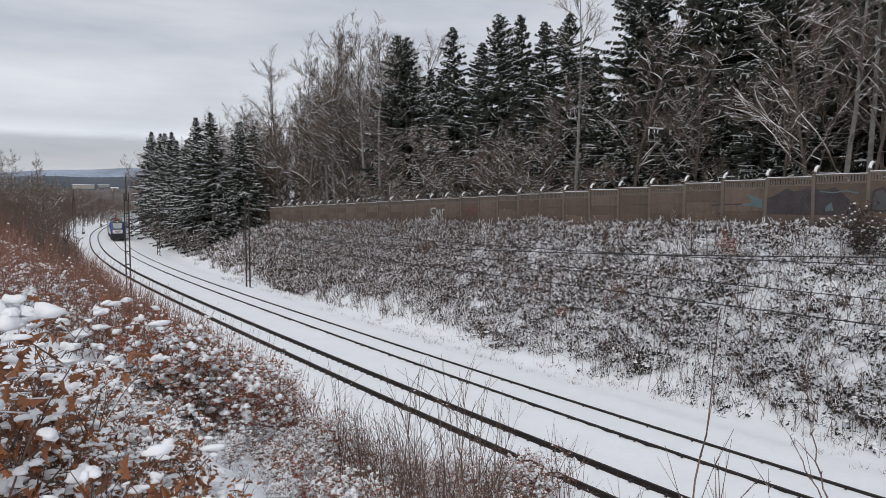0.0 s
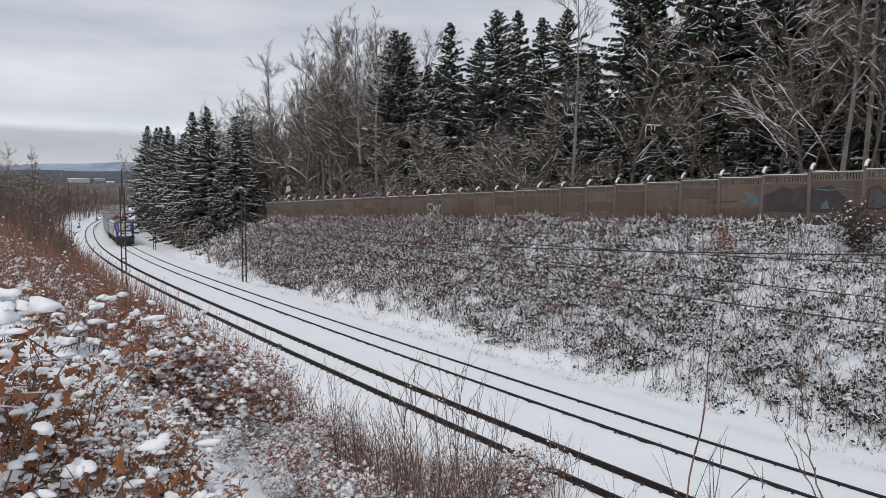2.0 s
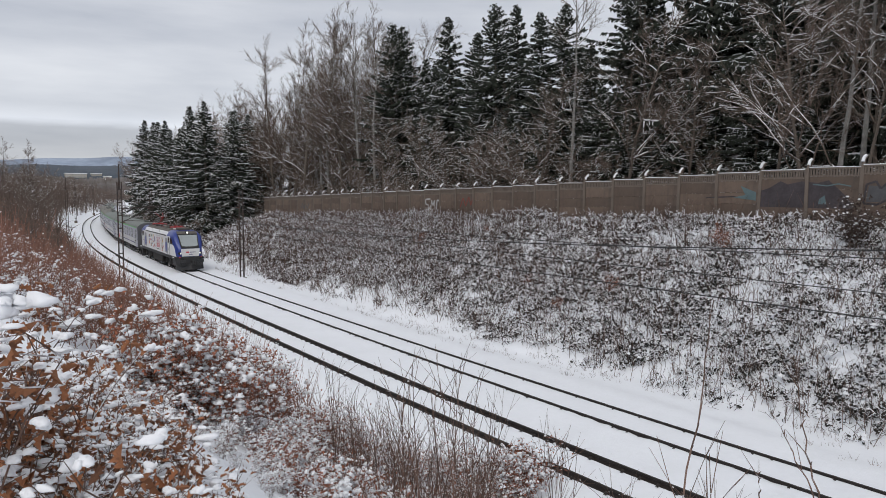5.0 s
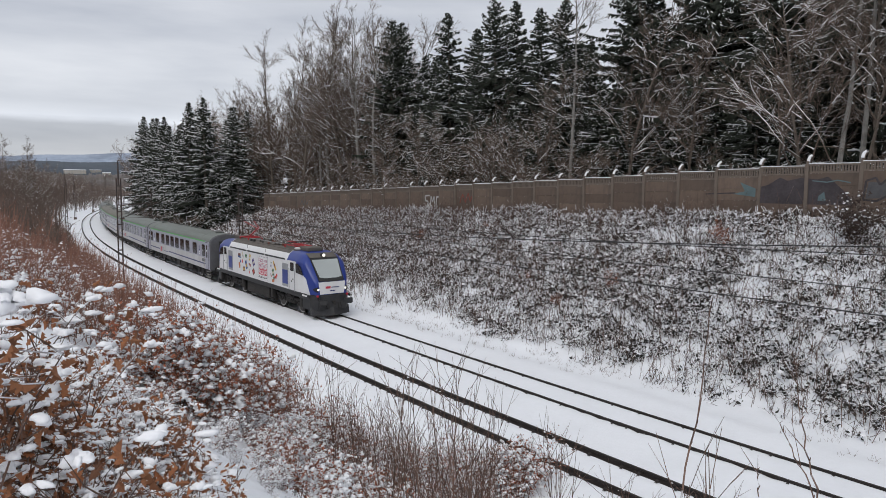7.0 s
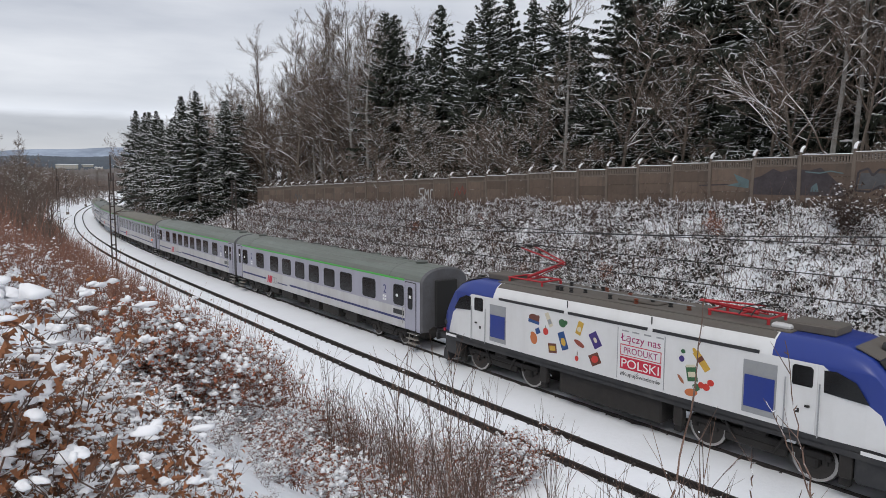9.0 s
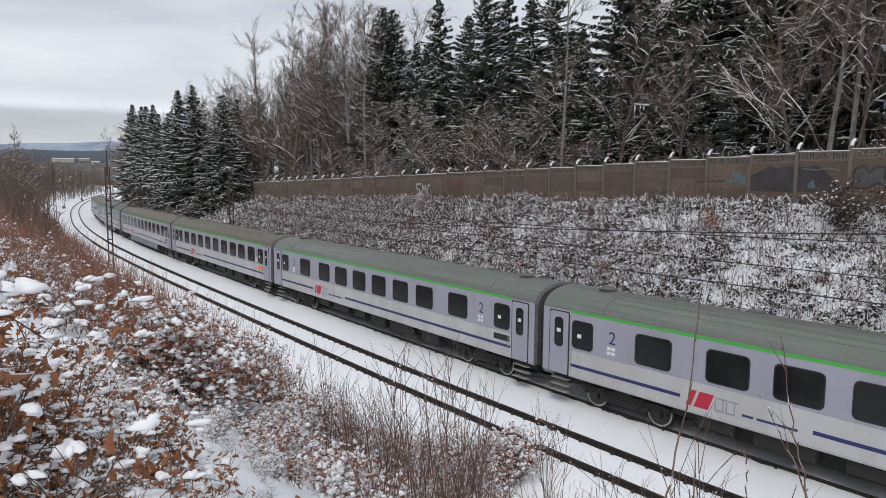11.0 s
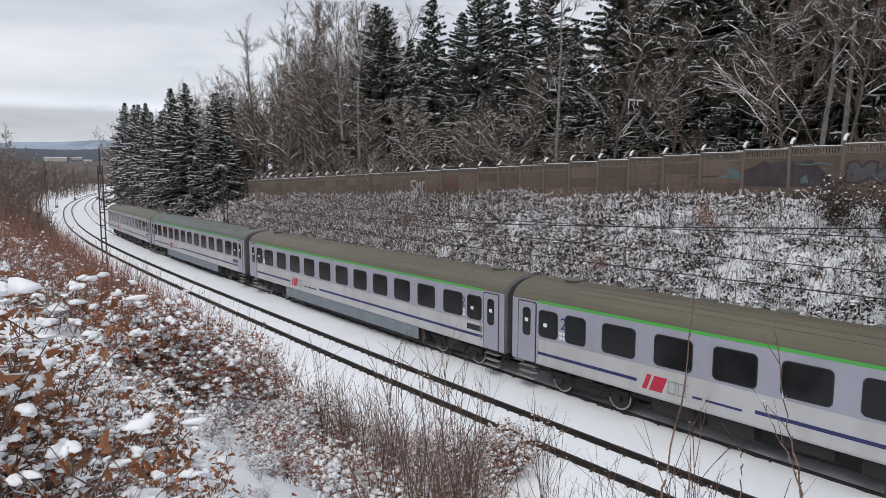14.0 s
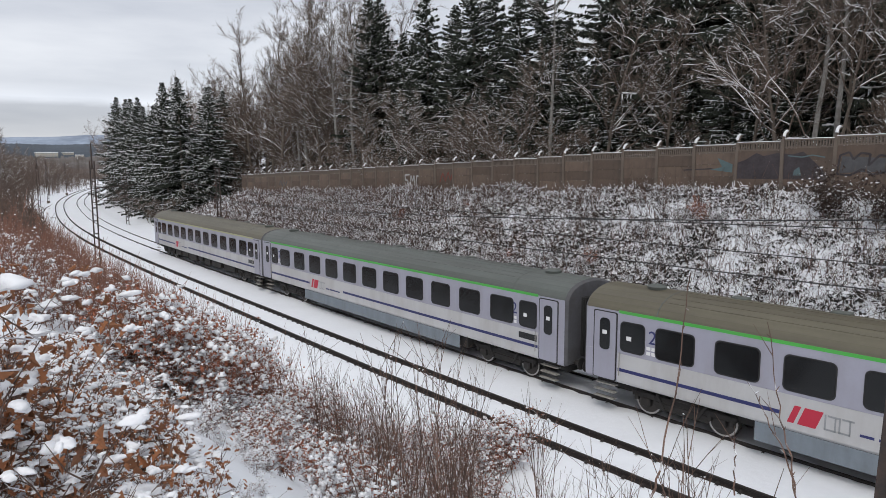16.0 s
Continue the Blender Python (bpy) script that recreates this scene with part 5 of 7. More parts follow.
def flats(px, dist, width, floors, z):
    a = radians(azimuth(px))
    m = pose(-math.sin(a) * dist, math.cos(a) * dist, z, 0, 0, math.degrees(a) + 8)
    ob = thing("apartment_block", m, "pale prefabricated apartment block far off in the valley", "building", "apartment blocks of the town")
    h = floors * 2.8
    part("wall", boxed(-width / 2, width / 2, -5, 5, -12, h), M_FLATS, ob)
    part("roof", boxed(-width / 2 - 0.3, width / 2 + 0.3, -5.3, 5.3, h, h + 0.6), M_SNOW_CLUMP, ob, "flat snowy roof")
    n = int(width / 3.2)
    me = None
    for f in range(floors):
        for k in range(n):
            if me is None:
                b = boxed(-0.8, 0.8, -0.06, 0.0, 0, 1.4)
                me = bpy.data.meshes.new("window")
                b.to_mesh(me)
                b.free()
                me.materials.append(M_PANE)
            o = part("window", me, None, ob)
            o.matrix_basis = pose(-width / 2 + 3.2 * (k + 0.5), -5.003, f * 2.8 + 0.9)


flats(150, 960, 24, 3, 18.0)
flats(186, 970, 12, 3, 18.5)
flats(205, 940, 8, 2, 17.5)

# ---------------------------------------------------------------- train
NOSE_T = np.array([0, 3.5, 6.5, 7, 8.5, 9, 11.5, 12.5, 13, 14, 14.5, 16])
NOSE_S = np.array([144.5, 89.5, 42.8, 35.0, 11.25, 3.2, -36.7, -52.5, -60.45, -76.1, -83.75, -106.2])

M_LILAC = material("coach_lilac", (0.35, 0.35, 0.42), 0.45, noise_scale=0.8, vary=0.05, dirt=(0.25, 0.24, 0.25), dirt_amount=0.5, dirt_scale=1.2, streak=True)
M_COACH_WHITE = material("coach_white", (0.52, 0.52, 0.525), 0.45, noise_scale=0.8, vary=0.05, dirt=(0.33, 0.31, 0.29), dirt_amount=0.6, dirt_scale=1.0, streak=True)
M_NAVY = material("navy_paint", (0.025, 0.03, 0.13), 0.5, noise_scale=2, vary=0.1)
M_GREEN = material("green_line", (0.075, 0.42, 0.07), 0.5, noise_scale=2, vary=0.1, dirt=(0.10, 0.22, 0.10), dirt_amount=0.5, dirt_scale=1.0)
M_YELLOW = material("faded_yellow_line", (0.40, 0.40, 0.22), 0.55, noise_scale=2, vary=0.1)
ROOF = dict(
    grey=material("roof_grey_green", (0.155, 0.18, 0.16), 0.5, noise_scale=0.7, vary=0.14, dirt=(0.09, 0.085, 0.07), dirt_amount=0.85, dirt_scale=0.9, bump=0.15, bump_scale=6, streak="along"),
    olive=material("roof_olive", (0.130, 0.118, 0.080), 0.5, noise_scale=0.7, vary=0.14, dirt=(0.075, 0.062, 0.048), dirt_amount=0.85, dirt_scale=0.9, bump=0.15, bump_scale=6, streak="along"),
    dark=material("roof_slate", (0.115, 0.13, 0.12), 0.5, noise_scale=0.7, vary=0.14, dirt=(0.07, 0.068, 0.06), dirt_amount=0.85, dirt_scale=0.9, bump=0.15, bump_scale=6, streak="along"))
M_GLASS = material("train_glass", (0.008, 0.009, 0.010), 0.10, spec=0.4)
# pale grey-green base with half metal: the reflected sky is partly painted in
M_SCREEN = material("windscreen_reflection", (0.30, 0.33, 0.32), 0.05, metal=0.5, spec=1.0)
M_SCREEN.node_tree.nodes["Principled BSDF"].inputs["Coat Weight"].default_value = 1.0
M_SCREEN.node_tree.nodes["Principled BSDF"].inputs["IOR"].default_value = 2.0
M_RUBBER = material("black_rubber", (0.02, 0.02, 0.02), 0.7)
M_UNDER = material("underframe_grime", (0.022, 0.020, 0.019), 0.85, noise_scale=3, vary=0.3, dirt=(0.04, 0.033, 0.029), dirt_amount=0.5, dirt_scale=2.5, bump=0.4)
M_SKIRT = material("skirt_blue_grey", (0.20, 0.235, 0.27), 0.6, noise_scale=1, vary=0.1, dirt=(0.10, 0.10, 0.10), dirt_amount=0.6, dirt_scale=1.5, streak=True)
M_WHEEL = material("worn_wheel_steel", (0.05, 0.045, 0.042), 0.5, metal=0.5, noise_scale=6, vary=0.2)
M_TREAD = material("polished_tread", (0.42, 0.41, 0.40), 0.4, metal=0.6, noise_scale=6, vary=0.15)
M_PAPER = material("paper", (0.75, 0.75, 0.75), 0.8)
M_STEP = material("step_edge", (0.30, 0.29, 0.27), 0.6, noise_scale=6, vary=0.15)
M_LOCO_WHITE = material("loco_white", (0.68, 0.685, 0.69), 0.35, noise_scale=0.7, vary=0.04, dirt=(0.50, 0.49, 0.47), dirt_amount=0.4, dirt_scale=1.0, streak=True)
M_LOCO_BLUE = material("loco_blue", (0.018, 0.040, 0.23), 0.3, noise_scale=0.8, vary=0.08, dirt=(0.04, 0.055, 0.18), dirt_amount=0.4, dirt_scale=1.2)
M_LOCO_GREY = material("loco_charcoal", (0.024, 0.025, 0.028), 0.55, noise_scale=2, vary=0.15, dirt=(0.07, 0.064, 0.058), dirt_amount=0.5, dirt_scale=2)
M_DECK = material("roof_deck", (0.12, 0.11, 0.098), 0.85, noise_scale=1.5, vary=0.2, dirt=(0.075, 0.055, 0.045), dirt_amount=0.8, dirt_scale=1.5)
M_RED = material("pantograph_red", (0.40, 0.022, 0.03), 0.5, noise_scale=5, vary=0.15)
M_POSTER_RED = material("poster_red", (0.50, 0.025, 0.055), 0.45)
M_GREY_METAL = material("louvre_grey", (0.33, 0.34, 0.35), 0.5, metal=0.3, noise_scale=2, vary=0.1)
M_LAMP = material("headlamp_glow", (0.75, 0.73, 0.66), 0.2, emit=1.0)
M_AMBER = material("amber_display", (0.9, 0.16, 0.04), 0.5, emit=0.7)


def paint(name, c):
    return material(name, c, 0.5, noise_scale=4, vary=0.12)


def mesh_of(name, bm, mat):
    me = bpy.data.meshes.new(name)
    bm.normal_update()
    bm.to_mesh(me)
    bm.free()
    me.materials.append(mat)
    return me


def text_part(body, size, x, z, y, mat, parent, name="lettering", width=None):
    cu = bpy.data.curves.new(name, "FONT")
    cu.body, cu.size, cu.align_x, cu.extrude = body, size, "CENTER", 0.002
    tmp = new("text_source", cu)
    me = bpy.data.meshes.new_from_object(tmp.evaluated_get(bpy.context.evaluated_depsgraph_get()))
    bpy.data.objects.remove(tmp)
    me.materials.clear()
    me.materials.append(mat)
    k = 1.0
    if width and len(me.vertices):
        xs = [v.co.x for v in me.vertices]
        k = width / (max(xs) - min(xs))
    me.transform(Matrix.Diagonal((k, 1, 1, 1)))
    ob = part(name, me, None, parent)
    ob.matrix_basis = pose(x, y, z, 90, 0, 0)
    return ob


WHEELSETS = []


def wheelset_mesh(r):
    sp = bmesh.new()
    for k in (-1, 1):
        cyl(sp, (0, k * 0.70, 0), (0, k * 0.83, 0), r, seg=20)
        cyl(sp, (0, k * 0.68, 0), (0, k * 0.71, 0), r + 0.03, seg=20)
        cyl(sp, (0, k * 0.83, 0), (0, k * 0.845, 0), r * 0.55, seg=14)
    cyl(sp, (0, -0.8, 0), (0, 0.8, 0), 0.09, seg=8)
    for k in range(5):
        a = 6.283 * k / 5
        for q in (-1, 1):
            box(sp, math.cos(a) * r * 0.72 - 0.045, math.cos(a) * r * 0.72 + 0.045, q * 0.83, q * 0.838, math.sin(a) * r * 0.72 - 0.045, math.sin(a) * r * 0.72 + 0.045)
    dull = len(sp.faces)
    for k in (-1, 1):
        cyl(sp, (0, k * 0.838, 0), (0, k * 0.848, 0), r, seg=24)
    sp.faces.ensure_lookup_table()
    for f in sp.faces[dull:]:
        f.material_index = 1
    for k in (-1, 1):
        cyl(sp, (0, k * 0.846, 0), (0, k * 0.856, 0), r * 0.87, seg=24)
        cyl(sp, (0, k * 0.856, 0), (0, k * 0.875, 0), r * 0.3, seg=14)
    me = mesh_of("wheelset", sp, M_WHEEL)
    me.materials.append(M_TREAD)
    return me


WHEEL_COACH, WHEEL_LOCO = wheelset_mesh(0.46), wheelset_mesh(0.60)


def bogie(parent, x, wheelbase, r, me, heavy=False):
    b = bmesh.new()
    for k in (-1, 1):
        y = k * 1.02
        box(b, -wheelbase / 2 - 0.5, wheelbase / 2 + 0.5, y - 0.07, y + 0.07, r + 0.12, r + 0.32, bevel=0.03)
        box(b, -0.9, 0.9, y - 0.08, y + 0.08, r - 0.12, r + 0.14, bevel=0.04)
        for q in (-1, 1):
            box(b, q * wheelbase / 2 - 0.17, q * wheelbase / 2 + 0.17, y - 0.11, y + 0.13, r - 0.17, r + 0.17, bevel=0.05)
            cyl(b, (q * (wheelbase / 2 - 0.34), y, r), (q * (wheelbase / 2 - 0.34), y, r + 0.3), 0.09, seg=8)
            cyl(b, (q * (wheelbase / 2 + 0.34), y, r), (q * (wheelbase / 2 + 0.34), y, r + 0.3), 0.09, seg=8)
            cyl(b, (q * 0.55, y + k * 0.1, r - 0.05), (q * 0.85, y + k * 0.1, r + 0.45), 0.045, seg=8)
        box(b, -0.35, 0.35, y - 0.12, y + 0.12, r + 0.3, r + 0.5, bevel=0.04)
    box(b, -0.4, 0.4, -1.0, 1.0, r - 0.05, r + 0.25)
    if heavy:
        for k in (-1, 1):
            box(b, k * (wheelbase / 2 + 0.85) - 0.14, k * (wheelbase / 2 + 0.85) + 0.14, -1.15, -0.95, 0.25, 1.05, bevel=0.03)
            box(b, k * (wheelbase / 2 + 0.85) - 0.14, k * (wheelbase / 2 + 0.85) + 0.14, 0.95, 1.15, 0.25, 1.05, bevel=0.03)
    bo = part("bogie", b, M_UNDER, parent, "grimy dark bogie frame")
    bo.matrix_basis = pose(x, 0, 0)
    for q in (-1, 1):
        w = part("wheelset", me, None, bo)
        w.matrix_basis = pose(q * wheelbase / 2, 0, r)
        WHEELSETS.append((w, q * wheelbase / 2, r))
    return bo


def swept(profile, x0, x1, mat, name, closed_ends=True):
    """A shell with that (y, z) profile from x0 to x1."""
    b = bmesh.new()
    rings = [[b.verts.new((x, y, z)) for y, z in profile] for x in (x0, x1)]
    n = len(profile)
    for i in range(n):
        j = (i + 1) % n
        b.faces.new((rings[0][i], rings[1][i], rings[1][j], rings[0][j]))
    if closed_ends:
        b.faces.new(rings[0][::-1])
        b.faces.new(rings[1])
    bmesh.ops.recalc_face_normals(b, faces=b.faces[:])
    return mesh_of(name, b, mat)


COACH_MESH = {}
M_END = material("coach_end_grime", (0.10, 0.10, 0.11), 0.7, noise_scale=1, vary=0.2, dirt=(0.05, 0.045, 0.04), dirt_amount=0.7, dirt_scale=1.5)


def coach(length, roof, centres, line, skirt, display, label):
    ob = thing("passenger_coach", pose(0, 0, 0), label, "railway coach", "coaches of the train")
    L = length / 2
    W = 1.41
    half = [(W, 3.40), (1.37, 3.50), (1.27, 3.66), (1.08, 3.82), (0.78, 3.95), (0.4, 4.03), (0.0, 4.06)]
    low = [(-W, 1.98), (-W, 1.05), (-W + 0.05, 0.97), (W - 0.05, 0.97), (W, 1.05), (W, 1.98)]
    up = [(-W, 1.984), (W, 1.984), (W, 3.40), (-W, 3.40)]
    arc = half + [(-y, z) for y, z in half[-2::-1]]
    part("lower_body", swept(low, -L + 0.1, L - 0.1, M_COACH_WHITE, "lower_body"), None, ob, "pale grey lower side panel")
    part("upper_body", swept(up, -L + 0.1, L - 0.1, M_LILAC, "upper_body"), None, ob, "lilac-grey window band")
    part("roof", swept([(y * 1.004, z + 0.004) for y, z in arc], -L + 0.1, L - 0.1, ROOF[roof], "roof"), None, ob, "grimy curved roof")
    for y in (-1.0, -0.72, -0.36, 0.0, 0.36, 0.72, 1.0):
        z = np.interp(abs(y), [q[0] for q in half[::-1]], [q[1] for q in half[::-1]])
        part("roof_rib", boxed(-L + 2.9, L - 2.9, y - 0.018, y + 0.018, z - 0.01, z + 0.010), ROOF[roof], ob)
    for e in (-1, 1):
        xa, xb = sorted((e * (L - 0.1), e * (L - 1.36)))
        part("vestibule_panel", swept([(y * 1.003, z) for y, z in low], xa, xb, M_LILAC, "vestibule_panel"), None, ob, "lilac-grey panel below the entrance")
        b = bmesh.new()
        prof = low[1:5] + [(W, 3.40)] + half[1:-1] + [(0, 4.06)] + [(-y, z) for y, z in half[-2:0:-1]] + [(-W, 3.40)]
        v0 = [b.verts.new((e * (L - 0.1), y, z)) for y, z in prof]
        v1 = [b.verts.new((e * L, y * 0.94, 2.5 + (z - 2.5) * 0.95)) for y, z in prof]
        for i in range(len(prof)):
            j = (i + 1) % len(prof)
            b.faces.new((v0[i], v0[j], v1[j], v1[i]))
        b.faces.new(v1)
        bmesh.ops.recalc_face_normals(b, faces=b.faces[:])
        part("end_wall", b, M_END, ob, "grimy grey end wall")
        b = bmesh.new()
        for k in range(3):
            x = e * (L + 0.02 + 0.07 * k)
            box(b, x - 0.03, x + 0.03, -0.62, 0.62, 1.25, 3.45, bevel=0.02)
        part("gangway", b, M_RUBBER, ob, "black rubber gangway bellows")
        for k in (-1, 1):
            b = bmesh.new()
            cyl(b, (e * L, k * 0.875, 1.06), (e * (L + 0.26), k * 0.875, 1.06), 0.09, seg=10)
            cyl(b, (e * (L + 0.24), k * 0.875, 1.06), (e * (L + 0.28), k * 0.875, 1.06), 0.22, seg=14)
            part("buffer", b, M_UNDER, ob)
        b = bmesh.new()
        cyl(b, (e * (L - 1.9), 0.0, 4.03), (e * (L - 1.9), 0, 4.14), 0.30, 0.33, seg=16)
        cyl(b, (e * (L - 1.9), 0.0, 4.14), (e * (L - 1.9), 0, 4.2), 0.33, 0.2, seg=16)
        part("roof_ventilator", b, ROOF["dark"], ob)
        part("roof_end_seam", swept([(y * 1.008, z + 0.012) for y, z in arc], e * (L - 2.75), e * (L - 2.72), ROOF["dark"], "roof_end_seam"), None, ob)
    for x in np.linspace(-L + 4.5, L - 4.5, 7):
        part("roof_hatch", boxed(x - 0.25, x + 0.25, 0.3, 0.7, 4.0, 4.08, bevel=0.02), ROOF["dark"], ob)
    # sides: the same on both
    if "win" not in COACH_MESH:
        COACH_MESH["win"] = mesh_of("window", rounded_plate(bmesh.new(), -0.66, 0.66, 2.08, 3.10, 0, 0.16, 0.012), M_RUBBER)
        COACH_MESH["pane"] = mesh_of("pane", rounded_plate(bmesh.new(), -0.62, 0.62, 2.12, 3.06, 0, 0.14, 0.008), M_GLASS)
        COACH_MESH["swin"] = mesh_of("window", rounded_plate(bmesh.new(), -0.46, 0.46, 2.08, 3.10, 0, 0.16, 0.012), M_RUBBER)
        COACH_MESH["spane"] = mesh_of("pane", rounded_plate(bmesh.new(), -0.42, 0.42, 2.12, 3.06, 0, 0.14, 0.008), M_GLASS)
        COACH_MESH["door"] = mesh_of("door", rounded_plate(bmesh.new(), -0.42, 0.42, 1.02, 3.30, 0, 0.06, 0.02), M_LILAC)
        COACH_MESH["gap"] = mesh_of("door_seal", rounded_plate(bmesh.new(), -0.47, 0.47, 0.99, 3.34, 0, 0.07, 0.008), M_RUBBER)
        COACH_MESH["dwin"] = mesh_of("window", rounded_plate(bmesh.new(), -0.2, 0.2, 2.02, 3.1, 0, 0.14, 0.01), M_GLASS)
        COACH_MESH["note"] = mesh_of("notice", boxed(-0.09, 0.09, -0.004, 0, -0.07, 0.07), M_PAPER)
        COACH_MESH["rail"] = mesh_of("handrail", cyl(bmesh.new(), (0, -0.06, 1.25), (0, -0.06, 2.05), 0.016, seg=6), M_STEP)
        COACH_MESH["step"] = mesh_of("step", boxed(-0.4, 0.4, -0.05, 0.16, -0.012, 0.012), M_STEP)

    def side_part(name, key, x, k, y=W, z=0.0, parent=None, label=""):
        o = part(name, COACH_MESH[key] if isinstance(key, str) else key, None, parent or ob, label)
        o.matrix_basis = pose(x * -k, y * k, z, 0, 0, 0 if k < 0 else 180)
        return o

    for k in (-1, 1):
        for c in centres:
            slim = "s" if len(centres) == 10 and c < -8 else ""
            w = side_part("window", slim + "win", c, k)
            p = part("pane", COACH_MESH[slim + "pane"], None, w)
            p.matrix_basis = pose(0, -0.0125, 0)
        for x in (L - 1.9, -L + 1.9):
            w = side_part("window", "swin", x, k)
            p = part("pane", COACH_MESH["spane"], None, w)
            p.matrix_basis = pose(0, -0.0125, 0)
            p = part("notice", COACH_MESH["note"], None, w, "white paper notice")
            p.matrix_basis = pose(-0.12, -0.0225, 2.55)
        for x, q in ((L - 0.86, 1), (-L + 0.86, -1)):
            g = side_part("door_seal", "gap", x, k)
            d = side_part("door", "door", x, k, W + 0.009, 0, None, "lilac-grey entrance door")
            p = part("window", COACH_MESH["dwin"], None, d)
            p.matrix_basis = pose(0, -0.021, 0)
            for z in (2.62,):
                p = part("notice", COACH_MESH["note"], None, d, "white paper notice")
                p.matrix_basis = pose(0, -0.032, z)
            side_part("handrail", "rail", x - q * 0.6 , k)
            for z, y in ((0.80, 1.32), (0.56, 1.36), (0.34, 1.40)):
                side_part("step", "step", x, k, y, z)
        e = boxed(-L + 1.38, L - 1.38, -0.006, 0.0, 3.34, 3.44)
        side_part("cantrail_line", mesh_of("cantrail_line", e, line), 0, k)
        # dark blue stripe, broken for the emblem
        lx = -L + 6.65 if length < 25 else -L + 7.5
        for x0, x1 in ((-L + 1.38, lx - 0.95), (lx + 2.9, L - 1.38)):
            side_part("stripe", mesh_of("stripe", boxed(x0, x1, -0.006, 0, 1.38, 1.49), M_NAVY), 0, k)
        # emblem as plain slanted shapes, and the bars that stand for lettering
        b = bmesh.new()
        for x0, w_, z0, z1 in ((-0.72, 0.17, 1.22, 1.72), (-0.46, 0.46, 1.22, 1.72)):
            vs = [b.verts.new((x + lx + (z - 1.3) * 0.35, -0.006, z)) for x, z in ((x0, z0), (x0 + w_, z0), (x0 + w_, z1), (x0, z1))]
            b.faces.new(vs)
        r = bmesh.ops.extrude_face_region(b, geom=b.faces[:])
        bmesh.ops.translate(b, verts=[q for q in r["geom"] if isinstance(q, bmesh.types.BMVert)], vec=(0, 0.006, 0))
        bmesh.ops.recalc_face_normals(b, faces=b.faces[:])
        side_part("emblem", mesh_of("emblem", b, M_POSTER_RED), 0, k)
        b = bmesh.new()
        for x0 in (0.18, 0.52):
            for xa, xb, za, zb in ((x0, x0 + 0.28, 1.63, 1.68), (x0, x0 + 0.28, 1.26, 1.31), (x0, x0 + 0.04, 1.26, 1.68), (x0 + 0.24, x0 + 0.28, 1.26, 1.68)):
                box(b, lx + xa + (za - 1.3) * 0.2, lx + xb + (za - 1.3) * 0.2, -0.006, 0, za, zb)
        tagged(side_part("emblem_outline", mesh_of("emblem_outline", b, M_GREY_METAL), 0, k), kind="stuff")
        b = bmesh.new()
        for x0, w_ in ((1.0, 0.32), (1.42, 1.1)):
            box(b, lx + x0, lx + x0 + w_, -0.006, 0, 1.33, 1.40)
        side_part("lettering_bar", mesh_of("lettering_bar", b, M_NAVY), lx * 0, k)
        b = boxed(-0.46, 0.46, -0.012, 0, 1.62, 1.86)
        dsp = side_part("display_board", mesh_of("display_board", b, M_GLASS), L - 1.9, k, label="dark destination display")
        if display:
            b = bmesh.new()
            for x0, x1, z0, z1 in ((-0.42, -0.30, 1.77, 1.83), (-0.26, 0.40, 1.77, 1.83), (-0.30, 0.42, 1.66, 1.73), (-0.42, -0.36, 1.66, 1.73)):
                box(b, x0, x1, -0.016, -0.012, z0, z1)
            p = part("display_text", b, M_AMBER, dsp, "glowing orange lettering bars")
        number = 3.15 if len(centres) < 9 else 2.62
        for x in (L - number, -L + number):
            if k < 0:
                text_part("2", 0.62, x, 2.52, -W - 0.004, M_NAVY, ob, "class_number")
            for dx, dz in ((-0.13, 2.36), (0.05, 2.36), (-0.13, 2.2), (0.05, 2.2)):
                o = side_part("pictogram", "note", x + dx * 1.0, k, W, dz)
                o.scale = (0.8, 1, 0.8)
    # under the floor
    b = bmesh.new()
    rng = random.Random(int(length * 10) + len(centres))
    x = -L + 6.2
    while x < L - 7.2:
        w_ = rng.uniform(0.8, 2.2)
        for k in (-1, 1):
            box(b, x, x + w_, k * 1.25, k * 0.55, rng.uniform(0.38, 0.6), 0.96, bevel=0.02)
        x += w_ + rng.uniform(0.2, 0.8)
    # two long core boxes, added to stop light passing beneath the coach
    box(b, -L + 0.3, L - 0.3, -0.95, 0.95, 0.62, 0.97)
    box(b, -L + 5.8, L - 5.8, -0.7, 0.7, 0.3, 0.7)
    part("underfloor_equipment", b, M_UNDER, ob, "grimy boxes under the floor around an added light-blocking core")
    if skirt:
        for k in (-1, 1):
            part("skirt", boxed(-L + 5.9, L - 5.9, k * 1.36, k * 1.40, 0.42, 0.968, bevel=0.01), M_SKIRT, ob, "blue-grey side skirt")
    base = 17.2 if length < 25 else 19.0
    for e in (-1, 1):
        bogie(ob, e * base / 2, 2.5, 0.46, WHEEL_COACH)
    return ob, base


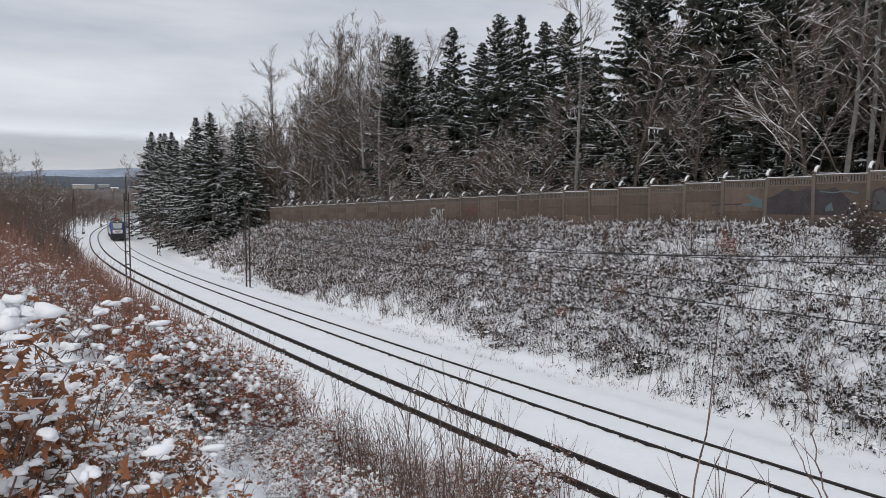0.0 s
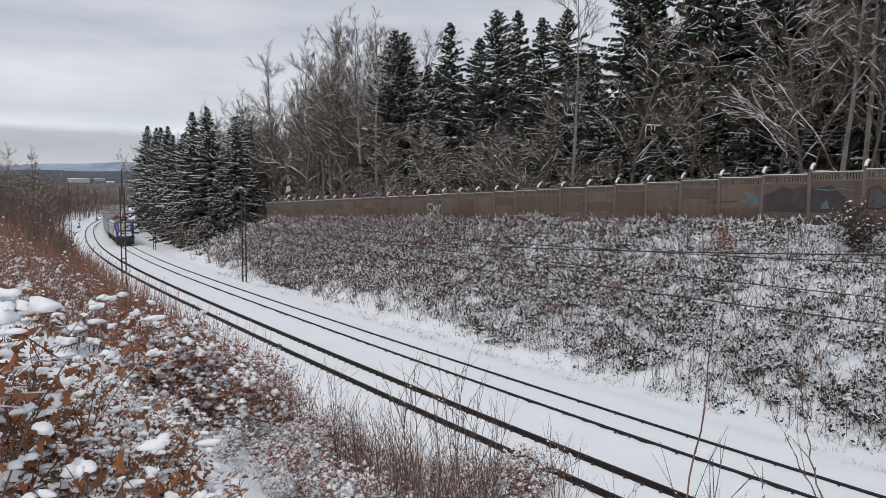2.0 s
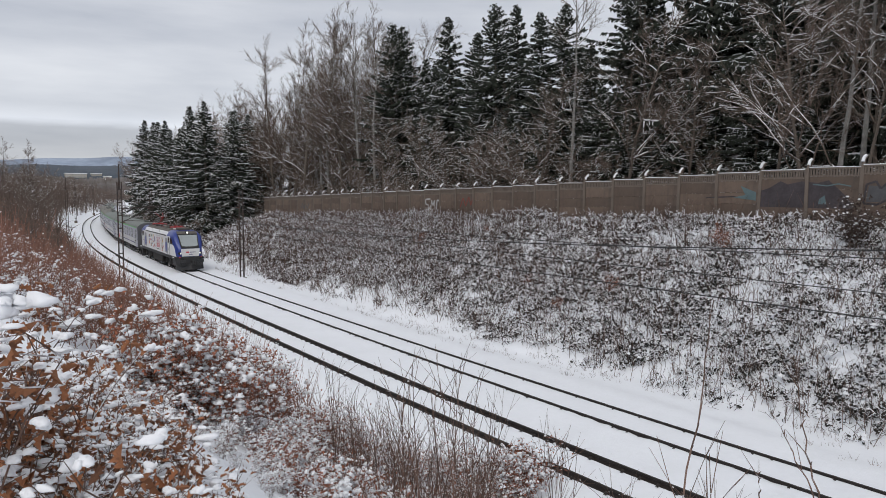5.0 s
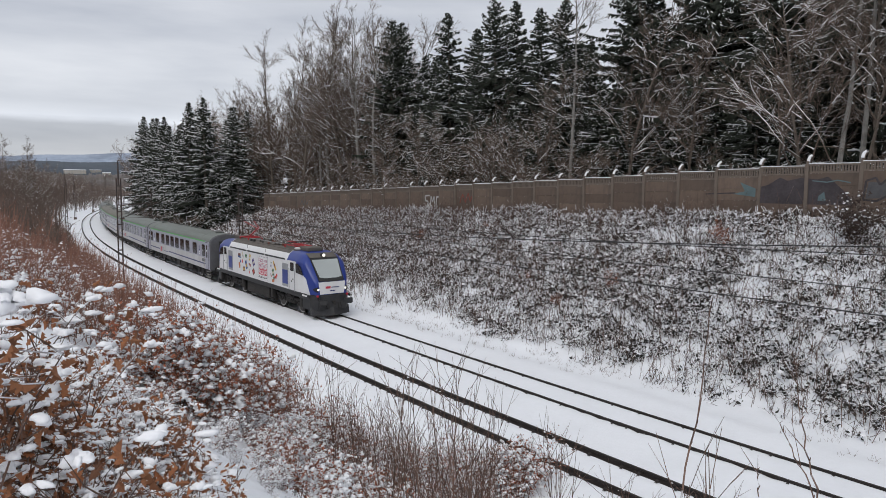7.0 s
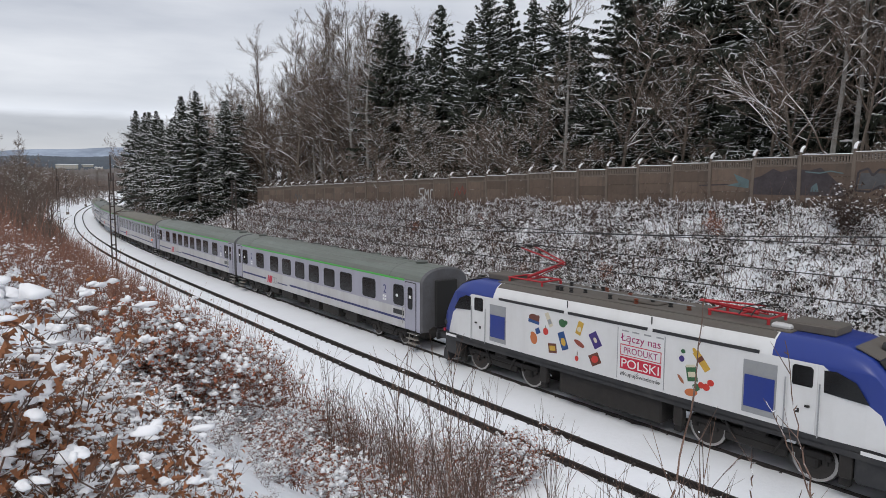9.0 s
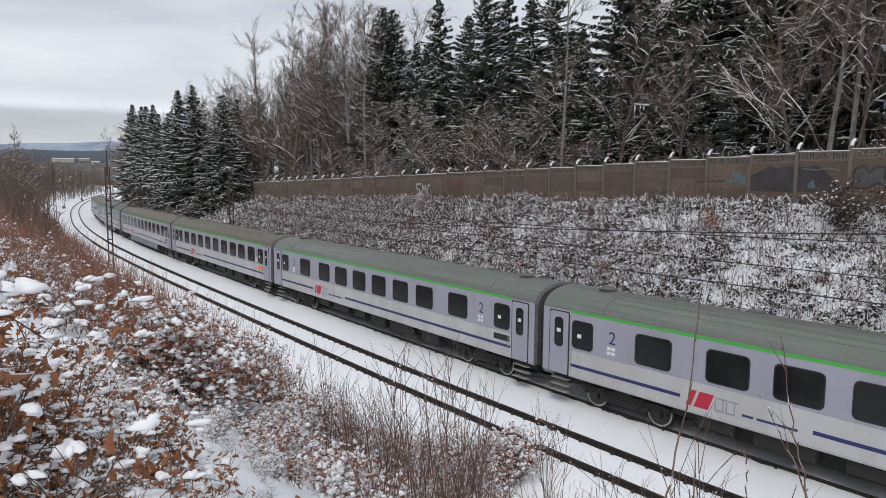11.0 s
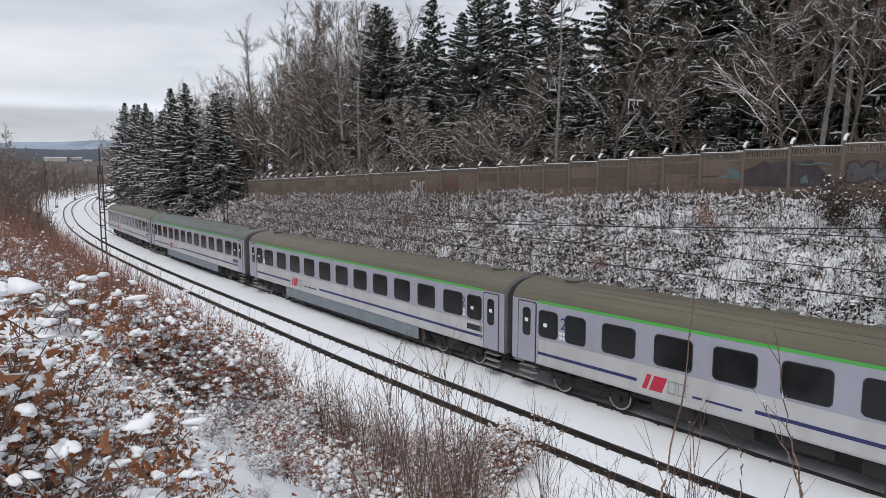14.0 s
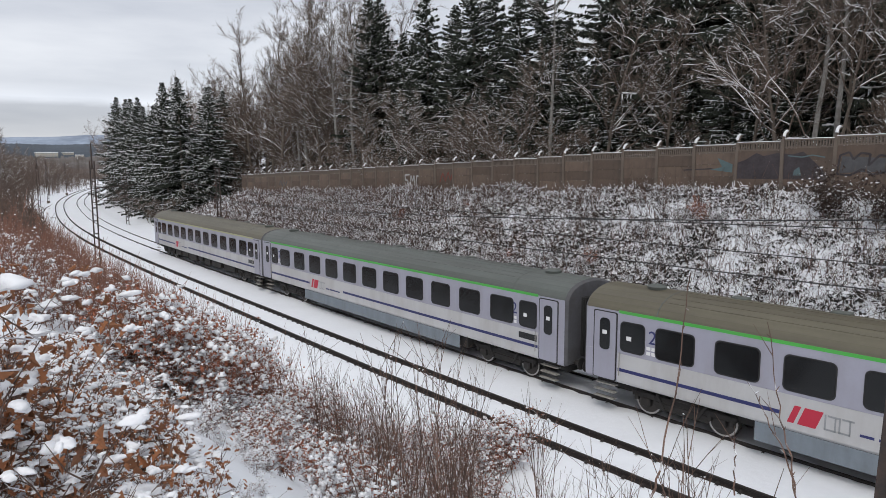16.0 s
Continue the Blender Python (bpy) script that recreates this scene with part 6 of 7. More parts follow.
def cab_paint():
    """White paint that gives way to blue along a sweeping edge at both cabs."""
    m = M_LOCO_WHITE.copy()
    m.name = "loco_livery"
    n, l = m.node_tree.nodes, m.node_tree.links
    tc = n.new("ShaderNodeTexCoord")
    sp = n.new("ShaderNodeSeparateXYZ")
    l.new(tc.outputs["Object"], sp.inputs[0])

    def calc(op, a, b_, c=0.0):
        x = n.new("ShaderNodeMath")
        x.operation = op
        for i, v in enumerate((a, b_, c)):
            if isinstance(v, (int, float)):
                x.inputs[i].default_value = v
            else:
                l.new(v, x.inputs[i])
        return x.outputs[0]

    q = calc("SUBTRACT", 9.75, calc("ABSOLUTE", sp.outputs[0], 0.0))
    z = sp.outputs[2]
    edge = calc("MAXIMUM", calc("MULTIPLY_ADD", z, 0.40, 0.53), calc("MULTIPLY_ADD", z, 1.35, -1.75))
    edge = calc("MAXIMUM", edge, calc("MULTIPLY", calc("GREATER_THAN", z, 3.40), 4.15))
    blue = calc("LESS_THAN", q, edge)
    b = n["Principled BSDF"]
    old = b.inputs["Base Color"].links[0].from_socket
    mx = n.new("ShaderNodeMixRGB")
    l.new(blue, mx.inputs[0])
    l.new(old, mx.inputs[1])
    mx.inputs[2].default_value = (0.018, 0.040, 0.23, 1)
    l.new(mx.outputs[0], b.inputs["Base Color"])
    return m


def locomotive():
    ob = thing("electric_locomotive", pose(0, 0, 0), "blue and white electric locomotive with food stickers and red pantographs", "locomotive")
    X = lambda d: 9.75 - d
    ds = np.concatenate([[0.62, 0.75, 0.9], np.arange(1.05, 4.6, 0.15), np.arange(4.8, 9.76, 0.6)])
    ds = np.unique(np.round(np.concatenate([ds, 19.5 - ds]), 3))

    def section(d):
        q = min(d, 19.5 - d)
        h = np.interp(q, [0.62, 0.72, 1.72, 2.0, 2.5, 3.0], [2.26, 2.38, 3.64, 3.80, 3.95, 4.0])
        w = np.interp(q, [0.62, 0.8, 1.2, 1.8, 2.6], [1.02, 1.14, 1.28, 1.40, 1.45])
        zs = min(3.38, h - 0.22)
        zc = min(3.82, h - 0.07)
        wc = w - 0.22 if zs > 3.3 else w - 0.14
        pts = [(w, z) for z in np.linspace(1.30, zs, 12)] + [(w - 0.04, zs + (zc - zs) * 0.3), (wc, zc), (wc - 0.25, h - 0.02), (0, h)]
        return [(-y, z) for y, z in pts] + [(y, z) for y, z in pts[-2::-1]]

    b = bmesh.new()
    rings = [[b.verts.new((X(d), y, z)) for y, z in section(d)] for d in ds]
    n = len(rings[0])
    for r0, r1 in zip(rings, rings[1:]):
        for i in range(n - 1):
            b.faces.new((r0[i], r0[i + 1], r1[i + 1], r1[i]))
    b.faces.new(rings[0])
    b.faces.new(rings[-1][::-1])
    for r0, r1 in zip(rings, rings[1:]):
        b.faces.new((r0[0], r1[0], r1[-1], r0[-1]))
    bmesh.ops.recalc_face_normals(b, faces=b.faces[:])
    for f in b.faces:
        c = f.calc_center_median()
        d = 9.75 - c.x
        q = min(d, 19.5 - d)
        lim = np.interp(c.z, [1.3, 2.0, 2.5, 3.0, 3.4, 3.5, 4], [1.05, 1.25, 1.55, 2.2, 2.9, 4.1, 4.3])
        f.material_index = 2 if c.z > 3.84 and q > lim else 0
        if c.z < 1.46:
            f.material_index = 3
        f.smooth = abs(f.normal.y) < 0.98 and abs(f.normal.z) < 0.98
    me = mesh_of("body", b, cab_paint())
    for m in (M_LOCO_BLUE, M_DECK, M_LOCO_GREY):
        me.materials.append(m)
    part("body", me, None, ob, "white body with deep blue cab ends")

    def flat(name, pts, mat, parent=ob, label="", k=-1, th=0.012, y0=None):
        """A thin plate on the side from (distance behind the front, height) points."""
        bb = bmesh.new()
        y = (1.452 if y0 is None else y0) * k
        f = bb.faces.new([bb.verts.new((X(d), y, z)) for d, z in pts])
        r = bmesh.ops.extrude_face_region(bb, geom=[f])
        bmesh.ops.translate(bb, verts=[q for q in r["geom"] if isinstance(q, bmesh.types.BMVert)], vec=(0, k * th, 0))
        bmesh.ops.recalc_face_normals(bb, faces=bb.faces[:])
        return part(name, bb, mat, parent, label)

    def rect(d0, d1, z0, z1):
        return [(d0, z0), (d1, z0), (d1, z1), (d0, z1)]

    for k in (-1, 1):
        for end in (0, 1):
            M = (lambda d: d) if not end else (lambda d: 19.5 - d)
            mir = lambda pts: [(M(d), z) for d, z in pts]
            door = flat("door", mir(rect(2.95, 3.68, 1.52, 3.36)), M_LOCO_WHITE, k=k, th=0.02, label="white cab door")
            flat("door_window", mir([(3.08, 2.75), (3.55, 2.75), (3.58, 2.8), (3.58, 3.24), (3.52, 3.3), (3.12, 3.3), (3.05, 3.24), (3.05, 2.8)]), M_GLASS, door, k=k, y0=1.473)
            flat("handle", mir(rect(3.1, 3.22, 2.2, 2.26)), M_UNDER, door, k=k, y0=1.473, th=0.04)
            flat("lock", mir(rect(3.36, 3.46, 2.0, 2.12)), M_UNDER, door, k=k, y0=1.473)
            for dd in (2.87, 3.74):
                bb = cyl(bmesh.new(), (X(M(dd)), k * 1.50, 1.45), (X(M(dd)), k * 1.50, 2.9), 0.018, seg=6)
                part("handrail", bb, M_GREY_METAL, ob)
            flat("cab_window", mir([(1.72, 2.62), (2.78, 2.70), (2.80, 3.28), (2.5, 3.30), (2.05, 3.12)]), M_GLASS, k=k, label="dark side window of the cab")
            flat("louvre_frame", mir(rect(3.98, 4.92, 1.62, 3.14)), M_GREY_METAL, k=k, label="grey framed louvre with a blue panel")
            flat("louvre_panel", mir(rect(4.03, 4.87, 1.80, 2.72)), M_LOCO_BLUE, k=k, y0=1.465)
            flat("data_plate", mir(rect(1.15, 1.85, 1.33, 1.43)), M_PAPER, k=k, th=0.01, y0=1.455)
        for d0, d1 in ((4.5, 7.9), (8.1, 11.4), (11.6, 15.0)):
            flat("roof_gutter", rect(d0, d1, 3.37, 3.47), M_LOCO_GREY, k=k, th=0.03, y0=1.435)
        for d in (8.0, 11.5):
            flat("panel_joint", [(d - 0.02, 3.45), (d + 0.02, 3.45), (d + 0.02, 3.83), (d - 0.02, 3.83)], M_LOCO_GREY, k=k, th=0.012, y0=1.36)
        flat("sill", rect(0.9, 18.6, 1.18, 1.34), M_LOCO_GREY, k=k, th=0.03, y0=1.42)
    # stickers on the side: plain shapes of food in their colours
    poster = flat("slogan_board", rect(7.44, 9.22, 1.56, 3.30), M_LOCO_WHITE, th=0.006, label="slogan sticker with red and white letters")
    for pts in (rect(7.43, 7.46, 1.56, 3.30), rect(9.20, 9.23, 1.56, 3.30)):
        flat("slogan_edge", pts, M_GREY_METAL, poster, th=0.008)
    yf = -1.4605
    M_LETTER = paint("slogan_purple", (0.33, 0.03, 0.13))
    flat("slogan_panel", rect(7.55, 9.10, 1.92, 2.34), M_POSTER_RED, poster, th=0.004, y0=1.459)
    flat("slogan_frame", rect(7.55, 9.10, 2.38, 2.76), M_POSTER_RED, poster, th=0.003, y0=1.459)
    flat("slogan_field", rect(7.58, 9.07, 2.41, 2.73), M_LOCO_WHITE, poster, th=0.005, y0=1.459)
    mx = X(8.325)
    text_part("Łączy nas", 0.36, mx, 2.87, yf - 0.003, M_LETTER, poster, "lettering", 1.5)
    text_part("PRODUKT", 0.30, mx, 2.47, yf - 0.007, M_LETTER, poster, "lettering", 1.28)
    text_part("POLSKI", 0.42, mx, 1.985, yf - 0.006, M_PAPER, poster, "lettering", 1.42)
    text_part("#KupujŚwiadomie", 0.2, mx, 1.70, yf - 0.003, M_LOCO_GREY, poster, "lettering", 1.5)
    for d in (9.05, 8.65, 8.2, 7.75):
        flat("sponsor_bar", rect(d, d - 0.26, 3.19, 3.24), M_GREY_METAL, poster, th=0.004, y0=1.459)

    def sticker(name, d, z, w, h, rot, mat, round_=False, extra=()):
        bb = bmesh.new()

        def shape(sides, ww, hh, off, ox=0.0, oz=0.0):
            vs = []
            for i in range(sides):
                a = 6.283 * (i + 0.5) / sides
                if sides == 4:
                    px, pz = (1 if math.cos(a) > 0 else -1) * ww / 2, (1 if math.sin(a) > 0 else -1) * hh / 2
                else:
                    px, pz = math.cos(a) * ww / 2, math.sin(a) * hh / 2
                px, pz = px + ox, pz + oz
                c, s_ = math.cos(radians(rot)), math.sin(radians(rot))
                vs.append(bb.verts.new((X(d) + px * c - pz * s_, -1.456 - off, z + px * s_ + pz * c)))
            f = bb.faces.new(vs)
            r = bmesh.ops.extrude_face_region(bb, geom=[f])
            bmesh.ops.translate(bb, verts=[q for q in r["geom"] if isinstance(q, bmesh.types.BMVert)], vec=(0, 0.004 + off, 0))
        shape(12 if round_ else 4, w, h, 0.0)
        bmesh.ops.recalc_face_normals(bb, faces=bb.faces[:])
        main = part(name, bb, mat, ob)
        for (sides, ww, hh, ox, oz, m2) in extra:
            bb = bmesh.new()
            shape(sides, ww, hh, 0.003, ox, oz)
            bmesh.ops.recalc_face_normals(bb, faces=bb.faces[:])
            part("sticker_detail", bb, m2, main)
        return main

    brown, orange, red2, green2 = paint("print_brown", (0.13, 0.04, 0.025)), paint("print_orange", (0.50, 0.15, 0.05)), paint("print_tomato", (0.52, 0.04, 0.03)), paint("print_green", (0.035, 0.12, 0.05))
    ochre, blue2, purple, cream = paint("print_ochre", (0.55, 0.34, 0.05)), paint("print_blue", (0.02, 0.07, 0.22)), paint("print_purple", (0.05, 0.03, 0.17)), paint("print_cream", (0.60, 0.55, 0.42))
    sticker("roast_sticker", 13.05, 2.95, 0.55, 0.34, -6, brown, True, ((4, 0.56, 0.12, 0, -0.13, blue2), (8, 0.16, 0.16, 0.2, 0.1, brown)))
    sticker("carton_sticker", 12.3, 3.02, 0.2, 0.55, 28, cream, False, ((4, 0.16, 0.18, 0, -0.08, M_GREY_METAL),))
    sticker("pear_sticker", 11.65, 3.0, 0.34, 0.30, -20, green2, True, ((8, 0.16, 0.18, 0.14, 0.10, green2),))
    sticker("packet_sticker", 10.85, 2.96, 0.24, 0.50, -18, ochre, False, ((8, 0.18, 0.2, 0, -0.05, cream),))
    sticker("bag_sticker", 10.15, 2.66, 0.36, 0.55, 32, purple, False, ((10, 0.14, 0.2, 0, 0, cream),))
    sticker("apple_sticker", 12.45, 2.55, 0.26, 0.28, 0, red2, True, ((6, 0.03, 0.12, 0, 0.18, green2),))
    sticker("blue_box_sticker", 12.85, 2.50, 0.22, 0.22, 25, blue2)
    sticker("jar_sticker", 13.05, 2.18, 0.36, 0.46, 10, orange, True, ((6, 0.2, 0.12, -0.04, 0.2, orange),))
    sticker("pasta_sticker", 11.6, 2.35, 0.32, 0.66, 22, blue2, False, ((10, 0.22, 0.32, 0, -0.04, ochre),))
    sticker("sausage_sticker", 10.85, 2.40, 0.50, 0.18, -22, paint("print_sausage", (0.26, 0.06, 0.04)), True)
    sticker("chocolate_sticker", 12.1, 1.98, 0.40, 0.36, 8, brown, False, ((4, 0.28, 0.18, 0, 0, ochre),))
    sticker("meat_tray_sticker", 10.15, 1.98, 0.44, 0.40, 28, brown, False, ((8, 0.32, 0.26, 0, 0, red2),))
    sticker("radish_sticker", 10.95, 1.84, 0.16, 0.2, 0, red2, True, ((6, 0.03, 0.2, 0.02, 0.18, brown),))
    sticker("plum_sticker", 6.85, 2.72, 0.18, 0.20, 0, purple, True, ((8, 0.16, 0.14, 0.04, 0.24, green2),))
    sticker("bottle_sticker", 6.2, 2.78, 0.22, 0.66, 40, ochre, False, ((4, 0.22, 0.14, 0, 0.06, brown), (8, 0.12, 0.2, 0, 0.36, ochre)))
    sticker("pickle_jar_sticker", 6.5, 2.32, 0.34, 0.46, 12, green2, False, ((4, 0.24, 0.16, 0, -0.02, cream), (4, 0.3, 0.08, 0, 0.24, cream)))
    sticker("tomato_sticker", 6.02, 2.02, 0.24, 0.22, 0, red2, True, ((10, 0.22, 0.2, 0.14, 0.16, red2), (10, 0.2, 0.2, -0.16, 0.02, red2)))
    sticker("carrot_sticker", 6.5, 1.74, 0.44, 0.24, 12, orange, True, ((6, 0.26, 0.26, 0.2, 0.16, green2),))
    sticker("bread_sticker", 6.86, 2.08, 0.10, 0.34, 40, paint("print_crust", (0.35, 0.13, 0.07)), True)
    # fronts
    for end in (0, 1):
        e = 1 if not end else -1
        P = lambda d, y, z: (e * (9.75 - d), y, z)

        def quad_plate(name, pts, mat, label="", lift=0.02, parent=ob):
            bb = bmesh.new()
            f = bb.faces.new([bb.verts.new(P(*q)) for q in pts])
            f.normal_update()
            if f.normal.x * e < 0:
                f.normal_flip()
            nrm = f.normal.copy()
            r = bmesh.ops.extrude_face_region(bb, geom=[f])
            bmesh.ops.translate(bb, verts=[q for q in r["geom"] if isinstance(q, bmesh.types.BMVert)], vec=nrm * lift)
            bmesh.ops.recalc_face_normals(bb, faces=bb.faces[:])
            return part(name, bb, mat, parent, label)

        quad_plate("windscreen_surround", [(0.66, -0.86, 2.31), (0.63, -0.42, 2.27), (0.63, 0.42, 2.27), (0.66, 0.86, 2.31), (1.72, 0.98, 3.66), (1.72, -0.98, 3.66)], M_RUBBER, lift=0.035)
        quad_plate("windscreen", [(0.80, -0.77, 2.51), (0.77, -0.38, 2.45), (0.77, 0.38, 2.45), (0.80, 0.77, 2.51), (1.63, 0.90, 3.55), (1.63, -0.90, 3.55)], M_SCREEN, "raked windscreen with a pale sky reflection in its colour", lift=0.055)
        quad_plate("brow", [(1.72, -0.98, 3.68), (1.72, 0.98, 3.68), (2.3, 0.95, 3.92), (2.3, -0.95, 3.92)], M_DECK, lift=0.03)
        quad_plate("nose_panel", [(0.615, -0.82, 1.5), (0.615, 0.82, 1.5), (0.615, 0.92, 2.26), (0.615, -0.92, 2.26)], M_LOCO_WHITE, "white nose panel with plain emblem bars", lift=0.03)
        bb = boxed(*sorted((e * (9.75 - 0.58), e * (9.75 - 0.57))), -0.45, -0.12, 1.84, 1.98)
        part("emblem", bb, M_POSTER_RED, ob)
        for y0, y1, z0, z1 in ((-0.05, 0.5, 1.88, 1.94), (-0.15, 0.2, 1.66, 1.72)):
            part("lettering_bar", boxed(*sorted((e * (9.75 - 0.58), e * (9.75 - 0.57))), y0 * e, y1 * e, z0, z1), M_NAVY, ob)
        for k in (-1, 1):
            bb = cyl(bmesh.new(), P(0.95, k * 0.98, 1.80), P(0.62, k * 0.94, 1.80), 0.2, 0.17, seg=16)
            hl = part("headlight", bb, M_RUBBER, ob, "round headlight in a black housing")
            bb = cyl(bmesh.new(), P(0.63, k * 0.94, 1.80), P(0.605, k * 0.94, 1.80), 0.07, seg=14)
            part("lens", bb, M_LAMP if not end else M_GLASS, hl, "lit white lens" if not end else "")
            bb = bmesh.new()
            cyl(bb, P(0.55, k * 0.875, 1.06), P(0.12, k * 0.875, 1.06), 0.13, seg=12)
            box(bb, *sorted((e * (9.75 - 0.12), e * (9.75 - 0.04))), k * 0.875 - 0.3, k * 0.875 + 0.3, 0.88, 1.24, bevel=0.06)
            part("buffer", bb, M_LOCO_GREY, ob)
            part("tail_light", boxed(*sorted((e * (9.75 - 0.60), e * (9.75 - 0.5))), k * 1.02 - 0.06, k * 1.02 + 0.06, 1.36, 1.47), M_POSTER_RED, ob)
        bb = cyl(bmesh.new(), P(1.95, 0, 3.83), P(1.72, 0, 3.83), 0.15, seg=14)
        tl = part("top_headlight", bb, M_RUBBER, ob)
        part("lens", cyl(bmesh.new(), P(1.73, 0, 3.83), P(1.70, 0, 3.83), 0.11, seg=12), M_LAMP if not end else M_GLASS, tl)
        bb = bmesh.new()
        vs = [bb.verts.new(P(dd, yy, zz)) for zz in (0.5, 1.46) for dd, yy in ((0.5, -0.95), (0.5, 0.95), (0.95, 1.3), (2.0, 1.4), (2.0, -1.4), (0.95, -1.3))]
        bb.faces.new(vs[:6])
        bb.faces.new(vs[6:])
        for i in range(6):
            bb.faces.new((vs[i], vs[(i + 1) % 6], vs[6 + (i + 1) % 6], vs[6 + i]))
        bmesh.ops.recalc_face_normals(bb, faces=bb.faces[:])
        bmesh.ops.bevel(bb, geom=bb.edges[:], offset=0.06, segments=2, affect="EDGES")
        part("bumper", bb, M_LOCO_GREY, ob, "charcoal front skirt")
        bb = bmesh.new()
        vs = [bb.verts.new(P(*q)) for q in ((0.25, 0, 0.16), (0.75, -1.3, 0.16), (1.1, -1.3, 0.16), (1.1, 1.3, 0.16), (0.75, 1.3, 0.16), (0.45, 0, 0.66), (0.85, -1.3, 0.66), (1.1, -1.3, 0.66), (1.1, 1.3, 0.66), (0.85, 1.3, 0.66))]
        for f in ((0, 1, 6, 5), (4, 0, 5, 9), (1, 2, 7, 6), (3, 4, 9, 8), (2, 3, 8, 7), (5, 6, 7, 8, 9), (0, 4, 3, 2, 1)):
            bb.faces.new([vs[i] for i in f])
        bmesh.ops.recalc_face_normals(bb, faces=bb.faces[:])
        part("snow_plough", bb, M_LOCO_GREY, ob)
        bb = bmesh.new()
        cyl(bb, P(0.5, 0, 1.0), P(0.2, 0, 1.02), 0.07, seg=8)
        box(bb, *sorted((e * (9.75 - 0.3), e * (9.75 - 0.16))), -0.08, 0.08, 0.84, 1.1, bevel=0.02)
        for y in (-0.5, -0.32, 0.32, 0.5):
            cyl(bb, P(0.45, y, 0.95), P(0.3, y, 0.6), 0.03, seg=6)
        part("coupler", bb, M_UNDER, ob)
    # roof
    part("roof_deck", boxed(X(15.6), X(3.9), -0.95, 0.95, 3.96, 4.03, bevel=0.02), M_DECK, ob, "rust-stained roof deck")
    for d0, d1, w in ((2.9, 4.2, 0.55), (15.3, 16.6, 0.55)):
        part("roof_box", boxed(X(d1), X(d0), -w, w, 3.98, 4.24, bevel=0.04), M_DECK, ob)
    part("air_horn_box", boxed(X(4.55), X(4.0), -0.75, -0.45, 4.0, 4.16, bevel=0.05), M_COACH_WHITE, ob)
    rng = random.Random(9)
    for i in range(16):
        d, y = rng.uniform(7.0, 13.2), rng.choice((-0.7, -0.35, 0.1, 0.5))
        bb = bmesh.new()
        for j in range(3):
            cyl(bb, (X(d), y, 4.03 + 0.06 * j), (X(d), y, 4.07 + 0.06 * j), 0.08 - 0.015 * (j % 2), seg=8)
        part("insulator", bb, M_RUBBER if i % 5 else paint("insulator_red", (0.16, 0.04, 0.02)), ob)
    for y, z in ((-0.55, 4.22), (0.2, 4.26)):
        part("busbar", cyl(bmesh.new(), (X(13.2), y, z), (X(7.0), y, z), 0.018, seg=6), M_GREY_METAL, ob)
    part("roof_hatch", boxed(X(9.9), X(8.3), -0.6, 0.5, 4.03, 4.10, bevel=0.02), M_DECK, ob)

    def pantograph(d, fold, fwd):
        bb = bmesh.new()
        for y in (-0.55, 0.55):
            cyl(bb, (X(d - 0.95), y, 4.2), (X(d + 0.95), y, 4.2), 0.035, seg=8)
        for q in (-0.9, 0.0, 0.9):
            cyl(bb, (X(d + q), -0.55, 4.2), (X(d + q), 0.55, 4.2), 0.035, seg=8)
        for q in (-0.9, 0.9):
            for y in (-0.55, 0.55):
                cyl(bb, (X(d + q), y, 4.03), (X(d + q), y, 4.2), 0.05, seg=8)
        pan = part("pantograph", bb, M_RED, ob, "red single-arm pantograph, raised" if not fold else "red single-arm pantograph, folded")
        foot = (X(d + 0.35 * fwd), 0, 4.22)
        knee = (X(d - 1.5 * fwd), 0, 4.36 if fold else 4.98)
        head = (X(d + 0.4 * fwd), 0, 4.45 if fold else 5.50)
        bb = bmesh.new()
        cyl(bb, foot, knee, 0.065, 0.05, seg=8)
        cyl(bb, (foot[0] + 0.25, 0.12, 4.2), (knee[0], 0.1, knee[2] - 0.06), 0.022, seg=6)
        part("lower_arm", bb, M_RED, pan)
        bb = bmesh.new()
        for y in (-0.1, 0.1):
            cyl(bb, (knee[0], y, knee[2]), (head[0], y * 4, head[2] - 0.05), 0.03, seg=8)
        part("upper_arm", bb, M_RED, pan)
        bb = bmesh.new()
        for q in (-0.18, 0.18):
            pts = [(-0.95, -0.16), (-0.7, 0.0), (0.7, 0.0), (0.95, -0.16)]
            for (ya, za), (yb, zb) in zip(pts, pts[1:]):
                cyl(bb, (head[0] + q, ya, head[2] + za), (head[0] + q, yb, head[2] + zb), 0.02, seg=6)
        cyl(bb, (head[0] - 0.18, 0.35, head[2] - 0.03), (head[0] + 0.18, 0.35, head[2] - 0.03), 0.018, seg=6)
        cyl(bb, (head[0] - 0.18, -0.35, head[2] - 0.03), (head[0] + 0.18, -0.35, head[2] - 0.03), 0.018, seg=6)
        part("collector_head", bb, M_UNDER, pan)

    pantograph(5.6, True, -1)
    pantograph(14.4, False, 1)
    bb = bmesh.new()
    for k in (-1, 1):
        box(bb, X(11.9), X(7.6), k * 1.3, k * 0.5, 0.35, 1.18, bevel=0.06)
        for d in (2.2, 6.95, 12.6, 17.6):
            box(bb, X(d + 0.16), X(d - 0.16), k * 1.4, k * 1.15, 0.55, 1.2, bevel=0.03)
    box(bb, X(18.6), X(0.9), -1.2, 1.2, 1.12, 1.32)
    part("underframe", bb, M_UNDER, ob, "grimy transformer tank and underframe")
    for d in (4.68, 15.2):
        bogie(ob, X(d), 3.1, 0.60, WHEEL_LOCO, True)
    return ob, 10.5


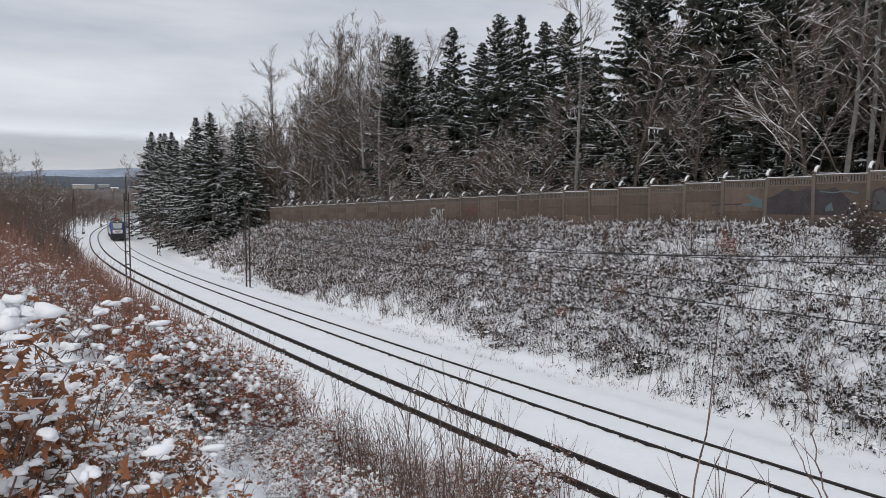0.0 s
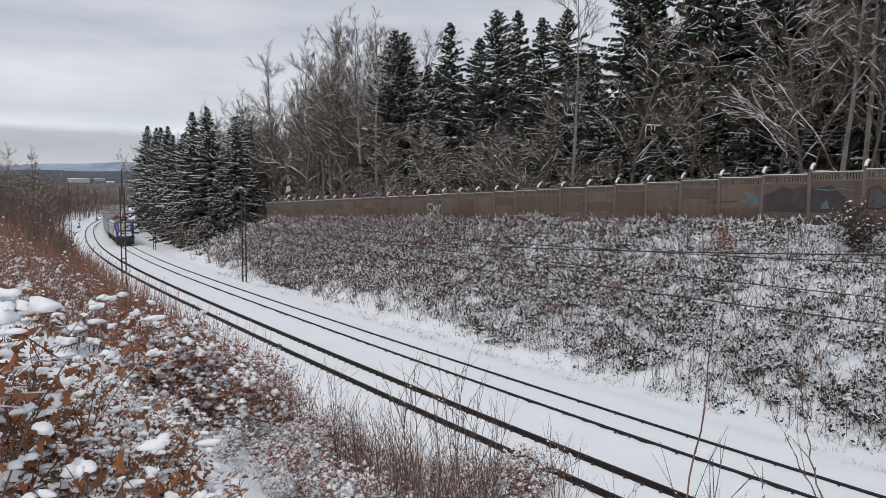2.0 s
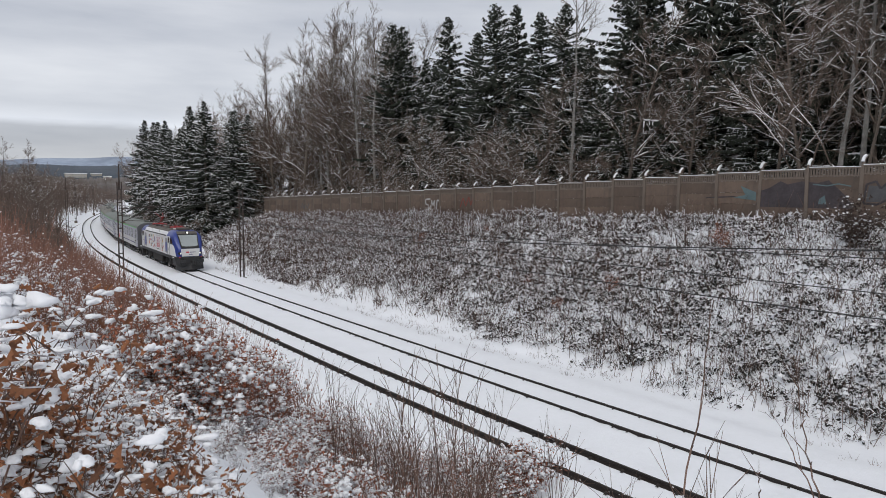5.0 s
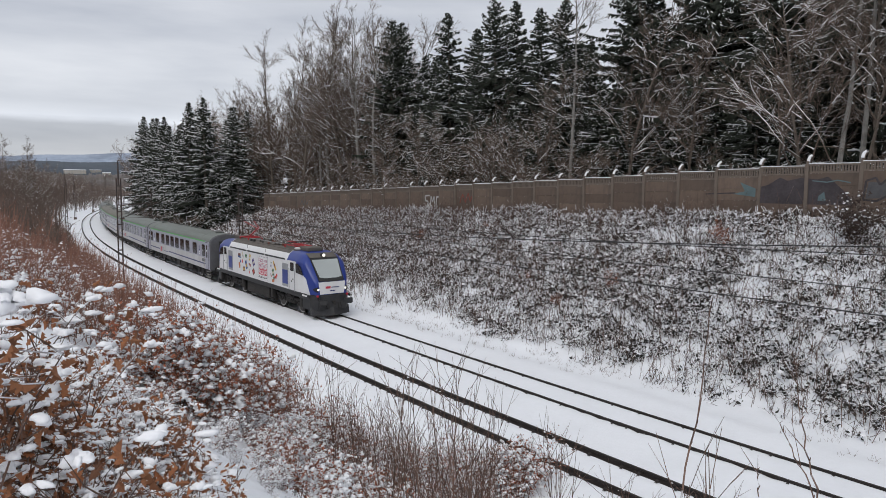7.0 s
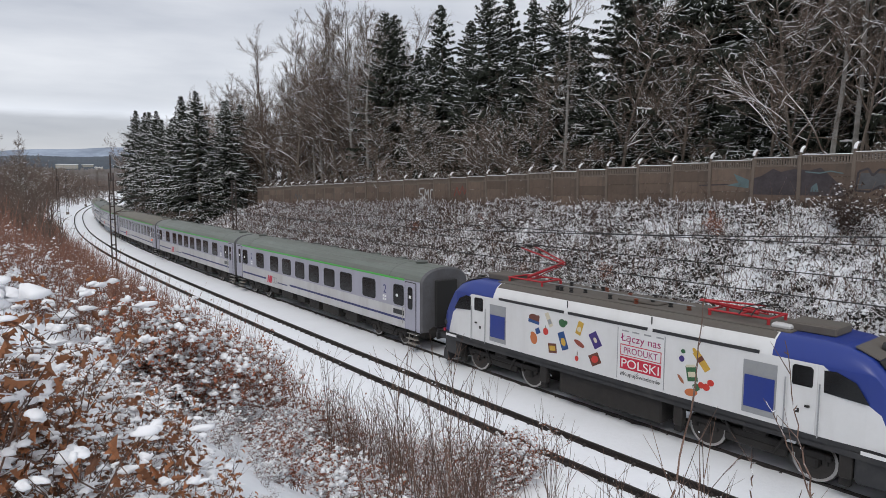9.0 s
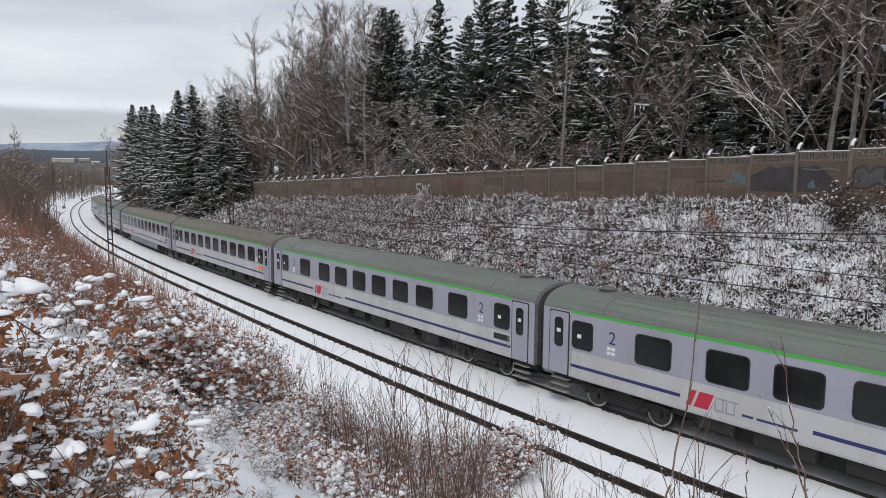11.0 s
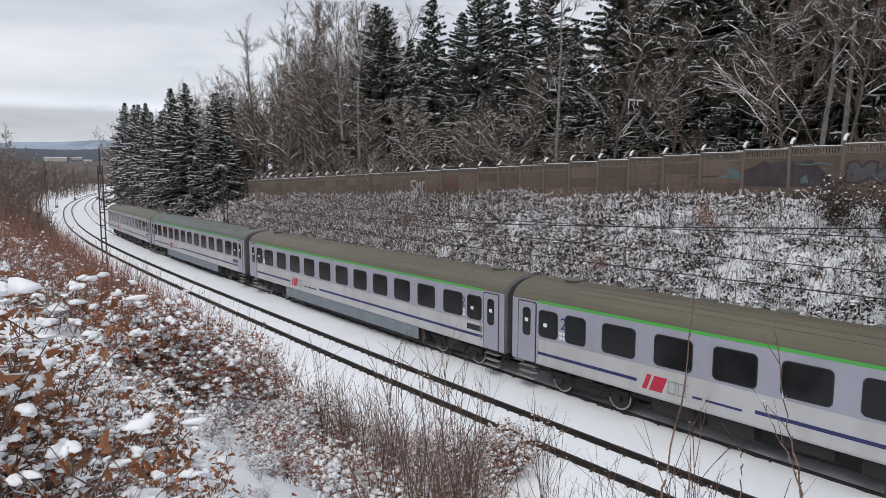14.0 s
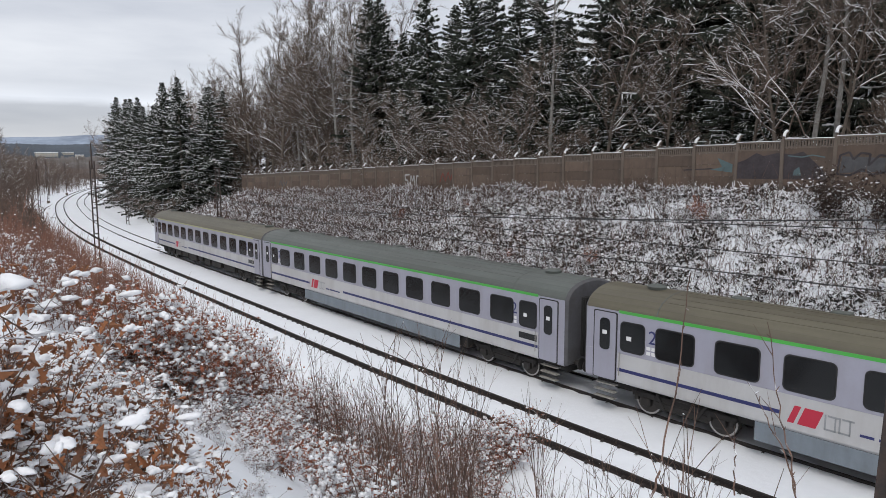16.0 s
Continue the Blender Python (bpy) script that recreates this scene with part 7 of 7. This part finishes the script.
def nose(t):
    """Place of the train's front buffers on the line."""
    return float(np.interp(t, NOSE_T, NOSE_S))


def vehicle_rows(behind, base):
    """Rows for a vehicle whose middle is that far behind the front, carried by bogies base apart."""
    rows = []
    for k in range(33):
        t = k * 0.5
        s = nose(t) + behind
        a, b = on_line(s - base / 2), on_line(s + base / 2)
        mid, d = (a + b) / 2, a - b
        rows.append((t, pose(mid[0], mid[1], mid[2], 0, -math.degrees(math.atan2(d[2], math.hypot(d[0], d[1]))), math.degrees(math.atan2(d[1], d[0])))))
    return rows


TRAIN = []
_loco, _base = locomotive()
TRAIN.append((_loco, 9.75, _base))
SHORT = (-7.35, -4.9, -2.93, -0.97, 0.97, 2.93, 4.9, 7.35)
MIDDLE = (-8.9, -7.1, -5.1, -3.15, -1.2, 0.76, 2.75, 4.7, 6.5, 8.45)
LONG = tuple(1.93 * k - 9.62 for k in range(11))
for _mid, _len, _roof, _win, _line, _skirt, _disp, _lab in (
        (32.35, 24.1, "grey", SHORT, M_GREEN, False, False, "lilac and white coach with green line and grimy grey roof"),
        (56.7, 24.1, "grey", SHORT, M_GREEN, False, False, "lilac and white coach with green line and grey-green roof"),
        (81.1, 24.1, "olive", MIDDLE, M_GREEN, False, True, "lilac and white coach with olive roof and lit orange display"),
        (106.4, 26.0, "olive", LONG, M_GREEN, True, False, "lilac and white coach with olive roof and blue-grey skirts"),
        (133.15, 26.0, "dark", LONG, M_GREEN, True, False, "lilac and white coach with slate roof and blue-grey skirts"),
        (159.2, 26.0, "olive", LONG, M_YELLOW, False, False, "lilac and white last coach with a faded yellow line")):
    _ob, _base = coach(_len, _roof, _win, _line, _skirt, _disp, _lab)
    TRAIN.append((_ob, _mid, _base))


# ---------------------------------------------------------------- what moves
def motions():
    for ob, mid, base in TRAIN:
        walk(ob, vehicle_rows(mid, base))
    for wheels, x, r in WHEELSETS:
        walk(wheels, [(k / 30, pose(x, 0, r, 0, math.degrees((NOSE_S[0] - nose(k / 30)) / r) % 360, 0)) for k in range(481)])


motions()
